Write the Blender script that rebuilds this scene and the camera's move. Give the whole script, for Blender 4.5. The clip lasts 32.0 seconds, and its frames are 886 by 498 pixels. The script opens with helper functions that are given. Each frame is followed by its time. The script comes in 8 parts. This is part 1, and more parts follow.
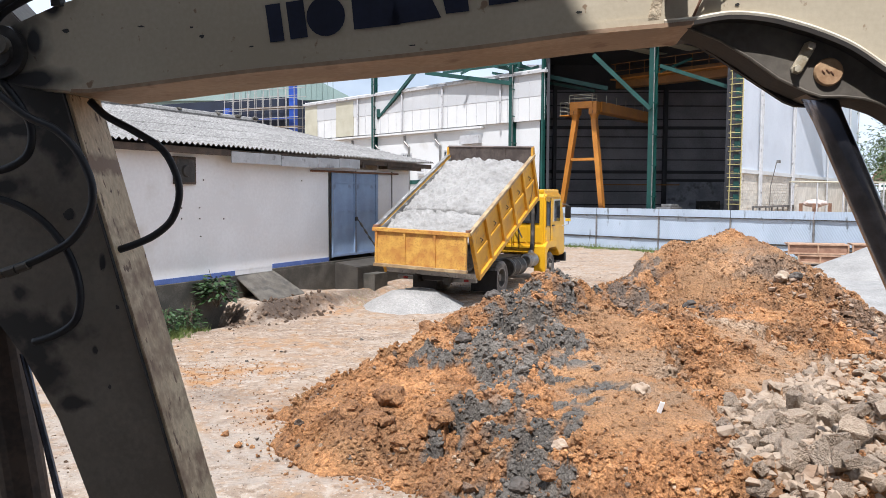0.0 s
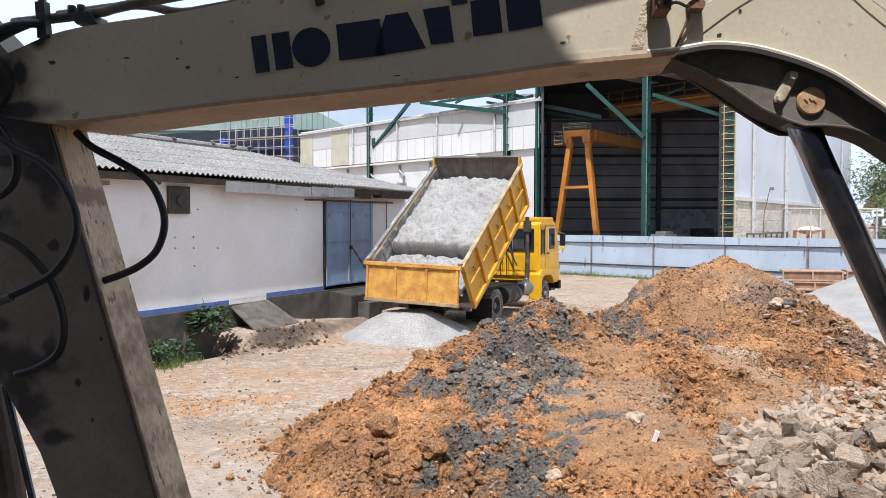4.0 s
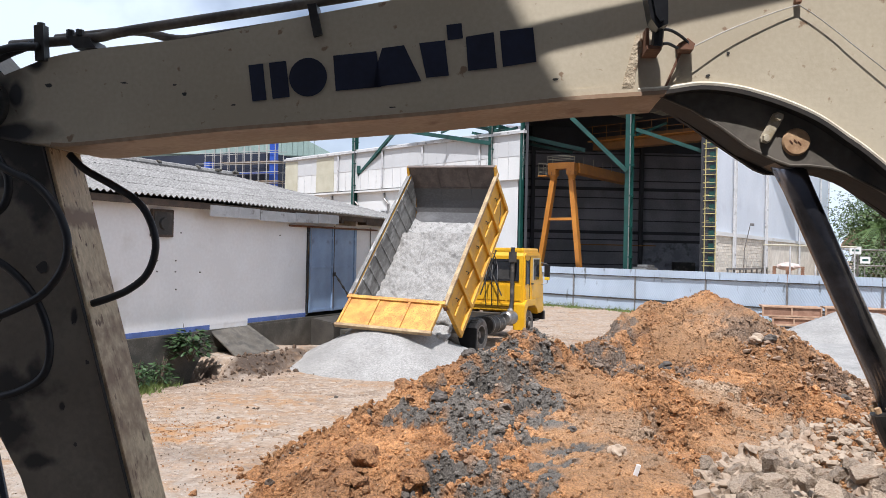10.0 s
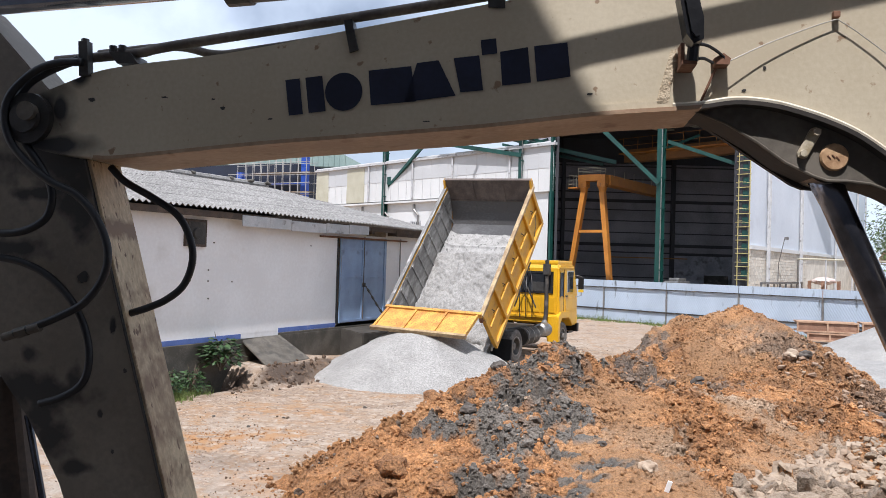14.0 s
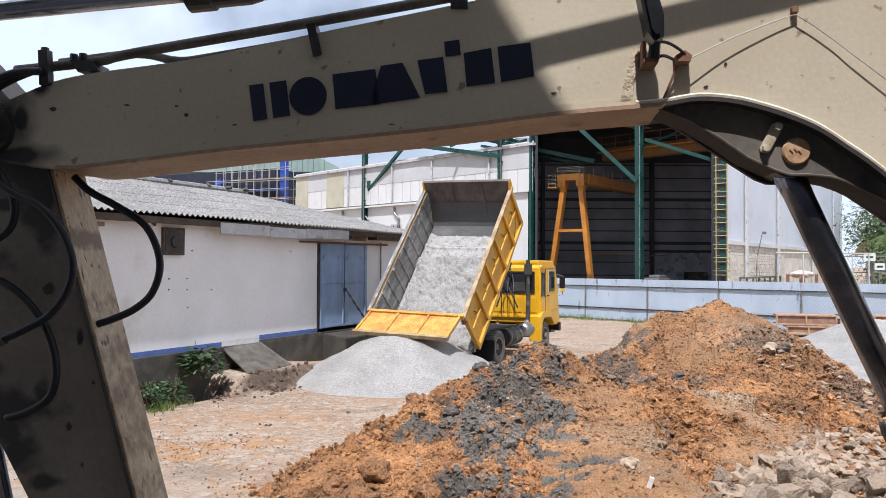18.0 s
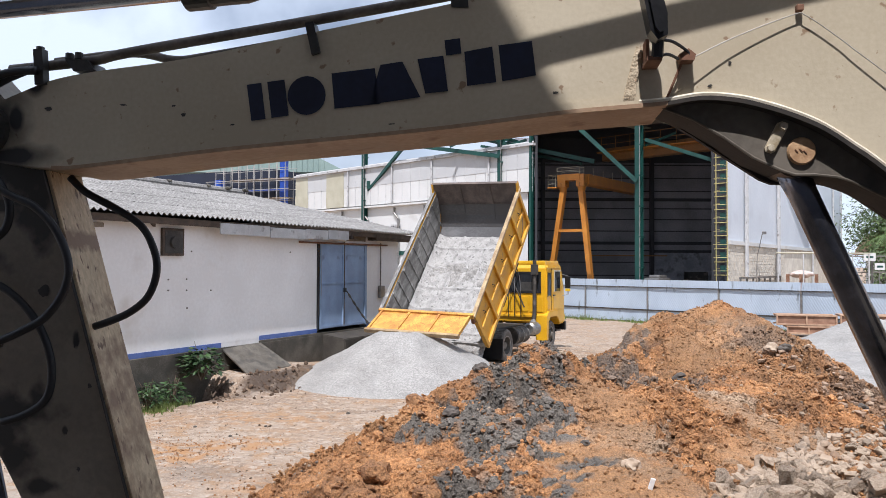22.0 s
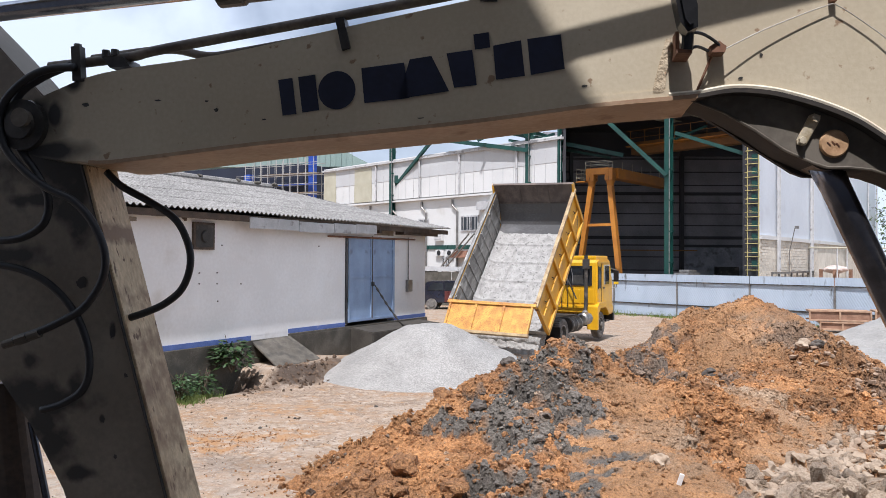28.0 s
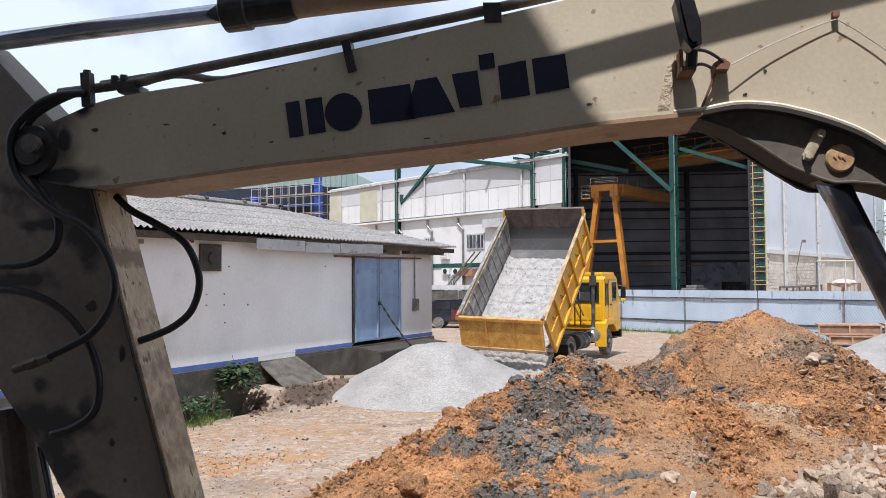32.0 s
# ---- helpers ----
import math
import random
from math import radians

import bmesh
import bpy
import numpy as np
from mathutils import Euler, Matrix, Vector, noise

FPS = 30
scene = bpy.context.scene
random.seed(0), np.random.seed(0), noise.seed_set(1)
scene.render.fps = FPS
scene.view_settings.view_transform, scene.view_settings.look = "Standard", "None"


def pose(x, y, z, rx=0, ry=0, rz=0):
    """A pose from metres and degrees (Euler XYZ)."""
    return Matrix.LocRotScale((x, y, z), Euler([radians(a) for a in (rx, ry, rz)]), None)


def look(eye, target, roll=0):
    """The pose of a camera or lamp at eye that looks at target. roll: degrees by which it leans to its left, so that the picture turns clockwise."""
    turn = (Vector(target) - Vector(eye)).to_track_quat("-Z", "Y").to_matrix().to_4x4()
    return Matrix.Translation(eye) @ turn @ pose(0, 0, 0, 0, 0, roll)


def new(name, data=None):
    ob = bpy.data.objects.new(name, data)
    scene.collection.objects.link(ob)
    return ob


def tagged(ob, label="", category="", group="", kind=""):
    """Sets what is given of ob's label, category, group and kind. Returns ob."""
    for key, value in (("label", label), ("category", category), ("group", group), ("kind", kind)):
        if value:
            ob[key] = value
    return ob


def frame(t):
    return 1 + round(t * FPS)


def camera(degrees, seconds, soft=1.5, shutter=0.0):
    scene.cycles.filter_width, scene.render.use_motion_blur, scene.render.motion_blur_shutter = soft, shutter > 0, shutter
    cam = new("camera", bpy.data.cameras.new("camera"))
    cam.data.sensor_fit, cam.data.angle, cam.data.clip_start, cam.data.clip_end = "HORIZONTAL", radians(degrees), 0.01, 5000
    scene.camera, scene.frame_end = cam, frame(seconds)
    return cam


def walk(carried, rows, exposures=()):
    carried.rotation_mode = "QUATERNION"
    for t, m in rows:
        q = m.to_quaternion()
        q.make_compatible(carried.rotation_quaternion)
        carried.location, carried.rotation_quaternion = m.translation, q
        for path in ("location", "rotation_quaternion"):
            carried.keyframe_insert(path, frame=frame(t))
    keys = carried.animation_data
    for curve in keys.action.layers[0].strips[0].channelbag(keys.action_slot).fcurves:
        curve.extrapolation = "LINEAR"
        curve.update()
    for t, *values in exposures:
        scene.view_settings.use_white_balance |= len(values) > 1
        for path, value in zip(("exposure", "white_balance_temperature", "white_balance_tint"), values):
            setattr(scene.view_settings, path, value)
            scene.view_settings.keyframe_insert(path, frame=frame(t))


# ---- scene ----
cam = camera(59.0, 32.0, soft=0.6)
PATH = [
    (0, -0.030, 0.013, 2.685, 86.051, -0.218, 0.599),
    (0.5, -0.026, 0.005, 2.685, 86.395, -0.633, 0.564),
    (1, -0.018, -0.002, 2.688, 86.698, -0.805, 0.525),
    (1.5, -0.014, -0.004, 2.691, 86.995, -0.615, 0.509),
    (2, -0.009, -0.005, 2.694, 87.266, -0.387, 0.526),
    (2.5, -0.002, 0.005, 2.693, 87.595, -0.242, 0.521),
    (3, -0.006, 0.010, 2.691, 87.720, -0.124, 0.452),
    (3.5, -0.001, 0.023, 2.689, 87.890, -0.040, 0.379),
    (5.5, -0.002, 0.026, 2.690, 88.709, -0.123, -0.527),
    (6, -0.014, 0.027, 2.693, 88.837, -0.291, -0.969),
    (6.5, -0.019, 0.027, 2.694, 88.988, -0.500, -1.239),
    (7, -0.020, 0.022, 2.696, 89.184, -0.534, -1.353),
    (7.5, -0.012, 0.020, 2.699, 89.440, -0.371, -1.344),
    (8, -0.013, 0.029, 2.696, 89.701, -0.266, -1.374),
    (8.5, -0.012, 0.028, 2.694, 89.890, -0.331, -1.376),
    (9, -0.012, 0.022, 2.696, 90.076, -0.520, -1.245),
    (9.5, -0.016, 0.017, 2.692, 90.190, -0.872, -1.212),
    (10, -0.026, 0.004, 2.693, 90.228, -1.202, -0.974),
    (10.5, -0.037, -0.009, 2.696, 90.242, -1.314, -0.382),
    (11, -0.045, -0.006, 2.698, 90.282, -1.623, 0.220),
    (11.5, -0.047, -0.007, 2.696, 90.342, -1.742, 0.829),
    (12, -0.042, 0.002, 2.694, 90.463, -1.732, 1.155),
    (12.5, -0.044, 0.001, 2.694, 90.572, -1.766, 1.277),
    (13, -0.043, 0.002, 2.698, 90.716, -1.874, 1.217),
    (13.5, -0.042, -0.002, 2.700, 90.853, -1.674, 1.168),
    (14, -0.037, -0.006, 2.699, 91.000, -1.673, 1.160),
    (14.5, -0.029, 0.004, 2.699, 91.111, -1.613, 1.026),
    (16.5, 0.001, 0.013, 2.700, 91.296, -0.635, 0.338),
    (17, -0.004, 0.004, 2.701, 91.183, -0.362, -0.026),
    (17.5, -0.001, -0.000, 2.699, 91.173, -0.244, -0.092),
    (18, 0.003, -0.001, 2.699, 91.198, -0.270, -0.137),
    (18.5, 0.002, -0.001, 2.701, 91.259, -0.272, -0.107),
    (19, 0.000, 0.000, 2.700, 91.360, -0.400, -0.009),
    (19.5, -0.006, 0.007, 2.698, 91.465, -0.402, 0.063),
    (20, -0.004, 0.015, 2.696, 91.496, -0.668, 0.159),
    (20.5, -0.006, 0.021, 2.698, 91.602, -0.749, 0.042),
    (21, -0.009, 0.023, 2.699, 91.597, -0.581, -0.052),
    (21.5, -0.006, 0.022, 2.701, 91.455, -0.460, -0.096),
    (22, 0.001, 0.029, 2.703, 91.213, -0.221, -0.148),
    (22.5, 0.008, 0.028, 2.701, 90.788, 0.120, -0.164),
    (23, 0.009, 0.026, 2.701, 90.537, 0.535, -0.107),
    (23.5, 0.015, 0.029, 2.700, 90.329, 0.857, -0.010),
    (24, 0.009, 0.025, 2.696, 90.087, 1.376, 0.247),
    (24.5, 0.002, 0.013, 2.698, 89.895, 1.589, 0.742),
    (25, -0.000, 0.015, 2.697, 90.012, 1.639, 1.328),
    (25.5, -0.003, 0.018, 2.694, 90.132, 1.617, 1.718),
    (27.5, -0.007, 0.003, 2.699, 90.516, 0.313, 1.982),
    (28, -0.002, 0.012, 2.699, 90.791, -0.330, 1.865),
    (28.5, -0.003, 0.016, 2.697, 91.060, -0.418, 1.735),
    (29, -0.014, 0.014, 2.698, 91.302, -0.325, 1.662),
    (29.5, -0.012, 0.014, 2.697, 91.502, -0.319, 1.632),
    (30, -0.018, 0.011, 2.696, 91.702, -0.152, 1.732),
    (30.5, -0.013, 0.017, 2.695, 91.811, -0.011, 1.947),
    (31, -0.001, 0.024, 2.698, 91.895, 0.059, 1.994),
    (31.5, -0.006, 0.018, 2.701, 91.995, 0.232, 2.092),
    (32, -0.007, 0.007, 2.702, 92.138, 0.400, 2.322),
]
walk(cam, [(t, pose(x, y, z, rx, ry, rz)) for t, x, y, z, rx, ry, rz in PATH], [(0, 0.47, 6080, 13), (4, 0.42, 6080, 13), (12, 0.35, 6100, 14), (20, 0.29, 6120, 15), (32, 0.27, 6150, 15)])

# ---- light ----
SUN_EL, SUN_AZ = radians(61), radians(192)   # azimuth clockwise from +y: the sun stands behind the camera
world = bpy.data.worlds.new("sky")
scene.world = world
world.use_nodes = True
wn, wl = world.node_tree.nodes, world.node_tree.links
sky = wn.new("ShaderNodeTexSky")
sky.sky_type, sky.sun_disc = "NISHITA", False
sky.sun_elevation, sky.sun_rotation = SUN_EL, SUN_AZ
sky.air_density, sky.dust_density, sky.ozone_density = 1.0, 3.0, 1.0
haze = wn.new("ShaderNodeMix")
haze.data_type = "RGBA"
haze.inputs["A"].default_value = (0, 0, 0, 1)
clouds = wn.new("ShaderNodeTexNoise")
clouds.inputs["Scale"].default_value, clouds.inputs["Detail"].default_value = 3.2, 7.0
wc = wn.new("ShaderNodeTexCoord")
wl.new(wc.outputs["Generated"], clouds.inputs["Vector"])
cr = wn.new("ShaderNodeValToRGB")
cr.color_ramp.elements[0].position, cr.color_ramp.elements[1].position = 0.3, 0.56
wl.new(clouds.outputs["Fac"], cr.inputs["Fac"])
wl.new(cr.outputs["Color"], haze.inputs["Factor"])
wl.new(sky.outputs["Color"], haze.inputs["A"])
haze.inputs["B"].default_value = (9.6, 10.9, 12.4, 1)
wl.new(haze.outputs["Result"], wn["Background"].inputs["Color"])
wn["Background"].inputs["Strength"].default_value = 0.074
sun_data = bpy.data.lights.new("sun", "SUN")
sun_data.energy, sun_data.angle, sun_data.color = 4.6, radians(0.53), (1.0, 0.975, 0.93)
sun = new("sun", sun_data)
sun.matrix_world = look((0, 0, 0), (-math.sin(SUN_AZ) * math.cos(SUN_EL), -math.cos(SUN_AZ) * math.cos(SUN_EL), -math.sin(SUN_EL)))
SUN = Vector((math.sin(SUN_AZ) * math.cos(SUN_EL), math.cos(SUN_AZ) * math.cos(SUN_EL), math.sin(SUN_EL)))
scene.view_settings.exposure = 0.47


# ---- materials ----
def mat(name, base, dark=None, scale=4.0, fine=40.0, rough=0.7, metal=0.0, bump=0.15, low=0.4, high=0.65, vary=0.0,
        stain=None, stain_scale=1.3, stain_low=0.55, stain_high=0.7, stretch=(1, 1, 1), bump_size=0.02, coat=0.0, use="Object", emit=0.0, grain=0.0, grain_scale=60.0):
    """Two-scale noise between base and dark, an optional stain colour, fine relief."""
    m = bpy.data.materials.new(name)
    m.use_nodes = True
    n, l = m.node_tree.nodes, m.node_tree.links
    b = n["Principled BSDF"]
    dark = dark or tuple(c * 0.75 for c in base)
    tc = n.new("ShaderNodeTexCoord")
    mp = n.new("ShaderNodeMapping")
    mp.inputs["Scale"].default_value = stretch
    l.new(tc.outputs[use], mp.inputs["Vector"])

    def noise_tex(s, detail):
        t = n.new("ShaderNodeTexNoise")
        t.inputs["Scale"].default_value, t.inputs["Detail"].default_value = s, detail
        l.new(mp.outputs["Vector"], t.inputs["Vector"])
        return t

    def ramp(src, a, c):
        r = n.new("ShaderNodeMapRange")
        r.inputs["From Min"].default_value, r.inputs["From Max"].default_value = a, c
        l.new(src, r.inputs["Value"])
        return r.outputs["Result"]

    def mix(fac, a, c):
        x = n.new("ShaderNodeMix")
        x.data_type = "RGBA"
        for key, v in (("A", a), ("B", c)):
            if isinstance(v, tuple):
                x.inputs[key].default_value = (*v, 1)
            else:
                l.new(v, x.inputs[key])
        l.new(fac, x.inputs["Factor"])
        return x.outputs["Result"]

    big, small = noise_tex(scale, 6), noise_tex(fine, 4)
    add = n.new("ShaderNodeMath")
    add.operation = "MULTIPLY_ADD"
    l.new(small.outputs["Fac"], add.inputs[0])
    add.inputs[1].default_value = 0.45
    l.new(big.outputs["Fac"], add.inputs[2])
    colour = mix(ramp(add.outputs[0], low + 0.22, high + 0.22), dark, base)
    if grain:
        gr = n.new("ShaderNodeTexVoronoi")
        gr.inputs["Scale"].default_value = grain_scale
        l.new(mp.outputs["Vector"], gr.inputs["Vector"])
        sepc = n.new("ShaderNodeSeparateColor")
        l.new(gr.outputs["Color"], sepc.inputs["Color"])
        gm = n.new("ShaderNodeMapRange")
        gm.inputs["To Min"].default_value, gm.inputs["To Max"].default_value = 1 - grain, 1 + grain
        l.new(sepc.outputs["Red"], gm.inputs["Value"])
        hv = n.new("ShaderNodeHueSaturation")
        l.new(gm.outputs["Result"], hv.inputs["Value"])
        l.new(colour, hv.inputs["Color"])
        colour = hv.outputs["Color"]
    if stain:
        st = noise_tex(stain_scale, 8)
        colour = mix(ramp(st.outputs["Fac"], stain_low, stain_high), colour, stain)
    if vary:
        info = n.new("ShaderNodeObjectInfo")
        hs = n.new("ShaderNodeHueSaturation")
        l.new(colour, hs.inputs["Color"])
        r = n.new("ShaderNodeMapRange")
        r.inputs["To Min"].default_value, r.inputs["To Max"].default_value = 1 - vary, 1 + vary
        l.new(info.outputs["Random"], r.inputs["Value"])
        l.new(r.outputs["Result"], hs.inputs["Value"])
        colour = hs.outputs["Color"]
    l.new(colour, b.inputs["Base Color"])
    b.inputs["Metallic"].default_value = metal
    b.inputs["Coat Weight"].default_value = coat
    rr = n.new("ShaderNodeMapRange")
    rr.inputs["To Min"].default_value, rr.inputs["To Max"].default_value = max(0.02, rough - 0.12), min(1, rough + 0.12)
    l.new(big.outputs["Fac"], rr.inputs["Value"])
    l.new(rr.outputs["Result"], b.inputs["Roughness"])
    if bump:
        bp = n.new("ShaderNodeBump")
        bp.inputs["Strength"].default_value, bp.inputs["Distance"].default_value = bump, bump_size
        l.new(add.outputs[0], bp.inputs["Height"])
        l.new(bp.outputs["Normal"], b.inputs["Normal"])
    if emit:
        b.inputs["Emission Color"].default_value = (*base, 1)
        b.inputs["Emission Strength"].default_value = emit
    return m


M = dict(
    boom=mat("boom_paint", (0.55, 0.475, 0.345), (0.48, 0.405, 0.285), 1.8, 70, 0.5, bump=0.05, stain=(0.29, 0.19, 0.115), stain_scale=24, stain_low=0.65, stain_high=0.7),
    pipe=mat("dusty_steel_pipe", (0.2, 0.165, 0.13), (0.1, 0.082, 0.066), 9, 60, 0.6, bump=0.08),
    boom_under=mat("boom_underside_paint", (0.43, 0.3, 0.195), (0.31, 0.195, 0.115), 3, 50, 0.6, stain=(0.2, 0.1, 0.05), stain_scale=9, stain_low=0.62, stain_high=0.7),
    # the cream paint darkened, for grime and for the shade on the arm
    arm=mat("arm_grimy_shade_paint", (0.235, 0.197, 0.15), (0.17, 0.139, 0.104), 2.5, 60, 0.6, bump=0.06, stain=(0.17, 0.14, 0.105), stain_scale=2.2, stain_low=0.48, stain_high=0.75),
    # worn arm paint, made lighter for the light on the arm's right face
    arm_lit_worn=mat("arm_lit_worn_paint", (0.6, 0.475, 0.305), (0.45, 0.33, 0.2), 5, 80, 0.6, bump=0.12, low=0.36, high=0.6, stain=(0.14, 0.085, 0.05), stain_scale=42, stain_low=0.6, stain_high=0.66, stretch=(1, 1, 0.35), grain=0.12, grain_scale=120),
    linkrod=mat("grimy_brown_rod", (0.1, 0.07, 0.05), (0.05, 0.036, 0.028), 6, 50, 0.6, bump=0.1),
    # dusty steel with the shade of the recess worked into its colour
    shadeplate=mat("shaded_dusty_plate", (0.15, 0.128, 0.1), (0.095, 0.08, 0.062), 5, 50, 0.7, bump=0.08, stain=(0.05, 0.043, 0.037), stain_scale=7, stain_low=0.55, stain_high=0.7),
    patch=mat("sandy_weld_patch", (0.56, 0.46, 0.32), (0.42, 0.33, 0.22), 30, 120, 0.8, bump=0.8, bump_size=0.01, stain=(0.3, 0.17, 0.09), stain_scale=40, stain_low=0.58, stain_high=0.66),
    weld=mat("weld_bead", (0.66, 0.6, 0.48), (0.55, 0.48, 0.37), 12, 60, 0.5, bump=0.1),
    navy=mat("navy_decal", (0.012, 0.016, 0.04), (0.008, 0.01, 0.025), 6, 60, 0.5, bump=0.02),
    rubber=mat("black_rubber", (0.018, 0.018, 0.02), (0.01, 0.01, 0.011), 8, 90, 0.5, bump=0.05),
    grease=mat("greasy_steel", (0.06, 0.054, 0.048), (0.03, 0.027, 0.024), 6, 50, 0.45, metal=0.2, bump=0.15),
    chrome=mat("chrome_rod", (0.55, 0.57, 0.62), (0.4, 0.42, 0.48), 3, 30, 0.18, metal=1.0, bump=0.01),
    rod=mat("dark_oily_rod", (0.2, 0.2, 0.225), (0.1, 0.1, 0.112), 5, 30, 0.22, metal=0.85, bump=0.01, coat=0.3),
    lipsteel=mat("dark_brown_bed_steel", (0.16, 0.125, 0.105), (0.09, 0.07, 0.06), 4, 40, 0.65, metal=0.2, bump=0.1),
    pin=mat("rusty_pin_end", (0.55, 0.36, 0.2), (0.35, 0.2, 0.1), 14, 60, 0.7, bump=0.2),
    yellow=mat("truck_yellow_paint", (0.62, 0.32, 0.02), (0.5, 0.245, 0.018), 2, 30, 0.45, bump=0.04, stain=(0.3, 0.16, 0.04), stain_scale=5, stain_low=0.6, stain_high=0.75),
    cab=mat("cab_yellow_paint", (0.72, 0.4, 0.015), (0.62, 0.33, 0.012), 2, 30, 0.35, bump=0.02, coat=0.3),
    gate=mat("rusty_yellow_paint", (0.64, 0.37, 0.07), (0.46, 0.2, 0.04), 4.5, 45, 0.6, bump=0.1, low=0.36, high=0.62, stain=(0.26, 0.1, 0.035), stain_scale=55, stain_low=0.53, stain_high=0.62),
    bedin=mat("worn_bed_steel", (0.15, 0.147, 0.148), (0.1, 0.096, 0.095), 1.3, 25, 0.5, metal=0.3, bump=0.04, stain=(0.27, 0.27, 0.27), stain_scale=1.4, stain_low=0.56, stain_high=0.8, stretch=(1, 0.5, 1)),
    chassis=mat("dirty_chassis_black", (0.05, 0.045, 0.04), (0.025, 0.023, 0.02), 4, 40, 0.7, stain=(0.15, 0.13, 0.11), stain_scale=3),
    dustrim=mat("dusty_wheel_rim", (0.2, 0.18, 0.155), (0.11, 0.1, 0.085), 6, 40, 0.8, bump=0.1),
    tyre=mat("dusty_tyre", (0.17, 0.155, 0.138), (0.085, 0.078, 0.07), 5, 60, 0.9, bump=0.2, stain=(0.25, 0.23, 0.2), stain_scale=3),
    steel=mat("dull_steel", (0.3, 0.29, 0.27), (0.2, 0.19, 0.18), 6, 60, 0.45, metal=0.7),
    rust=mat("rusty_steel", (0.26, 0.13, 0.075), (0.15, 0.065, 0.035), 4, 50, 0.8, bump=0.2),
    gravel=mat("grey_gravel", (0.312, 0.3, 0.28), (0.228, 0.218, 0.203), 1.8, 60, 0.95, bump=0.9, bump_size=0.03, low=0.25, high=0.62, grain=0.26, grain_scale=48),
    residue=mat("gravel_residue", (0.36, 0.35, 0.333), (0.25, 0.242, 0.23), 5.5, 45, 0.9, bump=0.6, low=0.34, high=0.54, grain=0.12, grain_scale=50, stain=(0.15, 0.145, 0.137), stain_scale=11, stain_low=0.58, stain_high=0.66),
    lining=mat("scraped_bed_lining", (0.3, 0.29, 0.275), (0.15, 0.143, 0.135), 3, 30, 0.6, metal=0.2, bump=0.15, stain=(0.42, 0.41, 0.39), stain_scale=7, stain_low=0.52, stain_high=0.68, stretch=(0.4, 1, 1)),
    white=mat("white_render", (0.8, 0.79, 0.775), (0.73, 0.715, 0.695), 0.7, 14, 0.85, bump=0.05, stain=(0.52, 0.47, 0.4), stain_scale=0.9, stain_low=0.62, stain_high=0.85, use="Object"),
    bluepaint=mat("blue_painted_band", (0.11, 0.17, 0.42), (0.08, 0.13, 0.33), 3, 30, 0.7, stain=(0.3, 0.3, 0.33), stain_scale=3, stain_low=0.62, stain_high=0.72),
    door=mat("blue_grey_door_paint", (0.27, 0.37, 0.53), (0.21, 0.29, 0.43), 2, 30, 0.55, bump=0.05, stain=(0.1, 0.11, 0.14), stain_scale=3, stain_low=0.62, stain_high=0.8),
    concrete=mat("grey_concrete", (0.12, 0.107, 0.088), (0.065, 0.058, 0.046), 2, 40, 0.9, bump=0.3, stain=(0.05, 0.046, 0.037), stain_scale=1.5, stain_low=0.5, stain_high=0.65),
    dampstone=mat("damp_dark_concrete", (0.062, 0.054, 0.044), (0.035, 0.03, 0.024), 2.5, 40, 0.9, bump=0.3),
    slab=mat("pale_concrete_slab", (0.135, 0.12, 0.1), (0.085, 0.075, 0.06), 4, 40, 0.9, bump=0.4, stain=(0.07, 0.064, 0.055), stain_scale=5, stain_low=0.52, stain_high=0.64),
    asbestos=mat("weathered_cement_sheet", (0.238, 0.23, 0.218), (0.172, 0.165, 0.155), 7, 45, 0.95, bump=0.4, low=0.3, high=0.62, stain=(0.13, 0.124, 0.115), stain_scale=20, stain_low=0.56, stain_high=0.7, grain=0.24, grain_scale=26, vary=0.08),
    wood=mat("grey_timber", (0.3, 0.24, 0.18), (0.17, 0.13, 0.09), 4, 50, 0.8, bump=0.2),
    darkwood=mat("dark_timber", (0.1, 0.07, 0.05), (0.05, 0.035, 0.025), 5, 50, 0.8, bump=0.2),
    board=mat("grey_fascia_paint", (0.5, 0.5, 0.5), (0.4, 0.4, 0.4), 3, 40, 0.7, stain=(0.22, 0.21, 0.2), stain_scale=4, stain_low=0.6, stain_high=0.7),
    sheet=mat("pale_blue_sheet", (0.42, 0.49, 0.57), (0.37, 0.435, 0.51), 1, 30, 0.5, metal=0.1, bump=0.03, stain=(0.12, 0.13, 0.13), stain_scale=2.6, stain_low=0.64, stain_high=0.72, stretch=(1, 1, 0.35)),
    cladding=mat("white_cladding", (0.64, 0.64, 0.625), (0.58, 0.58, 0.565), 0.35, 10, 0.6, bump=0.02, stain=(0.47, 0.455, 0.42), stain_scale=0.9, stain_low=0.62, stain_high=0.85),
    greyclad=mat("pale_grey_cladding", (0.52, 0.525, 0.525), (0.47, 0.475, 0.475), 0.5, 10, 0.6, bump=0.02),
    cream=mat("cream_panel", (0.47, 0.45, 0.35), (0.41, 0.385, 0.29), 1, 20, 0.6, bump=0.03),
    wallblue=mat("pale_wall_sheet", (0.62, 0.66, 0.71), (0.56, 0.6, 0.65), 0.3, 8, 0.6, bump=0.02, stain=(0.46, 0.48, 0.53), stain_scale=0.5, stain_low=0.6, stain_high=0.8),
    brick=mat("whitewashed_brick", (0.7, 0.65, 0.56), (0.56, 0.51, 0.43), 2, 30, 0.9, bump=0.2, vary=0.12),
    green=mat("dark_green_steel", (0.006, 0.062, 0.05), (0.004, 0.042, 0.034), 2, 20, 0.5, bump=0.03),
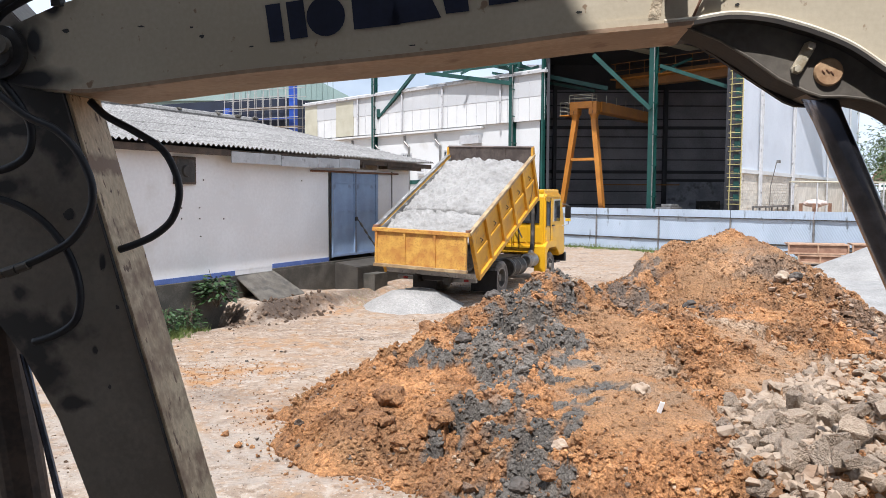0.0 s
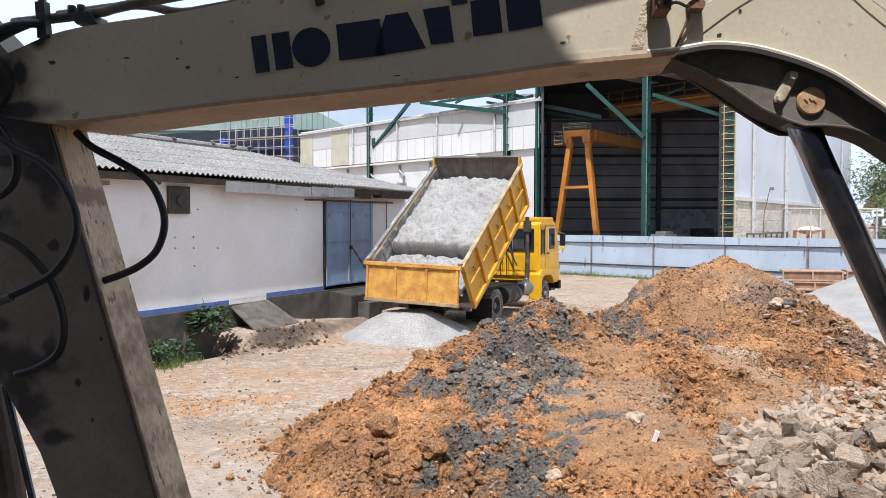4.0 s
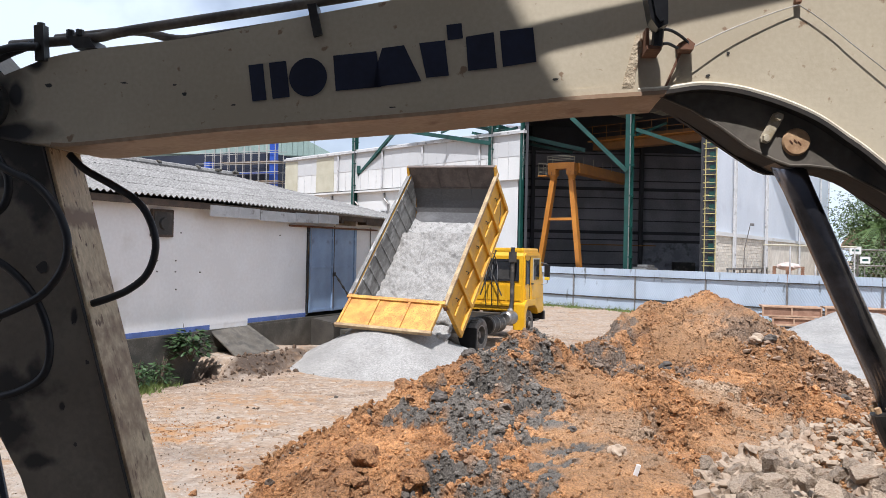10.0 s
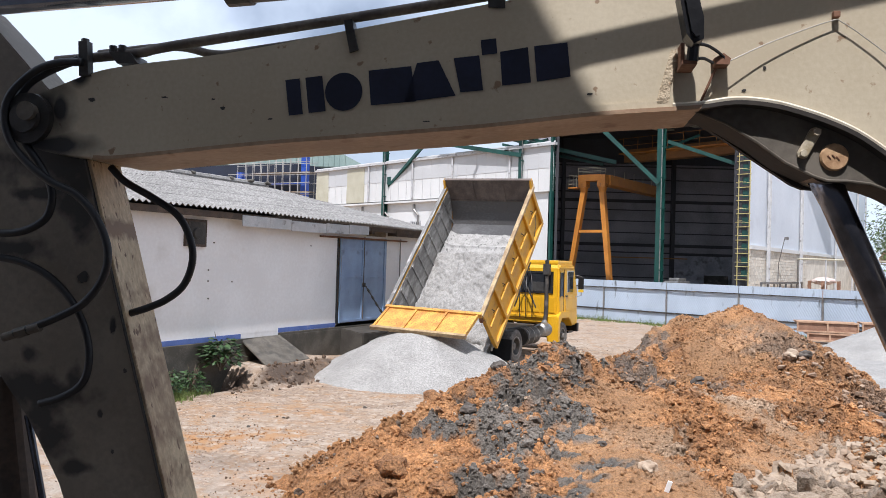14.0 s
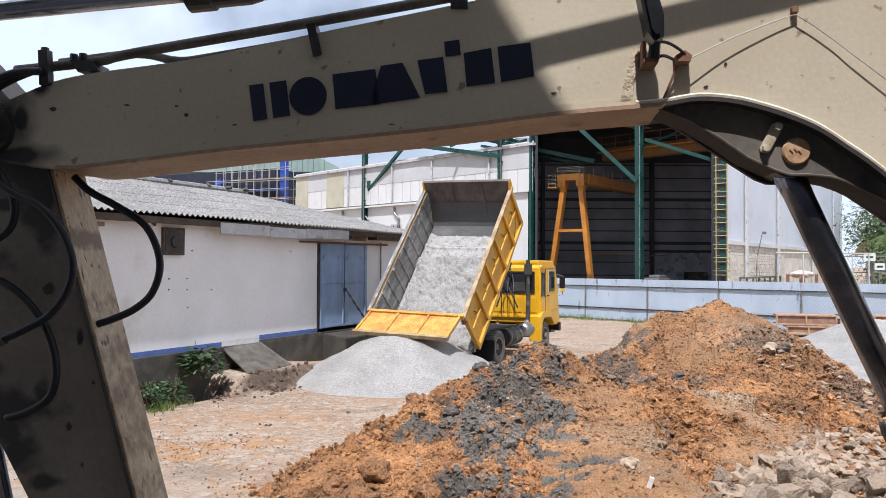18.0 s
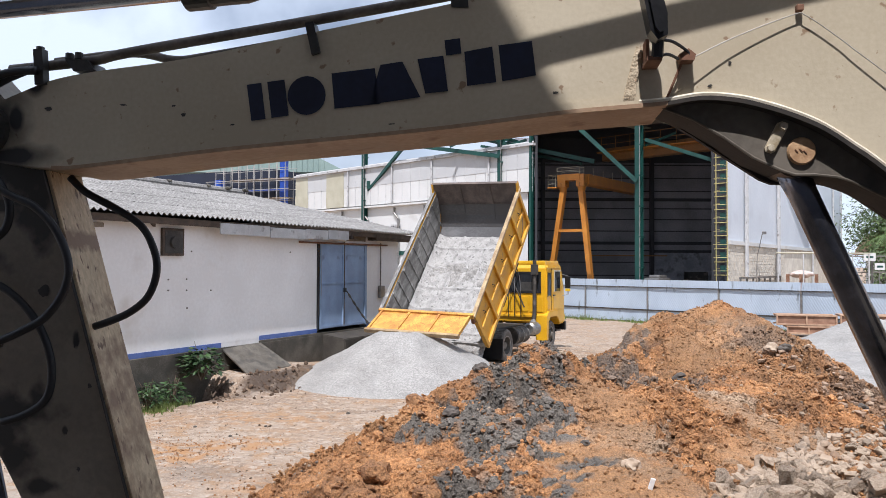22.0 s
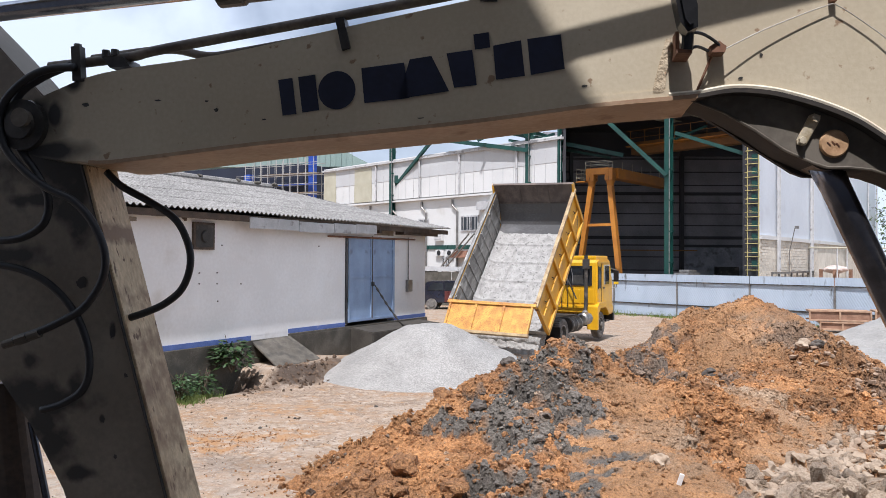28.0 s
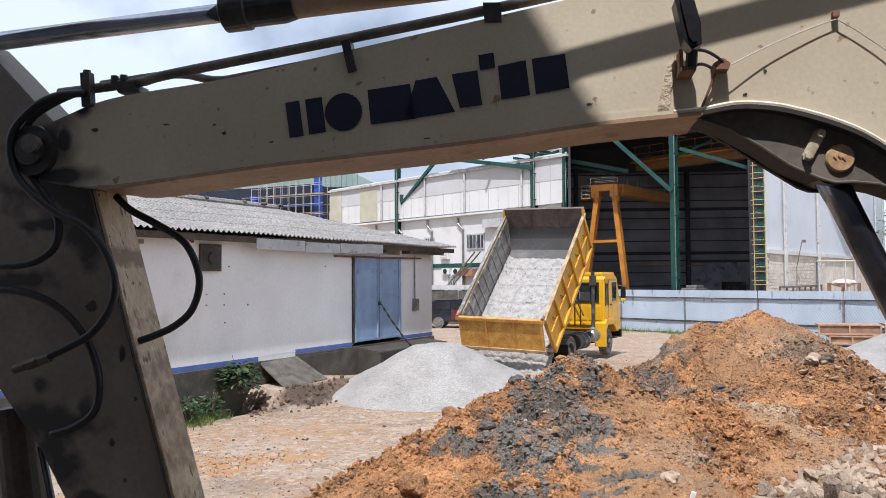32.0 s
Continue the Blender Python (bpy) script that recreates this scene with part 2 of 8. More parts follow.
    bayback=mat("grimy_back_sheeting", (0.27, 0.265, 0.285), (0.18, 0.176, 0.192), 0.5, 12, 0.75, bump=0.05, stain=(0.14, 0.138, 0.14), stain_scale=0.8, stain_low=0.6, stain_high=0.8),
    bayblock=mat("dusty_block_wall", (0.3, 0.31, 0.345), (0.2, 0.208, 0.235), 1.5, 14, 0.85, bump=0.1, stain=(0.1, 0.1, 0.11), stain_scale=1.6, stain_low=0.55, stain_high=0.68),
    # crane orange dimmed, to carry the hall's shade in the paint
    cranedim=mat("shaded_orange_girder", (0.3, 0.14, 0.04), (0.2, 0.095, 0.03), 1, 15, 0.7, bump=0.03),
    treeleaf=mat("sunlit_tree_leaf", (0.11, 0.17, 0.05), (0.05, 0.085, 0.022), 3, 20, 0.5),
    bay=mat("dark_bay_sheeting", (0.05, 0.05, 0.056), (0.034, 0.034, 0.038), 0.5, 12, 0.8, bump=0.05),
    cabin=mat("dark_cab_interior", (0.05, 0.048, 0.045), (0.03, 0.028, 0.026), 4, 30, 0.8),
    bayfloor=mat("dusty_bay_floor", (0.12, 0.115, 0.11), (0.08, 0.075, 0.07), 0.8, 12, 0.9),
    crane=mat("crane_orange_paint", (0.5, 0.2, 0.025), (0.4, 0.15, 0.02), 1, 15, 0.5, bump=0.03),
    ladder=mat("pale_yellow_ladder", (0.5, 0.43, 0.18), (0.4, 0.34, 0.14), 3, 30, 0.6),
    glass=mat("dark_glazing", (0.03, 0.035, 0.04), (0.02, 0.022, 0.026), 2, 10, 0.12, bump=0.0),
    black=mat("black_plastic", (0.012, 0.012, 0.014), (0.008, 0.008, 0.009), 4, 40, 0.35),
    bluesteel=mat("blue_steel", (0.02, 0.08, 0.42), (0.016, 0.06, 0.33), 1, 12, 0.5),
    teal=mat("grey_green_sheet", (0.26, 0.34, 0.31), (0.21, 0.285, 0.26), 0.3, 8, 0.6),
    navysheet=mat("dark_navy_sheet", (0.012, 0.018, 0.036), (0.008, 0.012, 0.025), 0.5, 8, 0.6),
    bamboo=mat("weathered_scaffold_pole", (0.4, 0.39, 0.37), (0.28, 0.27, 0.25), 2, 20, 0.8),
    leaf=mat("green_leaf", (0.04, 0.085, 0.022), (0.022, 0.05, 0.013), 3, 20, 0.5, vary=0.35),
    leafpale=mat("pale_green_grass", (0.17, 0.22, 0.06), (0.1, 0.14, 0.03), 3, 20, 0.6),
    bark=mat("brown_bark", (0.14, 0.1, 0.07), (0.08, 0.06, 0.04), 5, 30, 0.9, bump=0.4),
    redlead=mat("brown_oxide_steel", (0.3, 0.17, 0.11), (0.2, 0.105, 0.065), 3, 30, 0.7),
    cardark=mat("dark_blue_car_paint", (0.01, 0.013, 0.028), (0.008, 0.01, 0.02), 2, 20, 0.25, coat=0.6, bump=0.0),
    dullred=mat("dull_red_paint", (0.11, 0.025, 0.022), (0.08, 0.02, 0.018), 3, 20, 0.3),
    redlamp=mat("red_lamp_lens", (0.3, 0.01, 0.01), (0.2, 0.008, 0.008), 4, 20, 0.3),
    tarp=mat("sun_bleached_tarpaulin", (0.6, 0.5, 0.45), (0.5, 0.4, 0.36), 2, 20, 0.8),
    redtile=mat("red_clay_roof", (0.36, 0.19, 0.13), (0.27, 0.13, 0.085), 2, 20, 0.8),
    yellowtag=mat("yellow_mirror_bracket", (0.7, 0.5, 0.02), (0.6, 0.4, 0.02), 3, 30, 0.5),
    paleworn=mat("worn_pale_rail", (0.44, 0.33, 0.18), (0.26, 0.17, 0.09), 5, 40, 0.6, metal=0.1, bump=0.1),
    # tint of the added wall, chosen for the bounce it gives the boom
    skyblock=mat("sky_block_blue_grey", (0.13, 0.14, 0.165), (0.1, 0.108, 0.13), 1, 20, 0.9),
    framewood=mat("weathered_frame_timber", (0.45, 0.3, 0.2), (0.32, 0.19, 0.12), 4, 40, 0.8, bump=0.1),
    keeper=mat("brassy_keeper_steel", (0.6, 0.53, 0.4), (0.4, 0.32, 0.2), 22, 80, 0.5, metal=0.3, bump=0.08),
    # near-black matt steel: the shade under the boom's bend, put into colour
    shadesteel=mat("shade_matt_steel", (0.035, 0.027, 0.021), (0.02, 0.016, 0.013), 6, 50, 0.85, bump=0.1),
    clip=mat("pale_steel_clip", (0.5, 0.48, 0.43), (0.4, 0.36, 0.3), 6, 60, 0.5, metal=0.3),
)


def oil_stains(m, spots, colour, size=9, broken=1.3):
    """Old oil or rust: ragged patches at places (x, z) of a side, each with its reach; broken frays them."""
    n, l = m.node_tree.nodes, m.node_tree.links
    b = n["Principled BSDF"]
    tc = n["Texture Coordinate"]
    ragged = n.new("ShaderNodeTexNoise")
    ragged.inputs["Scale"].default_value, ragged.inputs["Detail"].default_value = size, 6
    l.new(tc.outputs["Object"], ragged.inputs["Vector"])
    total = None
    for x, z, rx, rz in spots:
        mp = n.new("ShaderNodeMapping")
        mp.inputs["Location"].default_value = (-x / rx, 0, -z / rz)
        mp.inputs["Scale"].default_value = (1 / rx, 0, 1 / rz)
        l.new(tc.outputs["Object"], mp.inputs["Vector"])
        far = n.new("ShaderNodeVectorMath")
        far.operation = "LENGTH"
        l.new(mp.outputs["Vector"], far.inputs[0])
        ad = n.new("ShaderNodeMath")
        ad.operation = "MULTIPLY_ADD"
        l.new(ragged.outputs["Fac"], ad.inputs[0])
        ad.inputs[1].default_value = broken
        l.new(far.outputs["Value"], ad.inputs[2])
        fade = n.new("ShaderNodeMapRange")
        fade.inputs["From Min"].default_value, fade.inputs["From Max"].default_value = 1.5 + 0.5 * broken, 0.6 + 0.5 * broken
        l.new(ad.outputs[0], fade.inputs["Value"])
        if total is None:
            total = fade.outputs["Result"]
        else:
            mx = n.new("ShaderNodeMath")
            mx.operation = "MAXIMUM"
            l.new(total, mx.inputs[0])
            l.new(fade.outputs["Result"], mx.inputs[1])
            total = mx.outputs[0]
    x = n.new("ShaderNodeMix")
    x.data_type = "RGBA"
    l.new(total, x.inputs["Factor"])
    l.new(b.inputs["Base Color"].links[0].from_socket, x.inputs["A"])
    x.inputs["B"].default_value = (*colour, 1)
    l.new(x.outputs["Result"], b.inputs["Base Color"])


oil_stains(M["arm"], ((-1.36, 0.33, 0.2, 0.12), (-1.32, 0.2, 0.06, 0.09), (-1.29, 0.12, 0.04, 0.07), (-1.46, 0.19, 0.07, 0.02), (-1.55, 0.0, 0.12, 0.03), (-1.27, -0.085, 0.014, 0.012), (-1.166, -0.235, 0.008, 0.02), (-1.2, -0.52, 0.006, 0.01),
                      (-1.453, -0.34, 0.03, 0.022), (-1.285, -0.43, 0.035, 0.045), (-1.35, -0.465, 0.1, 0.035), (-1.47, -0.46, 0.12, 0.06), (-1.4, -0.52, 0.06, 0.07), (-1.36, -0.6, 0.05, 0.06), (-1.27, -0.7, 0.05, 0.02)), (0.04, 0.035, 0.03), 16, 2.6)
oil_stains(M["boom"], ((-1.42, 0.42, 0.11, 0.13), (-1.33, 0.45, 0.03, 0.05), (-1.36, 0.34, 0.14, 0.035), (-1.265, 0.56, 0.03, 0.03)), (0.03, 0.027, 0.025))
oil_stains(M["arm_lit_worn"], ((-1.2, 0.08, 0.03, 0.03), (-1.11, -0.11, 0.025, 0.05), (-1.055, -0.12, 0.03, 0.045), (-1.05, -0.27, 0.05, 0.06), (-1.01, -0.37, 0.06, 0.1), (-0.96, -0.55, 0.06, 0.07), (-0.92, -0.7, 0.05, 0.06), (-0.86, -0.9, 0.06, 0.08)), (0.26, 0.17, 0.105), 26, 2.4)


# ---- mesh helpers ----
def finish(bm, name, material, smooth=False):
    me = bpy.data.meshes.new(name)
    bm.to_mesh(me)
    bm.free()
    for m in (material if isinstance(material, (list, tuple)) else [material]):
        me.materials.append(m)
    if smooth:
        for p in me.polygons:
            p.use_smooth = True
    return me


def part(name, bm, material, parent=None, label="", m=None, smooth=False):
    ob = new(name, finish(bm, name, material, smooth))
    if parent is not None:
        ob.parent = parent
    if m is not None:
        ob.matrix_basis = m
    if label:
        ob["label"] = label
    return ob


def thing(name, label, category, m=None, group="", kind=""):
    ob = new(name)
    ob.empty_display_size = 0.3
    if m is not None:
        ob.matrix_basis = m
    return tagged(ob, label, category, group, kind)


def box(x0, x1, y0, y1, z0, z1, bm=None, bevel=0.0, m=None):
    bm = bm or bmesh.new()
    vs = [bm.verts.new((x, y, z)) for x in (x0, x1) for y in (y0, y1) for z in (z0, z1)]
    fs = [bm.faces.new([vs[i] for i in q]) for q in ((0, 1, 3, 2), (4, 6, 7, 5), (0, 4, 5, 1), (2, 3, 7, 6), (0, 2, 6, 4), (1, 5, 7, 3))]
    if m is not None:
        for v in vs:
            v.co = m @ v.co
    if bevel:
        es = list({e for f in fs for e in f.edges})
        bmesh.ops.bevel(bm, geom=es, offset=bevel, segments=2, affect="EDGES", profile=0.7)
    return bm


def prism(outline, y0, y1, bm=None, bevel=0.0):
    """An outline in x and z, thick from y0 to y1."""
    bm = bm or bmesh.new()
    a = [bm.verts.new((x, y0, z)) for x, z in outline]
    b = [bm.verts.new((x, y1, z)) for x, z in outline]
    n = len(a)
    fs = [bm.faces.new(a), bm.faces.new(b[::-1])]
    fs += [bm.faces.new((a[i], b[i], b[(i + 1) % n], a[(i + 1) % n])) for i in range(n)]
    bmesh.ops.recalc_face_normals(bm, faces=fs)
    if bevel:
        es = list({e for f in fs[:2] for e in f.edges})
        bmesh.ops.bevel(bm, geom=es, offset=bevel, segments=2, affect="EDGES")
    return bm


def tube(points, r, sides=8, bm=None, cap=True):
    """A round bar or hose along points; r is one radius or one each."""
    bm = bm or bmesh.new()
    pts = [Vector(p) for p in points]
    rs = r if isinstance(r, (list, tuple)) else [r] * len(pts)
    rings, side = [], None
    for i, p in enumerate(pts):
        d = (pts[min(i + 1, len(pts) - 1)] - pts[max(i - 1, 0)]).normalized()
        if side is None or abs(side.dot(d)) > 0.95:
            side = d.orthogonal()
        side = (side - d * side.dot(d)).normalized()
        other = d.cross(side)
        rings.append([bm.verts.new(p + (side * math.cos(a) + other * math.sin(a)) * rs[i]) for a in (2 * math.pi * k / sides for k in range(sides))])
    for a, b in zip(rings, rings[1:]):
        for k in range(sides):
            bm.faces.new((a[k], a[(k + 1) % sides], b[(k + 1) % sides], b[k]))
    if cap:
        bm.faces.new(rings[0][::-1])
        bm.faces.new(rings[-1])
    return bm


def curve(points, steps=6):
    """A smooth line through points (Catmull-Rom)."""
    p = [Vector(q) for q in points]
    p = [2 * p[0] - p[1], *p, 2 * p[-1] - p[-2]]
    out = []
    for i in range(1, len(p) - 2):
        for k in range(steps):
            t = k / steps
            out.append(0.5 * (2 * p[i] + (p[i + 1] - p[i - 1]) * t + (2 * p[i - 1] - 5 * p[i] + 4 * p[i + 1] - p[i + 2]) * t * t
                              + (3 * p[i] - p[i - 1] - 3 * p[i + 1] + p[i + 2]) * t ** 3))
    return out + [p[-2]]


def hbar(a, b, w, h, bm=None):
    """A square bar from a to b, w wide and h high."""
    bm = bm or bmesh.new()
    a, b = Vector(a), Vector(b)
    d = (b - a).normalized()
    s = d.cross(Vector((0, 0, 1)))
    s = s.normalized() if s.length > 1e-3 else Vector((1, 0, 0))
    u = s.cross(d)
    vs = [bm.verts.new(p + s * i * w / 2 + u * j * h / 2) for p in (a, b) for i, j in ((-1, -1), (1, -1), (1, 1), (-1, 1))]
    for q in ((3, 2, 1, 0), (4, 5, 6, 7), (0, 1, 5, 4), (1, 2, 6, 5), (2, 3, 7, 6), (3, 0, 4, 7)):
        bm.faces.new([vs[i] for i in q])
    return bm


def lump(r, seed, rough=0.35, sub=2, flat=1.0):
    """An angular stone of about radius r."""
    bm = bmesh.new()
    bmesh.ops.create_icosphere(bm, subdivisions=sub, radius=r)
    for v in bm.verts:
        q = v.co / r * 1.1 + Vector((seed * 7.3, seed * 3.1, seed))
        k = 1 + rough * (noise.noise(q) + 0.5 * noise.cell(q * 1.6))
        v.co = Vector((v.co.x * k, v.co.y * k, v.co.z * k * flat))
    return bm


def plan_prism(points, z0, z1):
    """A body standing on a plan outline."""
    bm = bmesh.new()
    low = [bm.verts.new((x, y, z0)) for x, y in points]
    top = [bm.verts.new((x, y, z1)) for x, y in points]
    bm.faces.new(low[::-1])
    bm.faces.new(top)
    for i in range(len(points)):
        bm.faces.new((low[i], low[(i + 1) % len(points)], top[(i + 1) % len(points)], top[i]))
    bmesh.ops.recalc_face_normals(bm, faces=bm.faces[:])
    return bm


def smooth01(a, b, x):
    t = min(1, max(0, (x - a) / (b - a)))
    return t * t * (3 - 2 * t)


# ---- the plan ----
SHED = Vector((-3.2, 20.5, 0))            # the shed wall at the door's near jamb
SU = Vector((0.449, 0.893, 0)).normalized()   # along the shed wall, away from the camera
SN = Vector((SU.y, -SU.x, 0))                 # out of the shed wall, to the yard


def shed_space(x, y):
    d = Vector((x, y, 0)) - SHED
    return d.dot(SU), d.dot(SN)


def ground_z(x, y):
    """The yard: nearly level, a little higher where the truck stands, with a ditch along the shed."""
    z = 0.13 * (1 - smooth01(2.5, 5.5, math.hypot(x - 1.5, y - 22.5)))
    s, n = shed_space(x, y)
    if -14 < s < 6 and -1 < n < 4:
        hole = math.exp(-((s + 4.8) / 0.75) ** 4 - ((n - 0.25) / 0.42) ** 4)
        edge = n + 0.22 * noise.noise(Vector((s * 1.7, n * 1.7, 5))) + 0.1 * noise.noise(Vector((s * 5, n * 5, 5)))
        z += 0.36 * (1 - smooth01(0.95, 1.45, edge)) * smooth01(-4.35, -3.95, s + 0.2 * noise.noise(Vector((n * 3, s, 2)))) * (1 - 0.5 * smooth01(-1.6, 0.2, s)) - 0.4 * hole
    if math.hypot(x, y) < 45:
        q = Vector((x, y, 0))
        z += 0.03 * noise.fractal(q * 0.9, 1.0, 2.0, 3) + 0.016 * noise.fractal(q * 3.1, 1.0, 2.0, 2)
    return z


def crumbs(m, scales, strength=1.0):
    """Crumbly relief: rounded cells at several sizes, on top of the material's own relief."""
    n, l = m.node_tree.nodes, m.node_tree.links
    b = n["Principled BSDF"]
    for scale, depth in scales:
        v = n.new("ShaderNodeTexVoronoi")
        v.inputs["Scale"].default_value = scale
        w = n.new("ShaderNodeTexNoise")
        w.inputs["Scale"].default_value, w.inputs["Detail"].default_value = scale * 0.6, 3
        ad = n.new("ShaderNodeMix")
        ad.data_type = "VECTOR"
        ad.inputs["Factor"].default_value = 0.12
        l.new(n["Texture Coordinate"].outputs["Object"], w.inputs["Vector"])
        l.new(n["Texture Coordinate"].outputs["Object"], ad.inputs["A"])
        l.new(w.outputs["Color"], ad.inputs["B"])
        l.new(ad.outputs["Result"], v.inputs["Vector"])
        bp = n.new("ShaderNodeBump")
        bp.invert = True
        bp.inputs["Strength"].default_value, bp.inputs["Distance"].default_value = strength, depth
        l.new(v.outputs["Distance"], bp.inputs["Height"])
        if b.inputs["Normal"].links:
            l.new(b.inputs["Normal"].links[0].from_socket, bp.inputs["Normal"])
        l.new(bp.outputs["Normal"], b.inputs["Normal"])


# ---- ground ----
def yard_material():
    m = mat("yard_soil", (0.35, 0.262, 0.192), (0.25, 0.178, 0.124), 0.9, 18, 0.95, bump=0.8, bump_size=0.04, low=0.3, high=0.6, grain=0.22, grain_scale=22)
    n, l = m.node_tree.nodes, m.node_tree.links
    b = n["Principled BSDF"]
    col = b.inputs["Base Color"].links[0].from_socket
    tc = n["Texture Coordinate"]

    def layer(src, colour, scale, a, c, stretch=(1, 1, 1), detail=8):
        mp = n.new("ShaderNodeMapping")
        mp.inputs["Scale"].default_value = stretch
        mp.inputs["Location"].default_value = (scale * 3.7, scale, 0)
        t = n.new("ShaderNodeTexNoise")
        t.inputs["Scale"].default_value, t.inputs["Detail"].default_value = scale, detail
        l.new(tc.outputs["Object"], mp.inputs["Vector"])
        l.new(mp.outputs["Vector"], t.inputs["Vector"])
        r = n.new("ShaderNodeMapRange")
        r.inputs["From Min"].default_value, r.inputs["From Max"].default_value = a, c
        l.new(t.outputs["Fac"], r.inputs["Value"])
        x = n.new("ShaderNodeMix")
        x.data_type = "RGBA"
        l.new(r.outputs["Result"], x.inputs["Factor"])
        l.new(src, x.inputs["A"])
        x.inputs["B"].default_value = (*colour, 1)
        return x.outputs["Result"]

    col = layer(col, (0.34, 0.2, 0.105), 0.7, 0.52, 0.64)                       # orange clay smears
    col = layer(col, (0.37, 0.29, 0.218), 0.45, 0.46, 0.6, (0.8, 1.2, 1))            # pale dust
    col = layer(col, (0.2, 0.138, 0.093), 1.1, 0.53, 0.66, (0.9, 1.2, 1))            # damp tracks
    col = layer(col, (0.29, 0.21, 0.145), 3.1, 0.52, 0.62, (1.0, 1.0, 1))                # dry streaks
    col = layer(col, (0.34, 0.21, 0.115), 2.2, 0.53, 0.64)
    col = layer(col, (0.43, 0.35, 0.275), 6.0, 0.53, 0.65, (1.0, 1.0, 1))
    col = layer(col, (0.235, 0.165, 0.112), 9, 0.55, 0.64, detail=6)
    col = layer(col, (0.45, 0.39, 0.33), 26, 0.6, 0.68, detail=2)                # small stones
    col = layer(col, (0.13, 0.092, 0.065), 19, 0.65, 0.71, detail=2)               # small clods
    at = n.new("ShaderNodeAttribute")
    at.attribute_name = "patches"
    sep = n.new("ShaderNodeSeparateColor")
    l.new(at.outputs["Color"], sep.inputs["Color"])
    ragged = n.new("ShaderNodeTexNoise")
    ragged.inputs["Scale"].default_value, ragged.inputs["Detail"].default_value = 4.5, 9
    l.new(tc.outputs["Object"], ragged.inputs["Vector"])
    # Red: dark dug soil, and the shade in the ditch hole as colour
    for channel, colour, lo, hi in (("Red", (0.07, 0.047, 0.033), 0.2, 0.42), ("Blue", (0.35, 0.295, 0.24), 0.38, 0.6), ("Green", (0.38, 0.205, 0.09), 0.44, 0.56)):
        x = n.new("ShaderNodeMix")
        x.data_type = "RGBA"
        broken = n.new("ShaderNodeMapRange")
        broken.inputs["From Min"].default_value, broken.inputs["From Max"].default_value = lo, hi
        l.new(ragged.outputs["Fac"], broken.inputs["Value"])
        share = n.new("ShaderNodeMath")
        share.operation = "MULTIPLY"
        l.new(sep.outputs[channel], share.inputs[0])
        l.new(broken.outputs["Result"], share.inputs[1])
        l.new(share.outputs[0], x.inputs["Factor"])
        l.new(col, x.inputs["A"])
        x.inputs["B"].default_value = (*colour, 1)
        col = x.outputs["Result"]
    l.new(col, b.inputs["Base Color"])
    crumbs(m, ((7, 0.02), (21, 0.03), (46, 0.016)), 0.5)
    return m


def ground_patches(x, y):
    """Dark soil dug out of the ditch, the hole's shade painted dark, and smears of orange clay."""
    if not (-9 < x < 5 and 7 < y < 24):
        return 0.0, 0.0, 0.0, 1.0
    s, n = shed_space(x, y)
    q = Vector((x, y, 1))
    w = 0.35 * noise.fractal(q * 1.7, 1.0, 2.0, 4)
    damp_shade = max(smooth01(0.95, 0.6, math.hypot((s + 4.75) / 1.1, (n - 0.3) / 0.85) + w), 0.95 * smooth01(1.0, 0.5, math.hypot((s + 3.4) / 1.3, (n - 1.2) / 0.42) + w),
               0.8 * smooth01(0.95, 0.4, math.hypot((s + 2.2) / 2.4, (n - 1.15) / 0.3) + w), 0.6 * smooth01(0.9, 0.3, math.hypot((s + 0.3) / 1.4, (n - 1.0) / 0.45) + w), 0.35 * smooth01(0.9, 0.4, math.hypot((x + 3.0) / 0.8, (y - 10.2) / 0.8) + w))
    clay = max(smooth01(0.95, 0.45, math.hypot((x + 3.75) / 0.8, (y - 11.5) / 1.0) + w), 0.85 * smooth01(0.9, 0.4, math.hypot((x + 2.85) / 0.7, (y - 11.8) / 0.6) + w),
               0.75 * smooth01(0.9, 0.2, math.hypot((s + 2.0) / 2.0, (n - 1.7) / 0.7) + w), 0.7 * smooth01(0.95, 0.3, math.hypot((x + 2.0) / 1.2, (y - 9.5) / 0.9) + w),
               0.6 * smooth01(0.9, 0.3, math.hypot((x + 3.0) / 2.2, (y - 13.8) / 1.0) + w))
    grit = 0.85 * smooth01(11.6, 9.0, y + 2.2 * w) * (1 - smooth01(-1.2, 0.2, x))
    return damp_shade, clay * (1 - damp_shade), grit * (1 - damp_shade) * (1 - 0.7 * clay), 1.0


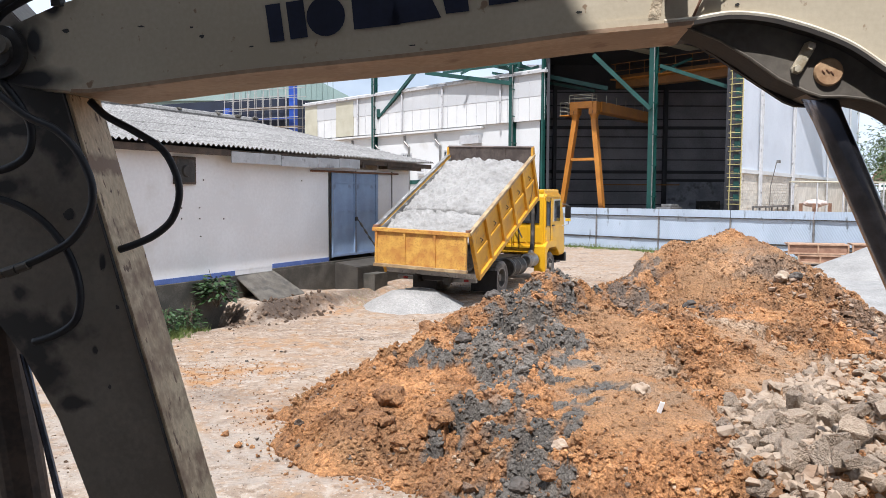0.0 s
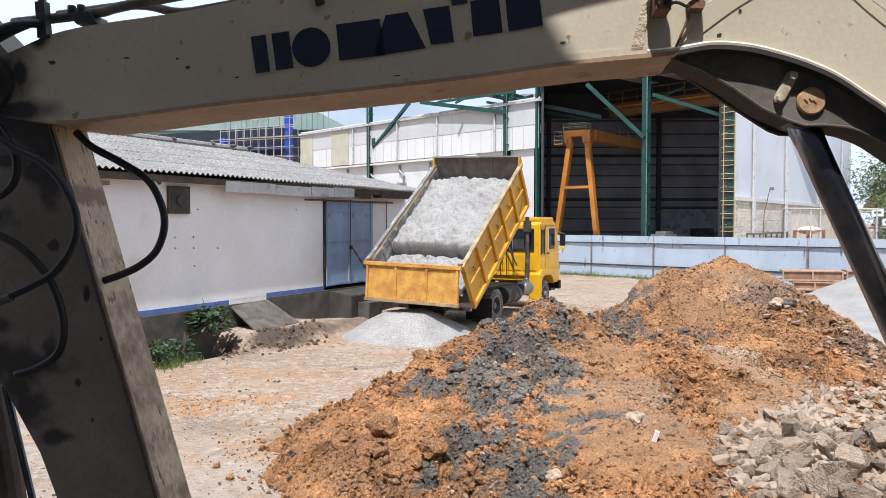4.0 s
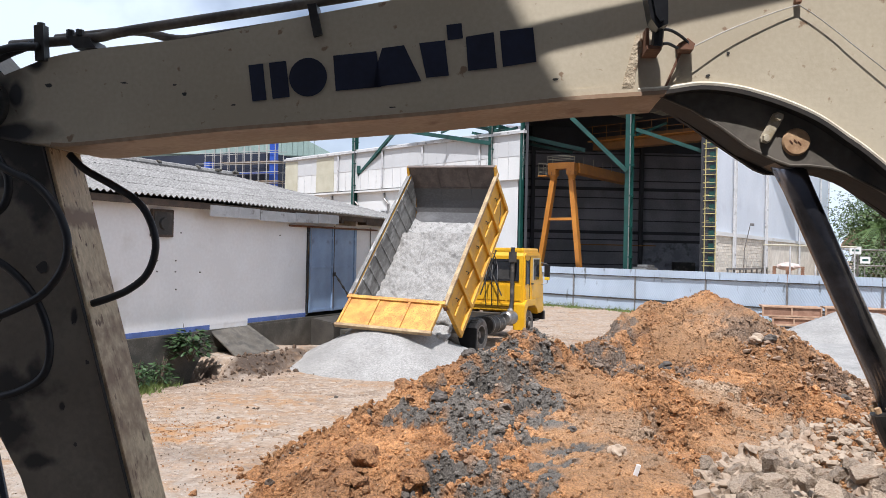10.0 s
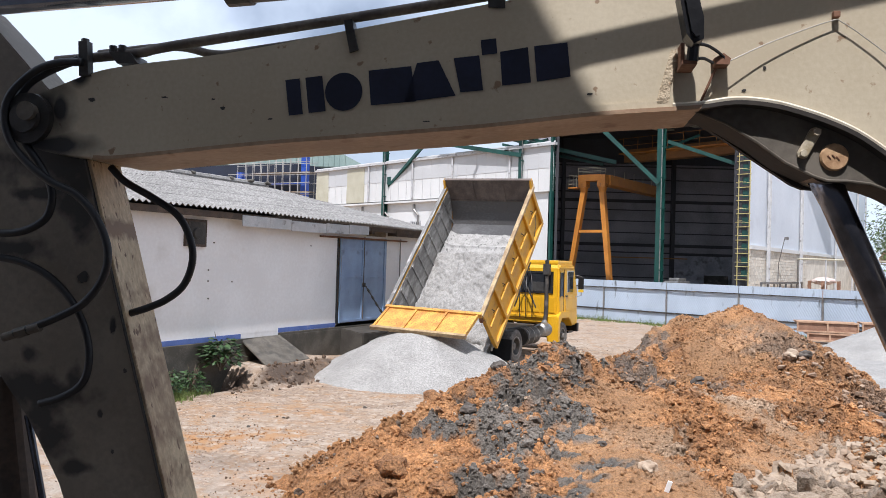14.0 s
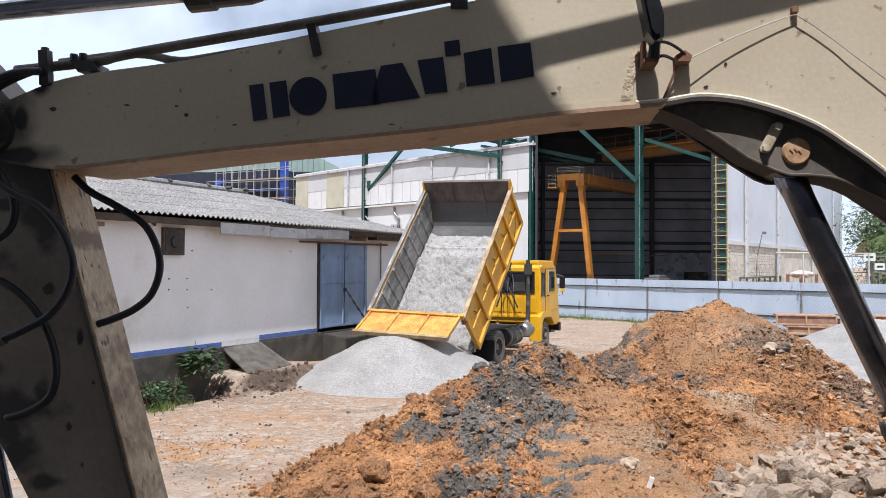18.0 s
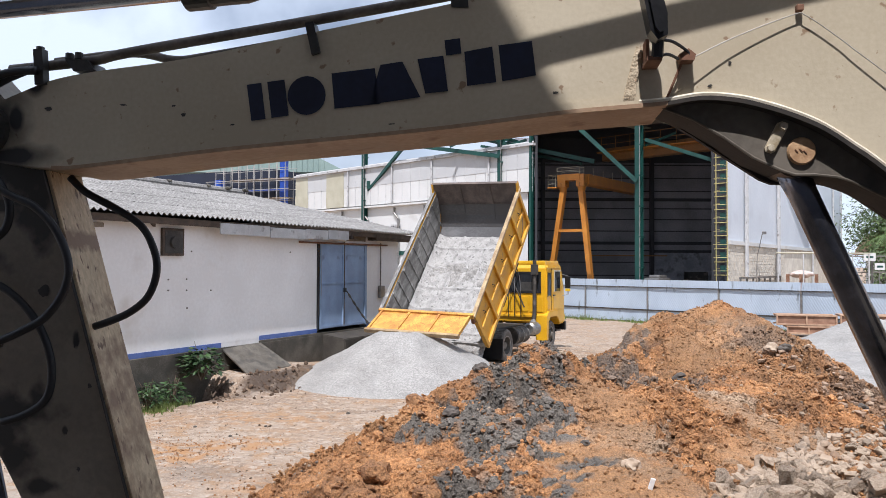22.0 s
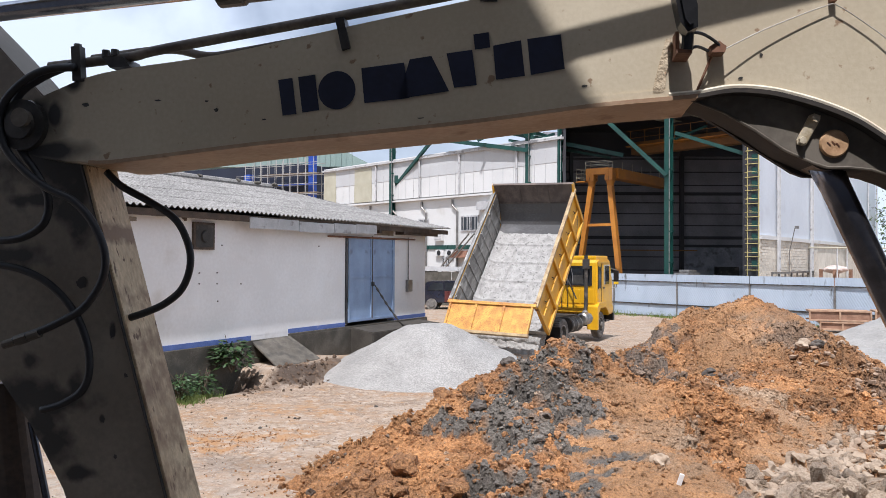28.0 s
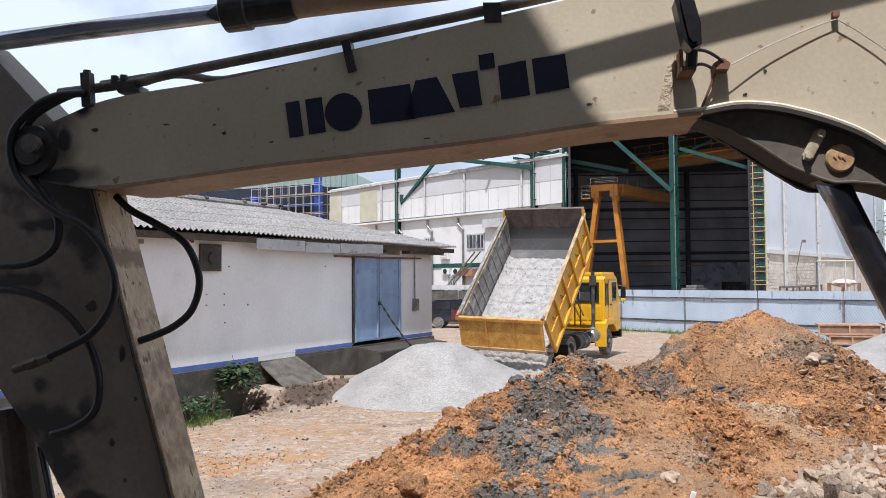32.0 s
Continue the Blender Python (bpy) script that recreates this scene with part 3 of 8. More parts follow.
def build_ground():
    xs = sorted({*(round(-12 + 0.16 * i, 3) for i in range(163)), *(-3000, -800, -200, -90, -50, -30, -20, -15, 17, 22, 30, 45, 80, 200, 800, 3000)})
    ys = sorted({*(round(4 + 0.16 * i, 3) for i in range(146)), *(-3000, -600, -100, -30, -10, -3, 0, 2, 30, 33, 37, 42, 50, 65, 90, 150, 400, 1200, 4000)})
    verts = [(x, y, ground_z(x, y)) for y in ys for x in xs]
    w = len(xs)
    faces = [(j * w + i, j * w + i + 1, (j + 1) * w + i + 1, (j + 1) * w + i) for j in range(len(ys) - 1) for i in range(w - 1)]
    me = bpy.data.meshes.new("ground")
    me.from_pydata(verts, [], faces)
    me.materials.append(yard_material())
    ca = me.color_attributes.new("patches", "FLOAT_COLOR", "POINT")
    ca.data.foreach_set("color", np.array([ground_patches(x, y) for x, y, _ in verts], dtype=np.float32).ravel())
    for p in me.polygons:
        p.use_smooth = True
    tagged(new("ground", me), "pale brown rutted earth yard with orange clay smears and small stones", "ground", kind="structure")


build_ground()


# ---- soil heaps ----
PEAKS = ((1.4, 10.9, 1.54, 0.55), (0.75, 10.6, 1.4, 0.47), (-0.05, 10.3, 1.24, 0.5), (-0.85, 9.7, 0.74, 0.4), (2.3, 9.8, 1.16, 0.36), (2.0, 7.9, 0.86, 0.3), (2.6, 6.0, 0.72, 0.22), (-0.3, 8.9, 0.62, 0.4), (0.5, 7.9, 0.6, 0.3),
         (5.35, 15.0, 1.99, 0.5), (6.05, 15.0, 2.07, 0.6), (4.4, 15.0, 1.82, 0.5), (6.0, 13.2, 1.35, 0.5), (4.6, 12.0, 1.12, 0.3), (3.7, 15.0, 1.88, 0.58), (2.9, 14.8, 1.38, 0.52), (6.2, 11.2, 0.85, 0.35),
         (3.3, 10.8, 1.02, 0.3), (5.0, 9.4, 0.78, 0.25), (4.4, 7.6, 0.62, 0.2))
TOE = ((-1.95, 9.4), (-1.85, 8.3), (-1.3, 7.55), (-0.45, 6.95), (0.6, 6.2), (1.6, 5.4), (2.5, 4.7), (7.5, 4.3), (7.2, 9.5), (7.6, 12.2), (8.25, 13.8), (8.2, 16.0), (6.6, 18.0), (4.0, 18.2), (2.2, 16.8), (1.75, 15.0), (1.7, 13.2), (0.2, 12.6), (-1.2, 11.2))


def toe_distance(x, y):
    """How far inside the foot of the heaps a place lies."""
    best, inside = np.full(x.shape, 99.0), np.zeros(x.shape, bool)
    for (ax, ay), (bx, by) in zip(TOE, TOE[1:] + TOE[:1]):
        t = np.clip(((x - ax) * (bx - ax) + (y - ay) * (by - ay)) / ((bx - ax) ** 2 + (by - ay) ** 2), 0, 1)
        best = np.minimum(best, np.hypot(x - ax - t * (bx - ax), y - ay - t * (by - ay)))
        if ay != by:
            inside ^= ((ay > y) != (by > y)) & (x < (bx - ax) * (y - ay) / (by - ay) + ax)
    return np.where(inside, best, -best)


def heap_base(x, y):
    """The heaps' large form: cones run together, cut down to the foot line."""
    total = np.zeros(x.shape)
    for px, py, h, slope in PEAKS:
        v = h - slope * (np.sqrt((x - px) ** 2 + (y - py) ** 2 + 0.12) - 0.346)
        total += np.exp(np.clip(v, -1, 3) * 9)
    top = np.log(total + 1) / 9 - 0.08
    rim = 0.75 * (toe_distance(x, y) + 0.22 * value_noise(x * 1.4, y * 1.4, 40) + 0.1 * value_noise(x * 4, y * 4, 41))
    m = np.clip(0.5 + 0.5 * (rim - top) / 0.12, 0, 1)
    return rim * (1 - m) + top * m - 0.12 * m * (1 - m)


def scatter_hash(ix, iy, seed):
    """A repeatable number from 0 to 1 for each cell of a grid."""
    h = (ix.astype(np.int64) * 374761393 + iy.astype(np.int64) * 668265263 + seed * 974634777) & 0xFFFFFFFF
    h = ((h ^ (h >> 13)) * 1274126177) & 0xFFFFFFFF
    h = ((h ^ (h >> 16)) * 2246822519) & 0xFFFFFFFF
    return ((h ^ (h >> 15)) & 0xFFFFFF) / float(0x1000000)


def value_noise(x, y, seed):
    """Smooth noise from -1 to 1."""
    ix, iy = np.floor(x), np.floor(y)
    u, v = x - ix, y - iy
    u, v = u * u * (3 - 2 * u), v * v * (3 - 2 * v)
    low = scatter_hash(ix, iy, seed) * (1 - u) + scatter_hash(ix + 1, iy, seed) * u
    top = scatter_hash(ix, iy + 1, seed) * (1 - u) + scatter_hash(ix + 1, iy + 1, seed) * u
    return (low * (1 - v) + top * v) * 2 - 1


def fractal_noise(x, y, seed, octaves=4):
    return sum(value_noise(x * 2 ** k, y * 2 ** k, seed + k) * 0.5 ** k for k in range(octaves))


def clumps(x, y, seed):
    """Broken lumps: the distance to the nearest centre, a number for each lump, and the way from its centre."""
    ix, iy = np.floor(x), np.floor(y)
    best, number = np.full(x.shape, 9.0), np.zeros(x.shape)
    ox, oy = np.zeros(x.shape), np.zeros(x.shape)
    for dj in (-1, 0, 1):
        for di in (-1, 0, 1):
            cx, cy = ix + di, iy + dj
            dx, dy = x - cx - scatter_hash(cx, cy, seed), y - cy - scatter_hash(cx, cy, seed + 11)
            d = np.hypot(dx, dy)
            near = d < best
            best = np.where(near, d, best)
            number = np.where(near, scatter_hash(cx, cy, seed + 23), number)
            ox, oy = np.where(near, dx, ox), np.where(near, dy, oy)
    return best, number, ox, oy


def ramp01(a, b, v):
    t = np.clip((v - a) / (b - a), 0, 1)
    return t * t * (3 - 2 * t)


def soil_material():
    """Orange laterite, black clay and pale dust, laid by the share of each in the soil attribute."""
    m = mat("heap_soil", (0.41, 0.2, 0.08), (0.255, 0.115, 0.044), 2.6, 28, 0.95, bump=0.9, bump_size=0.04, low=0.28, high=0.6, grain=0.2, grain_scale=38)
    n, l = m.node_tree.nodes, m.node_tree.links
    b = n["Principled BSDF"]
    col = b.inputs["Base Color"].links[0].from_socket
    for k, (scale, lo, hi, colour) in enumerate(((0.9, 0.48, 0.62, (0.16, 0.088, 0.046)), (1.6, 0.55, 0.7, (0.36, 0.205, 0.095)), (4.5, 0.55, 0.68, (0.15, 0.078, 0.04)))):
        t = n.new("ShaderNodeTexNoise")
        t.inputs["Scale"].default_value, t.inputs["Detail"].default_value = scale, 9
        mp = n.new("ShaderNodeMapping")
        mp.inputs["Location"].default_value = (k * 5.3, k * 2.1, k)
        l.new(n["Texture Coordinate"].outputs["Object"], mp.inputs["Vector"])
        l.new(mp.outputs["Vector"], t.inputs["Vector"])
        r = n.new("ShaderNodeMapRange")
        r.inputs["From Min"].default_value, r.inputs["From Max"].default_value, r.inputs["To Max"].default_value = lo, hi, 0.5
        l.new(t.outputs["Fac"], r.inputs["Value"])
        x = n.new("ShaderNodeMix")
        x.data_type = "RGBA"
        l.new(r.outputs["Result"], x.inputs["Factor"])
        l.new(col, x.inputs["A"])
        x.inputs["B"].default_value = (*colour, 1)
        col = x.outputs["Result"]
    at = n.new("ShaderNodeAttribute")
    at.attribute_name = "soil"
    sep = n.new("ShaderNodeSeparateColor")
    l.new(at.outputs["Color"], sep.inputs["Color"])
    for channel, colour in (("Red", (0.15, 0.131, 0.11)), ("Green", (0.4, 0.31, 0.22)), ("Blue", (0.335, 0.185, 0.088))):
        x = n.new("ShaderNodeMix")
        x.data_type = "RGBA"
        l.new(sep.outputs[channel], x.inputs["Factor"])
        l.new(col, x.inputs["A"])
        x.inputs["B"].default_value = (*colour, 1)
        col = x.outputs["Result"]
    fine = n.new("ShaderNodeTexNoise")
    fine.inputs["Scale"].default_value, fine.inputs["Detail"].default_value = 55, 3
    l.new(n["Texture Coordinate"].outputs["Object"], fine.inputs["Vector"])
    hs = n.new("ShaderNodeHueSaturation")
    r = n.new("ShaderNodeMapRange")
    r.inputs["From Min"].default_value, r.inputs["From Max"].default_value = 0.3, 0.7
    r.inputs["To Min"].default_value, r.inputs["To Max"].default_value = 0.7, 1.28
    l.new(fine.outputs["Fac"], r.inputs["Value"])
    tone = n.new("ShaderNodeMath")     # each clump has a shade of its own
    tone.operation = "MULTIPLY"
    l.new(r.outputs["Result"], tone.inputs[0])
    l.new(at.outputs["Alpha"], tone.inputs[1])
    l.new(tone.outputs[0], hs.inputs["Value"])
    l.new(col, hs.inputs["Color"])
    l.new(hs.outputs["Color"], b.inputs["Base Color"])
    crumbs(m, ((19, 0.05), (44, 0.025)), 0.6)
    return m


def near_line(x, y, pts):
    best = np.full(x.shape, 9.0)
    for (ax, ay), (bx, by) in zip(pts, pts[1:]):
        t = np.clip(((x - ax) * (bx - ax) + (y - ay) * (by - ay)) / ((bx - ax) ** 2 + (by - ay) ** 2), 0, 1)
        best = np.minimum(best, np.hypot(x - ax - t * (bx - ax), y - ay - t * (by - ay)))
    return best


def soil_mix(x, y, speck):
    """How much black clay, pale dust and ochre lies at a place, and how lumpy it is; speck from 0 to 1 sets clods apart."""
    w = 0.24 * fractal_noise(x * 1.4, y * 1.4, 60) + 0.95 * (speck - 0.5)
    k = ramp01(0.52, 0.22, near_line(x, y, ((1.9, 10.85), (1.42, 10.75), (0.85, 10.3), (0.95, 9.7), (0.5, 9.5), (0.35, 9.15), (0.6, 8.8), (0.45, 8.5))) + w)
    k = np.maximum(k, ramp01(0.45, 0.2, near_line(x, y, ((0.5, 8.5), (0.55, 7.7), (0.7, 7.1), (0.6, 6.5))) + w))
    k = np.maximum(k, ramp01(0.5, 0.22, near_line(x, y, ((1.5, 10.45), (1.05, 9.9), (0.9, 9.4), (1.2, 9.25))) + w))
    for cx, cy, r in ((1.13, 7.8, 0.32), (1.1, 7.26, 0.28), (-0.1, 9.1, 0.3), (0.0, 7.3, 0.25)):
        k = np.maximum(k, ramp01(r, 0.05, np.hypot(x - cx, y - cy) + w))
    k = np.maximum(k, 0.8 * ramp01(0.5, 0.2, near_line(x, y, ((1.9, 10.85), (2.4, 11.3), (2.9, 12.2), (3.2, 13.0), (3.0, 14.2))) + w))
    k = np.maximum(k, 0.75 * ramp01(0.42, 0.15, near_line(x, y, ((3.1, 12.3), (3.9, 11.9))) + w))
    k = np.maximum(k, 0.5 * ramp01(0.6, 0.2, near_line(x, y, ((5.4, 13.5), (6.4, 13.6), (6.5, 12.4), (6.2, 11.2))) + w))
    smooth = np.maximum(ramp01(0.85, 0.35, near_line(x, y, ((2.0, 10.0), (1.65, 9.3), (1.7, 8.6), (1.5, 8.0), (1.75, 7.3))) + 0.35 * w),
                        ramp01(0.7, 0.2, near_line(x, y, ((3.7, 10.3), (4.1, 9.8), (4.3, 9.2), (3.8, 8.6), (3.3, 8.4))) + 0.5 * w))
    dust = np.maximum(ramp01(0.36, 0.08, near_line(x, y, ((1.75, 8.75), (2.25, 8.5))) + 0.6 * w), ramp01(0.3, 0.08, np.hypot(x - 1.86, y - 7.75) + 0.6 * w))
    dust = np.maximum(dust, 0.95 * ramp01(0.62, 0.25, near_line(x, y, ((3.7, 10.75), (4.05, 10.3), (4.4, 9.6), (4.35, 9.0), (3.8, 8.3), (3.2, 7.6), (2.8, 6.6))) + w))
    dust = np.maximum(dust, 0.35 * ramp01(1.1, 0.3, np.hypot((x - 5.3) * 0.8, y - 13.7) + w))
    ochre = np.maximum(ramp01(-0.35, 0.3, fractal_noise(x * 1.1, y * 1.1, 33, 3) + 0.5 * (speck - 0.5)) * 0.75 * ramp01(11.4, 12.8, y + w), 0.75 * smooth)
    lumpy = np.clip(0.8 + 0.55 * fractal_noise(x * 0.7, y * 0.7, 80, 3) + 0.6 * k - 0.95 * smooth - 0.2 * dust, 0.1, 1.8)
    return k, dust * (1 - k) * 0.9, ochre * (1 - k), lumpy


def heap_surface(x, y):
    """Height of the heaps with their clods, and the share of each soil."""
    h = heap_base(x, y)
    wx, wy = x + 0.1 * fractal_noise(x * 2.5, y * 2.5, 20, 2), y + 0.1 * fractal_noise(x * 2.5, y * 2.5, 30, 2)
    lumps = [(size, *clumps(wx / size + 3.3 * i, wy / size, 100 + 50 * i)) for i, size in enumerate((0.62, 0.3, 0.15, 0.08, 0.045))]
    speck = lumps[2][2] * 0.6 + lumps[1][2] * 0.4
    k, dust, ochre, lumpy = soil_mix(x, y, speck)
    relief = 0.05 * fractal_noise(x * 0.9, y * 0.9, 90, 3)
    for (size, d, number, ox, oy), round_part, broken in zip(lumps, (0.3, 0.58, 0.72, 0.7, 0.65), (0.4, 0.52, 0.56, 0.58, 0.6)):
        turn = number * 40.0
        relief += np.maximum(lumpy, 0.36 if size < 0.1 else 0.0) * size * (round_part * (0.45 - d) + broken * ((number - 0.5) * 0.8 + 0.55 * (np.cos(turn) * ox + np.sin(turn) * oy)))
    relief += 0.05 * (1 - np.abs(value_noise(x * 0.8 + 3, y * 3.2 + 0.8 * value_noise(x * 1.5, y * 1.5, 7), 95)) * 2) * ramp01(11.0, 12.5, y)
    h = h + 0.2 * np.tanh(relief / 0.2) * np.clip(h / 0.22, 0, 1)
    tone = 0.84 + 0.26 * lumps[1][2] + 0.2 * (lumps[2][2] - 0.5) + 0.2 * (lumps[0][2] - 0.5) + 0.14 * value_noise(x * 2, y * 2, 12)
    return h, np.stack([k, dust, ochre, np.clip(tone, 0.5, 1.35)], axis=-1)


HEAP_X = np.arange(-2.4, 8.6, 0.017)
HEAP_Y = np.concatenate([np.arange(4.3, 11.5, 0.017), np.arange(11.5, 18.4, 0.03)])


def build_heap():
    gx, gy = np.meshgrid(HEAP_X, HEAP_Y)
    zs, soil = heap_surface(gx, gy)
    zs = np.where(zs > 0.01, zs, -0.12)
    ny, nx = zs.shape
    quad = np.maximum(np.maximum(zs[:-1, :-1], zs[:-1, 1:]), np.maximum(zs[1:, :-1], zs[1:, 1:])) > -0.1
    jj, ii = np.nonzero(quad)
    first = jj * nx + ii
    faces = np.stack([first, first + 1, first + nx + 1, first + nx], axis=1)
    used, faces = np.unique(faces, return_inverse=True)
    verts = np.stack([gx.ravel(), gy.ravel(), zs.ravel()], axis=1)[used]
    me = bpy.data.meshes.new("heap")
    me.from_pydata(verts.tolist(), [], faces.reshape(-1, 4).tolist())
    ca = me.color_attributes.new("soil", "FLOAT_COLOR", "POINT")
    ca.data.foreach_set("color", soil.reshape(-1, 4)[used].astype(np.float32).ravel())
    sm = soil_material()
    me.materials.append(sm)
    heap = tagged(new("soil_heap", me), "heaps of loose orange earth streaked with black clay and pale dust", "earth heap", kind="stuff")

    # loose clods over the heap
    rng = np.random.default_rng(5)
    n = 190000
    x, y = rng.uniform(-2.6, 8.4, n), rng.uniform(4.4, 17.6, n)
    keep = rng.random(n) < np.where(y > 12.5, 0.5, 1.0)
    x, y = x[keep], y[keep]
    h, mixed = heap_surface(x, y)
    lumpy = soil_mix(x, y, rng.random(len(x)))[3]
    rim = toe_distance(x, y)
    chance = np.where(rim > 0.0, 0.1 + 0.8 * ramp01(0.1, 0.9, lumpy), 0.3 * np.exp(np.minimum(rim, 0) / 0.16))
    keep = rng.random(len(x)) < chance
    x, y, h, mixed, lumpy = x[keep][:86000], y[keep][:86000], h[keep][:86000], mixed[keep][:86000], lumpy[keep][:86000]
    n = len(x)
    r = 0.008 + 0.025 * rng.random(n) ** 2.2 + np.where(rng.random(n) < (0.05 + 0.04 * mixed[:, 0]) * ramp01(0.3, 1.0, lumpy), 0.055 * rng.random(n) ** 1.6, 0)
    kinds = []
    for q in range(10):
        bm = lump(1.0, q + 2, 0.6, 1, 0.8)
        kinds.append((np.array([v.co[:] for v in bm.verts]), np.array([[v.index for v in f.verts] for f in bm.faces])))
        bm.free()
    ang = rng.uniform(0, 2 * np.pi, (n, 3))
    c, s = np.cos(ang), np.sin(ang)
    turn = np.empty((n, 3, 3))
    turn[:, 0] = np.stack([c[:, 1] * c[:, 2], -c[:, 1] * s[:, 2], s[:, 1]], 1)
    turn[:, 1] = np.stack([c[:, 0] * s[:, 2] + s[:, 0] * s[:, 1] * c[:, 2], c[:, 0] * c[:, 2] - s[:, 0] * s[:, 1] * s[:, 2], -s[:, 0] * c[:, 1]], 1)
    turn[:, 2] = np.stack([s[:, 0] * s[:, 2] - c[:, 0] * s[:, 1] * c[:, 2], s[:, 0] * c[:, 2] + c[:, 0] * s[:, 1] * s[:, 2], c[:, 0] * c[:, 1]], 1)
    kind = rng.integers(0, 10, n)
    tone = rng.random(n)
    mixed[:, 0] = np.where(mixed[:, 0] > 0.5, np.where(tone < 0.8, mixed[:, 0], 0.15), np.where(tone > 0.985, 0.85, mixed[:, 0]))
    mixed[:, 1] = np.clip(mixed[:, 1] + np.where(tone < 0.03, 0.8, 0), 0, 1)
    mixed[:, 3] *= 0.8 + 0.45 * rng.random(n)
    cv, cf, cs, count = [], [], [], 0
    for q, (pv, pf) in enumerate(kinds):
        of = np.nonzero(kind == q)[0]
        pos = np.einsum("nij,vj->nvi", turn[of], pv) * r[of, None, None] * np.array([1, 1, 0.85])
        pos += np.stack([x[of], y[of], np.maximum(h[of], 0) + r[of] * 0.3], 1)[:, None, :]
        cv.append(pos.reshape(-1, 3))
        cf.append((pf[None] + (count + np.arange(len(of)) * len(pv))[:, None, None]).reshape(-1, 3))
        cs.append(np.repeat(mixed[of], len(pv), axis=0))
        count += len(of) * len(pv)
    cm = bpy.data.meshes.new("clods")
    cm.from_pydata(np.concatenate(cv).tolist(), [], np.concatenate(cf).tolist())
    ca = cm.color_attributes.new("soil", "FLOAT_COLOR", "POINT")
    ca.data.foreach_set("color", np.concatenate(cs).astype(np.float32).ravel())
    cm.materials.append(sm)
    ob = new("clods", cm)
    ob.parent = heap
    tagged(ob, "loose clods and small stones on the heap", kind="stuff")
    return zs


HEAP_Z = build_heap()


def heap_top(x, y):
    i, j = int(np.searchsorted(HEAP_X, x)), int(np.searchsorted(HEAP_Y, y))
    if 0 <= j < HEAP_Z.shape[0] and 0 <= i < HEAP_Z.shape[1] and HEAP_Z[j, i] > 0:
        return float(HEAP_Z[j, i])
    return ground_z(x, y)


# ---- the shed ----
def build_shed():
    base = Matrix(((SU.x, -SN.x, 0, SHED.x), (SU.y, -SN.y, 0, SHED.y), (0, 0, 1, 0), (0, 0, 0, 1)))
    shed = thing("shed", "low whitewashed shed with a corrugated cement roof and blue band", "shed", base)
    # local: x along the wall, y out of it, z up
    far, near, deep, floor = 4.14, -13.0, -6.0, 1.0
    bm = bmesh.new()
    part("front_wall", box(near, 0.0, -0.2, 0, 0.985, 3.6), M["white"], shed, "whitewashed plaster wall with stains and nail holes")
    part("front_wall", box(2.24, far, -0.2, 0, 0.985, 3.6), M["white"], shed)
    part("lintel", box(0.0, 2.24, -0.2, 0, 3.3, 3.6), M["white"], shed)
    box(far - 0.2, far, deep, -0.2, floor, 3.6, bm)
    box(near, far - 0.2, deep, deep + 0.2, floor, 3.6, bm)
    box(near, near + 0.2, deep + 0.2, -0.2, floor, 3.6, bm)
    part("wall", bm, M["white"], shed, "whitewashed plaster wall with stains and nail holes")
    for x0, x1, z0 in ((near, -3.62, 0.885), (-2.34, -0.07, 0.94), (2.31, far + 0.01, 0.95)):
        part("painted_band", box(x0, x1, -0.2, 0.012, z0, z0 + 0.105), M["bluepaint"], shed, "blue painted band along the foot of the wall")
    bm = bmesh.new()
    box(near, -0.07, -0.2, -0.003, 0.884, 0.985, bm)
    box(2.31, far, -0.2, -0.003, 0.884, 0.985, bm)
    part("wall_foot", bm, M["white"], shed)
    bm = box(near, far + 0.05, deep, 0.06, -0.8, 0.882, bevel=0.01)
    part("plinth", bm, M["concrete"], shed, "stained grey concrete plinth")
    part("plinth_top", box(-2.34, far + 0.05, -0.2, 0.05, 0.88, 0.935, bevel=0.01), M["concrete"], shed)
    # a slab leaning from the plinth to the bank, and the ledge before the door
    bm = bmesh.new()
    slab = [(-3.62, 0.06, 0.87), (-2.36, 0.06, 0.9), (-2.2, 0.85, 0.4), (-3.66, 0.85, 0.35)]
    vs = [bm.verts.new((x, y, z + dz)) for dz in (0.0, -0.07) for x, y, z in slab]
    for f in ((0, 1, 2, 3), (7, 6, 5, 4), (0, 4, 5, 1), (1, 5, 6, 2), (2, 6, 7, 3), (3, 7, 4, 0)):
        bm.faces.new([vs[i] for i in f])
    bmesh.ops.recalc_face_normals(bm, faces=bm.faces[:])
    bmesh.ops.bevel(bm, geom=bm.edges[:], offset=0.015, segments=1, affect="EDGES")
    part("apron_slab", bm, M["slab"], shed, "cracked concrete slab leaning on the plinth")
    bm = bmesh.new()
    ledge = [(0.1, 0.06, 0.9), (3.7, 0.06, 0.9), (3.7, 0.78, 0.82), (0.1, 0.78, 0.8)]
    vs = [bm.verts.new((x, y, z if k == 0 else -0.3)) for k in (0, 1) for x, y, z in ledge]
    for f in ((0, 1, 2, 3), (7, 6, 5, 4), (0, 4, 5, 1), (1, 5, 6, 2), (2, 6, 7, 3), (3, 7, 4, 0)):
        bm.faces.new([vs[i] for i in f])
    bmesh.ops.recalc_face_normals(bm, faces=bm.faces[:])
    bmesh.ops.bevel(bm, geom=bm.edges[:], offset=0.02, segments=2, affect="EDGES")
    part("door_ledge", bm, M["dampstone"], shed, "dark concrete ledge below the door")
    part("kerb_block", box(0.35, 1.0, 0.8, 1.15, -0.2, 0.62, bevel=0.02), M["concrete"], shed)
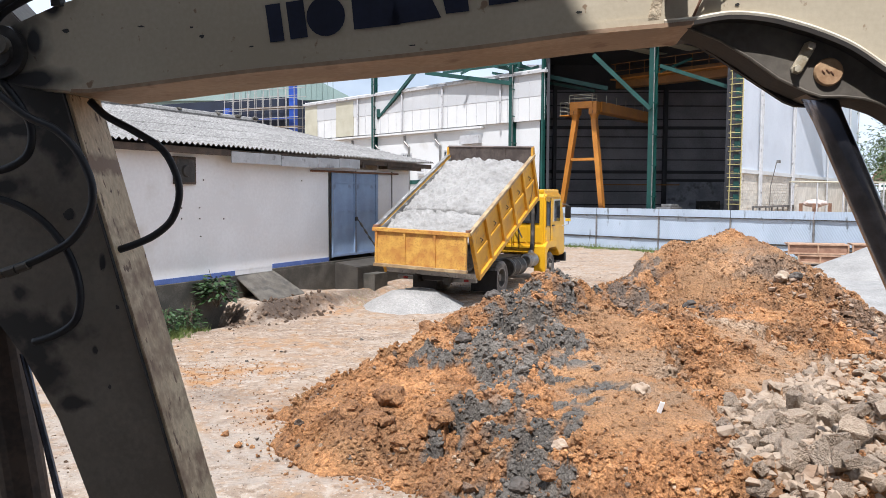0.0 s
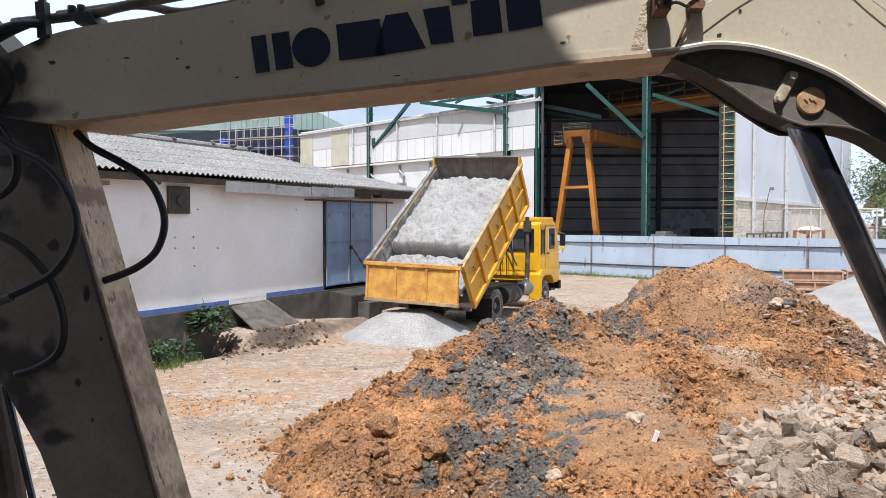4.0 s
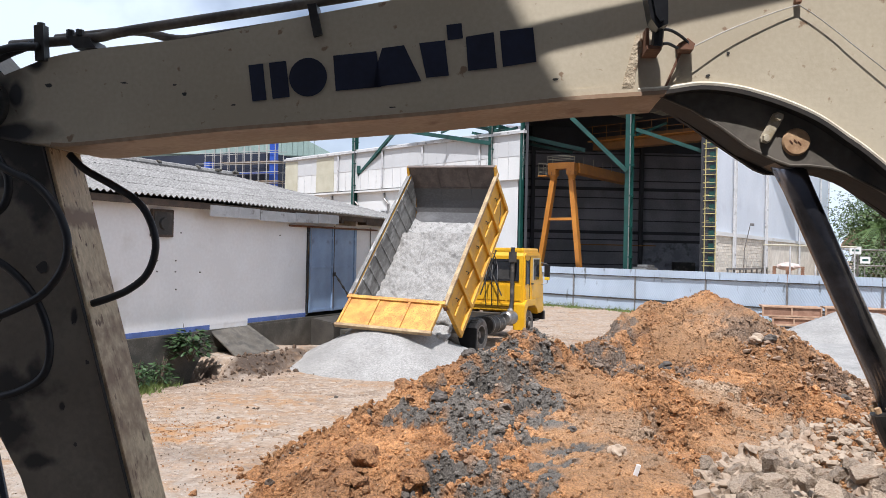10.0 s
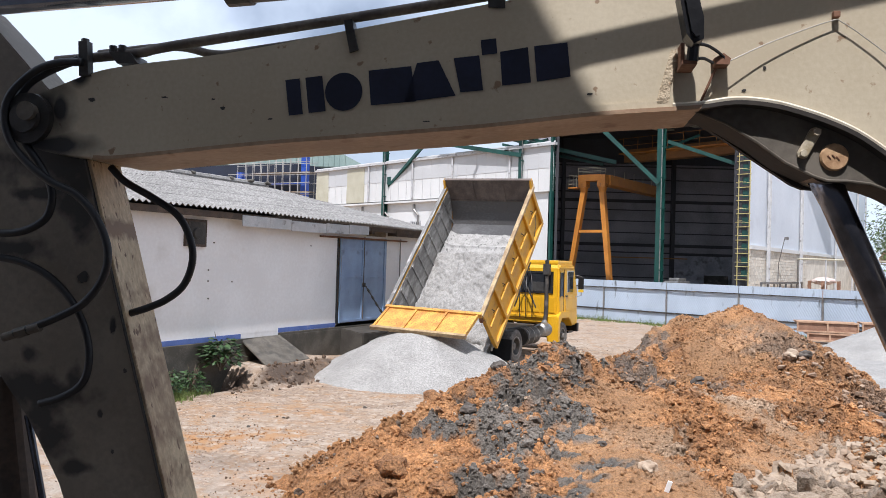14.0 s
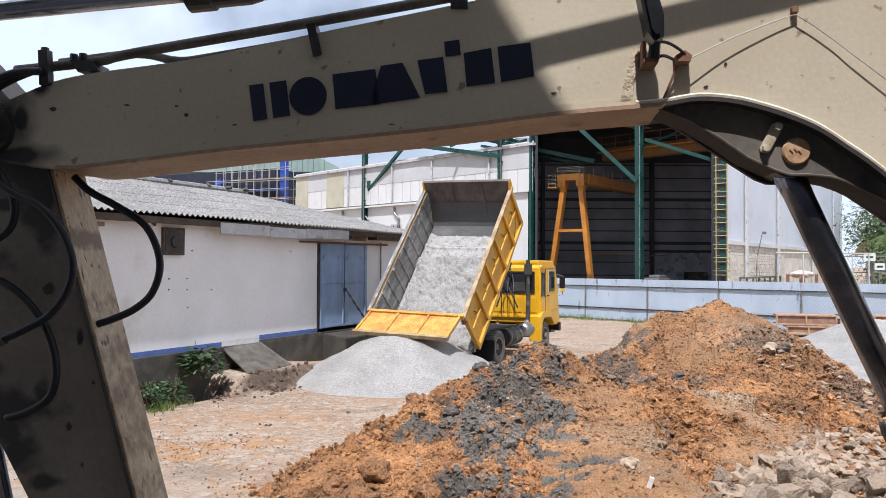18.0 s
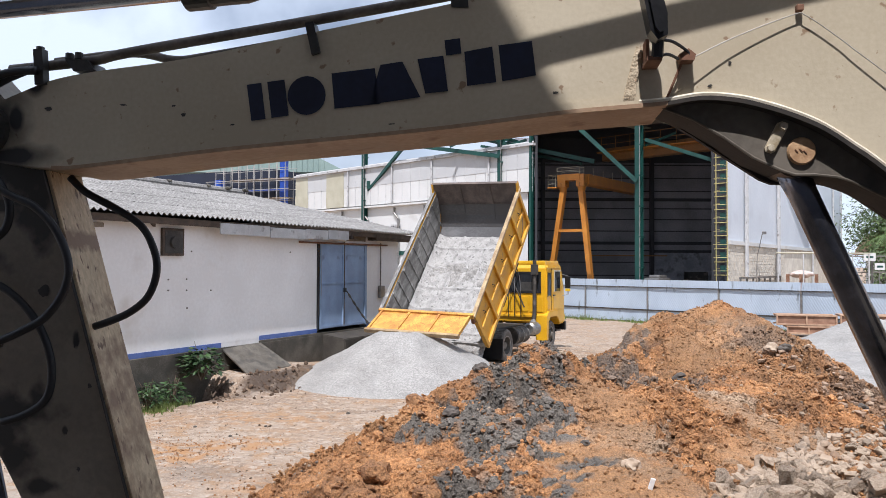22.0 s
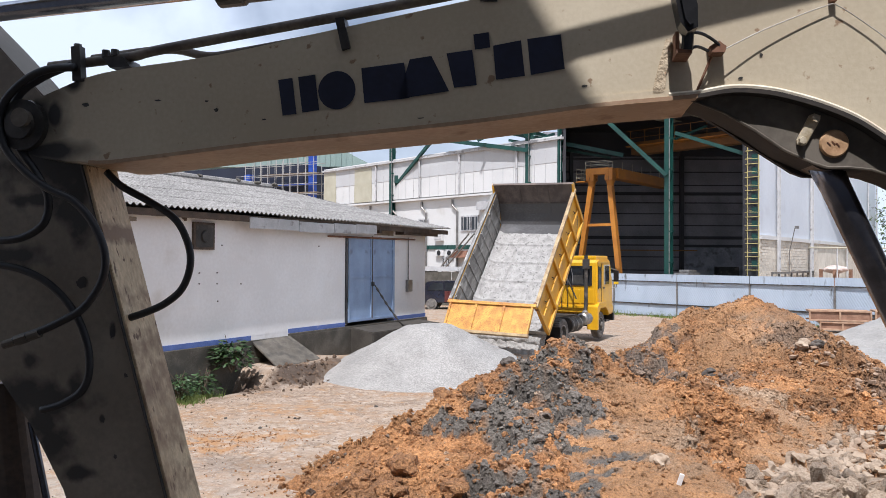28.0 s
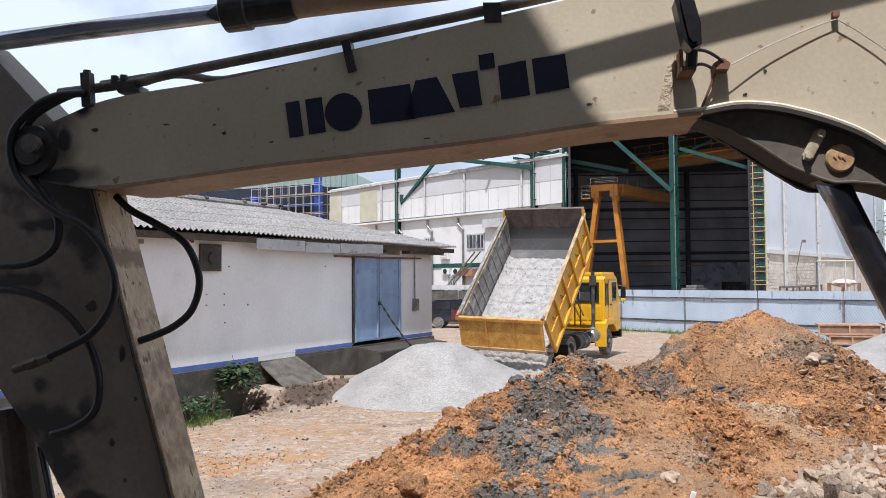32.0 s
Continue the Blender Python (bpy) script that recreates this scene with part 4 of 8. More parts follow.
    # roof sheets: front slope, back slope, hip end, all corrugated
    eave_y, eave_z, ridge_y, ridge_z, hip_x, end_x = 0.36, 3.68, -3.0, 4.72, 0.44, 5.15
    def sheet(y0, z0, y1, z1, x0, x1, t0, t1, lift):
        """One corrugated sheet between two heights of the slope, its foot lying on the sheet below."""
        pitch, rows = 0.148, 5
        n = max(2, round((x1 - x0) / pitch * 6))
        bm, cols = bmesh.new(), []
        for i in range(n + 1):
            x = x0 + (x1 - x0) * i / n
            w = 0.026 * math.cos(2 * math.pi * x / pitch)
            top = 1.0 if x < hip_x else max(0.0, 1 - (x - hip_x) / (end_x - hip_x))
            col = []
            for k in range(rows + 1):
                t = min(t0 + (t1 - t0) * k / rows, top)
                sag = 0.03 * noise.noise(Vector((x * 0.4, t * 3, y0)))
                col.append(bm.verts.new((x, y0 + (y1 - y0) * t, z0 + (z1 - z0) * t + w + sag + lift + 0.008 - 0.012 * k / rows)))
            cols.append((col, top))
        for (a, ta), (b, tb) in zip(cols, cols[1:]):
            for k in range(rows):
                if max(ta, tb) > t0 + (t1 - t0) * k / rows:
                    bm.faces.new((a[k], b[k], b[k + 1], a[k + 1]))
        return bm
    rng = random.Random(12)
    for course in range(4):
        t0, t1 = course / 4, min(1.0, (course + 1) / 4 + 0.018)
        x = near - 0.5
        while x < end_x - 0.05:
            x1 = min(x + 1.036, end_x)
            if x < hip_x or t0 < 1 - (x - hip_x) / (end_x - hip_x):
                part("roof_sheet", sheet(eave_y, eave_z, ridge_y, ridge_z, x, x1, t0 + rng.uniform(-0.008, 0.008) * (course > 0), t1, rng.uniform(0, 0.002)), M["asbestos"], shed, smooth=True)
            x = x1
    part("roof_back", sheet(2 * ridge_y - eave_y, eave_z, ridge_y, ridge_z, near - 0.5, end_x, 0, 1, 0), M["asbestos"], shed, "weathered corrugated cement roof sheets", smooth=True)
    bm = bmesh.new()
    v = [bm.verts.new(p) for p in ((hip_x, ridge_y, ridge_z + 0.02), (end_x, eave_y, eave_z), (end_x, 2 * ridge_y - eave_y, eave_z))]
    bm.faces.new(v)
    part("roof_hip", bm, M["asbestos"], shed)
    bm = tube([(near - 0.5, ridge_y, ridge_z + 0.03), (hip_x, ridge_y, ridge_z + 0.04)], 0.09, 8)
    part("ridge_cap", bm, M["asbestos"], shed, "mortared ridge capping with broken tiles")
    rng = random.Random(3)
    for i in range(16):
        bm = lump(0.07 + 0.05 * rng.random(), i, 0.4, 1, 0.5)
        part("ridge_mortar", bm, M["concrete"], shed, m=pose(near + 3 + i * 0.7, ridge_y + rng.uniform(-0.08, 0.1), ridge_z + 0.1))
    # eave timber, hanging fascia boards, bracket
    part("eave_beam", box(near - 0.4, end_x - 0.05, 0.2, 0.28, 3.5, 3.63), M["darkwood"], shed, "dark eave timber")
    for k, (a, b, dz) in enumerate(((-4.0, -2.35, 0), (-2.33, -0.98, -0.02), (-0.96, 0.0, 0.0), (0.02, 0.95, 0.02))):
        part("fascia_board", box(a, b, 0.285, 0.31, 3.36 + dz, 3.6 + dz, bevel=0.004), M["board"], shed, "grey painted fascia board")
    part("rafter", box(1.1, 1.24, -0.1, 0.3, 3.42, 3.58), M["darkwood"], shed)
    part("rafter", box(2.4, 2.52, -0.1, 0.3, 3.42, 3.58), M["darkwood"], shed)
    part("lintel_board", box(1.3, 2.25, 0.0, 0.03, 3.38, 3.55), M["wood"], shed, "brown timber board")
    part("brace", hbar((-5.55, 0.02, 3.48), (-5.95, 0.25, 3.62), 0.05, 0.06), M["darkwood"], shed)
    part("end_beam", box(2.6, 4.5, 0.16, 0.24, 3.42, 3.58), M["darkwood"], shed)
    # rail over the door
    part("door_rail", tube([(-0.9, 0.06, 3.28), (3.4, 0.06, 3.3)], 0.025, 6), M["rust"], shed, "rusty sliding rail over the door")
    # double door
    leaf_bm = lambda: box(0, 1.1, -0.05, 0, floor + 0.03, 3.26, bevel=0.005)
    for k in range(2):
        leaf = part("door_leaf", leaf_bm(), M["door"], shed, "dull blue steel door leaf", m=pose(0.02 + k * 1.11, 0.03, 0))
        for z in (1.05, 2.2, 2.98):
            part("rail", box(0.02, 1.08, 0, 0.025, z, z + 0.06), M["door"], leaf)
        for x in (0.0, 1.04):
            part("stile", box(x, x + 0.06, 0, 0.027, 1.03, 3.26), M["door"], leaf)
    part("door_frame", box(-0.07, 0.0, -0.1, 0.04, floor, 3.3), M["glass"], shed)
    part("door_frame", box(2.25, 2.31, -0.1, 0.04, floor, 3.3), M["door"], shed)
    part("lock_bar", tube([(1.12, 0.06, 1.1), (1.13, 0.06, 3.34)], 0.014, 6), M["darkwood"], shed, "thin dark door bar")
    part("padlock", box(1.07, 1.17, 0.06, 0.11, 1.97, 2.08, bevel=0.015), M["chassis"], shed)
    # leaning chain or strap from door to ledge
    links = curve([(1.15, 0.12, 2.0), (1.42, 0.36, 1.45), (1.75, 0.58, 0.95), (2.0, 0.68, 0.75)], 6)
    for k in range(len(links) - 1):
        a, b = Vector(links[k]), Vector(links[k + 1])
        part("chain_link", tube([a, a.lerp(b, 0.5), b], 0.03 if k % 2 else 0.016, 6), M["chassis"], shed)
    # vent
    vent = part("vent", box(-5.37, -4.8, 0, 0.07, 2.88, 3.44, bevel=0.006), M["darkwood"], shed, "dark extractor vent box")
    part("vent_panel", box(-5.32, -4.85, 0.07, 0.08, 2.93, 3.39), M["chassis"], vent)
    bm = bmesh.new()
    bmesh.ops.create_cone(bm, cap_ends=True, segments=16, radius1=0.13, radius2=0.11, depth=0.05, matrix=pose(-5.08, 0.1, 3.15, -90))
    part("vent_hub", bm, M["chassis"], vent)
    # downpipe, meter box, switch
    part("downpipe", tube([(3.05, 0.05, 3.35), (3.05, 0.05, 1.9)], 0.02, 6), M["steel"], shed)
    part("meter_box", box(2.98, 3.22, 0, 0.1, 1.75, 2.1, bevel=0.01), M["steel"], shed, "grey meter box")
    part("downpipe", tube([(0.06, 0.05, 3.3), (0.06, 0.05, 1.9)], 0.012, 6), M["steel"], shed)
    part("lamp_holder", box(-7.4, -6.9, 0.02, 0.2, 3.38, 3.46), M["wood"], shed)
    # bolts and holes in the wall
    for x, z in ((-4.53, 2.98), (-4.66, 2.4), (-5.16, 2.4), (-4.66, 2.17), (-5.16, 2.18), (-4.64, 1.8), (-3.95, 2.15), (-1.2, 3.02), (-7.0, 2.6)):
        part("wall_bolt", tube([(x, 0, z), (x, 0.02, z)], 0.015, 6), M["darkwood"], shed)

    # the parts are drawn with y out of the wall; the shed's own y points into it
    for o in shed.children_recursive:
        o.data.transform(Matrix.Diagonal((1, -1, 1, 1)))
        o.data.flip_normals()
        o.location.y *= -1


build_shed()


# ---- the sheet fence ----
FU = Vector((-0.69, 0.72, 0)).normalized()
FENCE = Vector((6.47, 41.4, 0))


def build_fence():
    base = Matrix(((FU.x, -FU.y, 0, FENCE.x), (FU.y, FU.x, 0, FENCE.y), (0, 0, 1, 0), (0, 0, 0, 1)))   # x along the fence, y to the yard
    fence = thing("sheet_fence", "pale blue corrugated sheet fence with stained panels", "fence", base)
    x0, x1 = -34.0, 4.0
    width = 3.62
    n = int((x1 - x0) / width)
    for k in range(n):
        a, b = x0 + k * width, x0 + (k + 1) * width - 0.03
        for name, za, zb, dy, pitch in (("upper_sheet", 1.72, 2.06, 0.05, 0.11), ("main_sheet", 0.62, 1.7, 0.0, 0.11), ("lower_sheet", 0.05, 0.6, 0.03, 0.11)):
            bm = bmesh.new()
            steps = int((b - a) / pitch * 4)
            rows = 1 if name == "upper_sheet" else round((zb - za) / 0.09)
            cols = []
            for i in range(steps + 1):
                x = a + (b - a) * i / steps
                zs = [za + (zb - za) * q / rows for q in range(rows + 1)]
                cols.append([bm.verts.new((x, dy + 0.0055 * math.cos(2 * math.pi * x / pitch + math.pi * (q % 2)) + 0.02 * noise.noise(Vector((x, z, 0))), z)) for q, z in enumerate(zs)])
            for c, d in zip(cols, cols[1:]):
                for j in range(rows):
                    bm.faces.new((c[j], d[j], d[j + 1], c[j + 1]))
            part(name, bm, M["sheet"], fence)
        part("post", box(a - 0.05, a + 0.02, -0.04, 0.06, 0, 1.7), M["steel"], fence)
        part("rail", box(a, b, 0.05, 0.085, 0.57, 0.64), M["chassis"], fence)
        part("rail", box(a, b, 0.05, 0.085, 1.68, 1.72), M["chassis"], fence)


build_fence()


# ---- the works hall behind the fence ----
HALL = Vector((13.4, 37.7, 0))     # the corner by the ladder
AU = Vector((0.584, 0.812, 0)).normalized()


def hall_frame(origin, u):
    """x along u, y to its left, z up."""
    return Matrix(((u.x, -u.y, 0, origin.x), (u.y, u.x, 0, origin.y), (0, 0, 1, 0), (0, 0, 0, 1)))


def build_hall():
    f = hall_frame(HALL, FU)          # x along the front to the left, y to the yard
    hall = thing("works_hall", "tall dark open works hall with sheeted walls", "industrial hall", f)
    w, deep, high = 11.6, 14.0, 11.5
    part("bay_floor", plan_prism(((0.9, 0.3), (11.5, 0.3), (20.5, -11.5), (1.0, -17.0)), 0.0, 0.06), M["bayfloor"], hall)
    # roof carried out past the front, to keep the sun off the inside
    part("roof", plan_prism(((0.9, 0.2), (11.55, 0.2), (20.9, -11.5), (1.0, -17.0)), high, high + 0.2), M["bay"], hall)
    # added wall, unseen edge-on, that blocks light from the left
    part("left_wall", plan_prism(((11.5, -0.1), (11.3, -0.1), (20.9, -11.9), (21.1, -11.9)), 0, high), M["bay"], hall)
    part("corner_column", box(11.62, 11.76, -0.12, 0.12, 0, high), M["green"], hall, "dark green corner column")
    for k in range(4):
        part("roof_light", box(1.6 + k * 2.3, 2.5 + k * 2.3, -8, -3.5, high - 0.06, high - 0.02), M["cream"], hall)
    # the back wall with its dark rails
    bw = Matrix.Translation((6.673, 54.014, 2.743)) @ Matrix.Translation((0, 0, -2.7))
    bay_wall = thing("hall_back_wall", "sheeted back wall of the works hall with dark rails", "wall", bw)
    wide = 15.0
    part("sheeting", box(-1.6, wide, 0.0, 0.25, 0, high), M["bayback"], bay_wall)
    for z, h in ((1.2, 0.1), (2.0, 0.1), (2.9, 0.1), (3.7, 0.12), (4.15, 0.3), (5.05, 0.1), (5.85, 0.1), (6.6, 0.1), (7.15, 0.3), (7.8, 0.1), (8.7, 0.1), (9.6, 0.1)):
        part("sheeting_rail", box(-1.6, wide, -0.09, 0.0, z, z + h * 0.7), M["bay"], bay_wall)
    for x in (0.2, 7.7):
        part("inner_post", box(x, x + 0.24, -0.4, 0.0, 0, high), M["bay"], bay_wall)
    part("block_wall", box(7.95, wide, -0.12, 0.0, 0, 3.68), M["bayblock"], bay_wall, "grey block wall below the sheeting")
    part("block_wall_cap", box(7.95, wide, -0.2, -0.12, 3.6, 3.75), M["bay"], bay_wall)
    # dark sheet in place of the shade high on the wall
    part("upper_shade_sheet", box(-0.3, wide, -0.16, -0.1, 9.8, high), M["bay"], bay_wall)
    for x, w_, z in ((1.2, 1.6, 1.7), (4.8, 2.2, 1.3), (9.9, 1.3, 2.3), (11.8, 1.0, 2.0)):
        part("bench", box(x, x + w_, -1.6, -0.6, 0.06, z, bevel=0.03), M["chassis"], bay_wall)
    # dim orange bar that stands for a lit rail on the wall
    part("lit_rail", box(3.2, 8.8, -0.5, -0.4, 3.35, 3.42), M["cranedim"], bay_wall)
    # overhead crane
    crane = thing("overhead_crane", "orange overhead travelling crane with handrail", "crane", f)
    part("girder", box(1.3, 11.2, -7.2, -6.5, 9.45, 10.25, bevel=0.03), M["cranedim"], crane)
    part("walkway", box(1.3, 11.2, -6.5, -5.9, 9.9, 9.96), M["crane"], crane)
    for k in range(10):
        part("handrail_post", box(1.4 + k * 1.05, 1.43 + k * 1.05, -5.95, -5.92, 9.96, 10.9), M["cranedim"], crane)
    for z in (10.4, 10.85):
        part("handrail", box(1.3, 11.2, -5.95, -5.92, z, z + 0.03), M["cranedim"], crane)
    # gantry crane on splayed legs
    g = thing("gantry_crane", "orange gantry crane on splayed legs with a railed platform", "crane", hall_frame(Vector((7.75, 46.2, 0)), AU))
    for y, spread in ((0.6, 1.1), (-0.6, -0.78)):
        part("leg", prism(((y - 0.15, 7.1), (y + 0.15, 7.1), (y + spread + 0.12, 0.05), (y + spread - 0.12, 0.05)), -0.17, 0.17), M["crane"], g, m=pose(0, 0, 0, 0, 0, 90))
        bm = bmesh.new()
        bmesh.ops.create_cone(bm, cap_ends=True, segments=14, radius1=0.18, radius2=0.26, depth=0.3, matrix=pose(0, y, 7.22))
        part("leg_collar", bm, M["crane"], g)
        for k in range(10):
            a = k * 0.628
            part("collar_fin", box(0.2, 0.29, -0.015, 0.015, 7.36, 7.62), M["cranedim"], g, m=pose(0, y, 0) @ Matrix.Rotation(a, 4, "Z"))
        part("collar_ring", tube([(0, y, 7.37), (0, y, 7.4)], 0.3, 16), M["crane"], g)
        part("collar_ring", tube([(0, y, 7.6), (0, y, 7.63)], 0.3, 16), M["crane"], g)
        part("leg_head", box(-0.27, 0.27, y - 0.25, y + 0.25, 7.4, 8.1, bevel=0.03), M["crane"], g)
    part("tie_beam", box(-0.1, 0.1, -0.95, 1.0, 4.72, 4.88), M["crane"], g)
    part("head_beam", box(-0.3, 0.3, -0.6, 0.85, 7.75, 8.12), M["crane"], g)
    part("bridge", box(0.3, 8.6, -0.95, -0.3, 7.5, 8.12, bevel=0.03), M["crane"], g)
    for k in range(6):
        part("handrail_post", tube([(0.8 + k * 1.4, -0.97, 8.05), (0.8 + k * 1.4, -0.97, 8.5)], 0.015, 5), M["cream"], g)
    for x0, x1, y0, y1, levels in ((-0.3, -0.3, -0.6, 0.85, (8.32, 8.52)), (0.3, 0.3, -0.6, 0.85, (8.32, 8.52)), (-0.3, -0.3, 0.95, 1.45, (7.6, 7.85, 8.12)), (0.3, 0.3, 0.95, 1.45, (7.6, 7.85, 8.12)), (-0.3, 0.3, 1.45, 1.45, (7.6, 7.85, 8.12))):
        for z in levels:
            part("handrail", tube([(x0, y0, z), (x1, y1, z)], 0.015, 5), M["cream"], g)
        for y in (y0, y1):
            part("handrail_post", tube([(x0, y, 7.4 if y > 0.9 else 8.1), (x0, y, levels[-1])], 0.015, 5), M["cream"], g)
    part("platform", box(-0.33, 0.33, 0.9, 1.48, 7.34, 7.4), M["crane"], g)
    # caged ladder up the corner
    lad = thing("caged_ladder", "pale yellow caged ladder on the corner of the hall", "ladder", f)
    part("corner_post", box(-0.2, 0.5, -0.4, -0.2, 0, high), M["bay"], lad)
    for x in (-0.46, 0.1):
        part("stile", box(x, x + 0.03, 0.05, 0.1, 0.9, high), M["ladder"], lad)
    for k in range(15):
        z = 2.3 + k * 0.63
        part("hoop", hbar((-0.5, 0.1, z), (0.2, 0.1, z), 0.035, 0.035), M["ladder"], lad)
        part("hoop", tube([(-0.46, 0.1, z + 0.2), (-0.4, 0.45, z + 0.2), (-0.16, 0.62, z + 0.2), (0.06, 0.45, z + 0.2), (0.12, 0.1, z + 0.2)], 0.013, 5), M["ladder"], lad)
        if k < 14:
            part("cage_panel", box(-0.34, -0.06, -0.02, 0.03, z + 0.14, z + 0.48, bevel=0.02), M["green"], lad)
            part("rung", tube([(-0.44, -0.06, z + 0.31), (0.12, -0.06, z + 0.31)], 0.014, 5), M["ladder"], lad)
    # side wall with brick foot
    side = thing("hall_side_wall", "pale sheeted side wall over a whitewashed brick foot", "wall", hall_frame(HALL, AU))
    long = 33.5
    part("sheet_wall", box(1.0, long, -0.15, 0.15, 4.0, 14.0), M["wallblue"], side, "pale blue-white sheeting")
    part("string_course", box(1.0, long, -0.26, 0.0, 3.8, 4.0), M["cladding"], side)
    part("brick_core", box(1.0, long, -0.14, 0.15, 0, 3.8), M["brick"], side)
    for x in (3.75, 4.05, 10.9, 11.25, 21.3, 29.5, 33.2):
        part("downpipe", tube([(x, -0.28, 0), (x, -0.28, 14)], 0.065, 8), M["board"], side)
    part("lamp_arm", tube([(6.0, -0.25, 1.6), (5.9, -0.3, 3.2), (5.8, -0.6, 4.5)], 0.022, 6), M["steel"], side)
    part("flood_lamp", box(5.72, 5.88, -0.8, -0.6, 4.45, 4.6, bevel=0.03), M["steel"], side)
    part("tap_pipe", tube([(10.4, -0.3, 1.0), (10.4, -0.3, 3.6)], 0.06, 6), M["steel"], side)
    # brick courses on the near stretch of the foot
    base = box(0, 0.44, -0.024, 0.0, 0, 0.13)
    me = finish(base, "brick", M["brick"])
    rng = random.Random(9)
    for r in range(8, 20):
        for c in range(25):
            ob = new("brick", me)
            ob.parent = side
            ob.matrix_basis = pose(1.02 + c * 0.47 + (r % 2) * 0.22, -0.142 - 0.014 * rng.random(), 0.75 + r * 0.15)


build_hall()


def build_green_frame():
    """Green columns, beams and braces of an open crane runway before the halls."""
    cols = (((10.35, 40.9), 14.0), ((3.66, 47.9), 14.0), ((-5.65, 57.6), 14.0))
    frame_thing = thing("crane_runway", "dark green steel columns and beams of an open runway", "steel frame")
    for (x, y), h in cols:
        c = thing("steel_column", "dark green lattice steel column", "column", pose(x, y, 0, 0, 0, 45), group="runway columns")
        part("flange", box(-0.17, -0.14, -0.16, 0.16, 0, h), M["green"], c)
        part("flange", box(0.14, 0.17, -0.16, 0.16, 0, h), M["green"], c)
        part("web", box(-0.14, 0.14, -0.03, 0.03, 0, h), M["green"], c)
        for k in range(int(h / 1.6)):
            part("clamp", box(-0.26, 0.2, -0.2, -0.16, 1.0 + k * 1.6, 1.07 + k * 1.6), M["green"], c)
        part("cable", tube([(-0.23, -0.17, 0.5), (-0.23, -0.17, h)], 0.03, 5), M["steel"], c)
    beams = (
        ((7.324, 41.339, 9.964), (10.163, 40.706, 7.124), 0.3), ((10.671, 40.854, 9.338), (13.81, 39.186, 7.982), 0.26), ((10.673, 40.861, 9.042), (12.566, 41.841, 9.875), 0.16),
        ((3.939, 47.43, 10.416), (10.607, 59.831, 10.518), 0.32), ((-1.731, 52.823, 10.79), (3.618, 47.655, 9.377), 0.36), ((-5.34, 57.386, 8.176), (-2.543, 53.82, 10.938), 0.3),
        ((2.55, 48.3, 10.54), (9.12, 46.5, 8.93), 0.34), ((2.5, 49.6, 10.3), (8.6, 47.8, 8.95), 0.22),
        ((0.533, 49.834, 10.275), (2.331, 49.813, 11.154), 0.2), ((2.611, 48.319, 10.903), (3.621, 47.739, 10.048), 0.2), ((4.131, 47.639, 10.036), (5.077, 46.834, 10.26), 0.2),
        ((-0.572, 51.826, 10.646), (4.058, 46.828, 10.49), 0.22), ((-6.088, 57.777, 12.78), (4.093, 47.302, 11.601), 0.4), ((4.095, 47.308, 11.361), (10.353, 40.313, 11.068), 0.4),
    )
    for a, b, w in beams:
        part("beam", hbar(a, b, w * 0.62, w * 0.7), M["green"], frame_thing)
    part("bracket", box(-0.25, 0.25, -0.15, 0.15, 0, 0.55), M["green"], frame_thing, m=pose(-5.2, 57.2, 8.3))


build_green_frame()


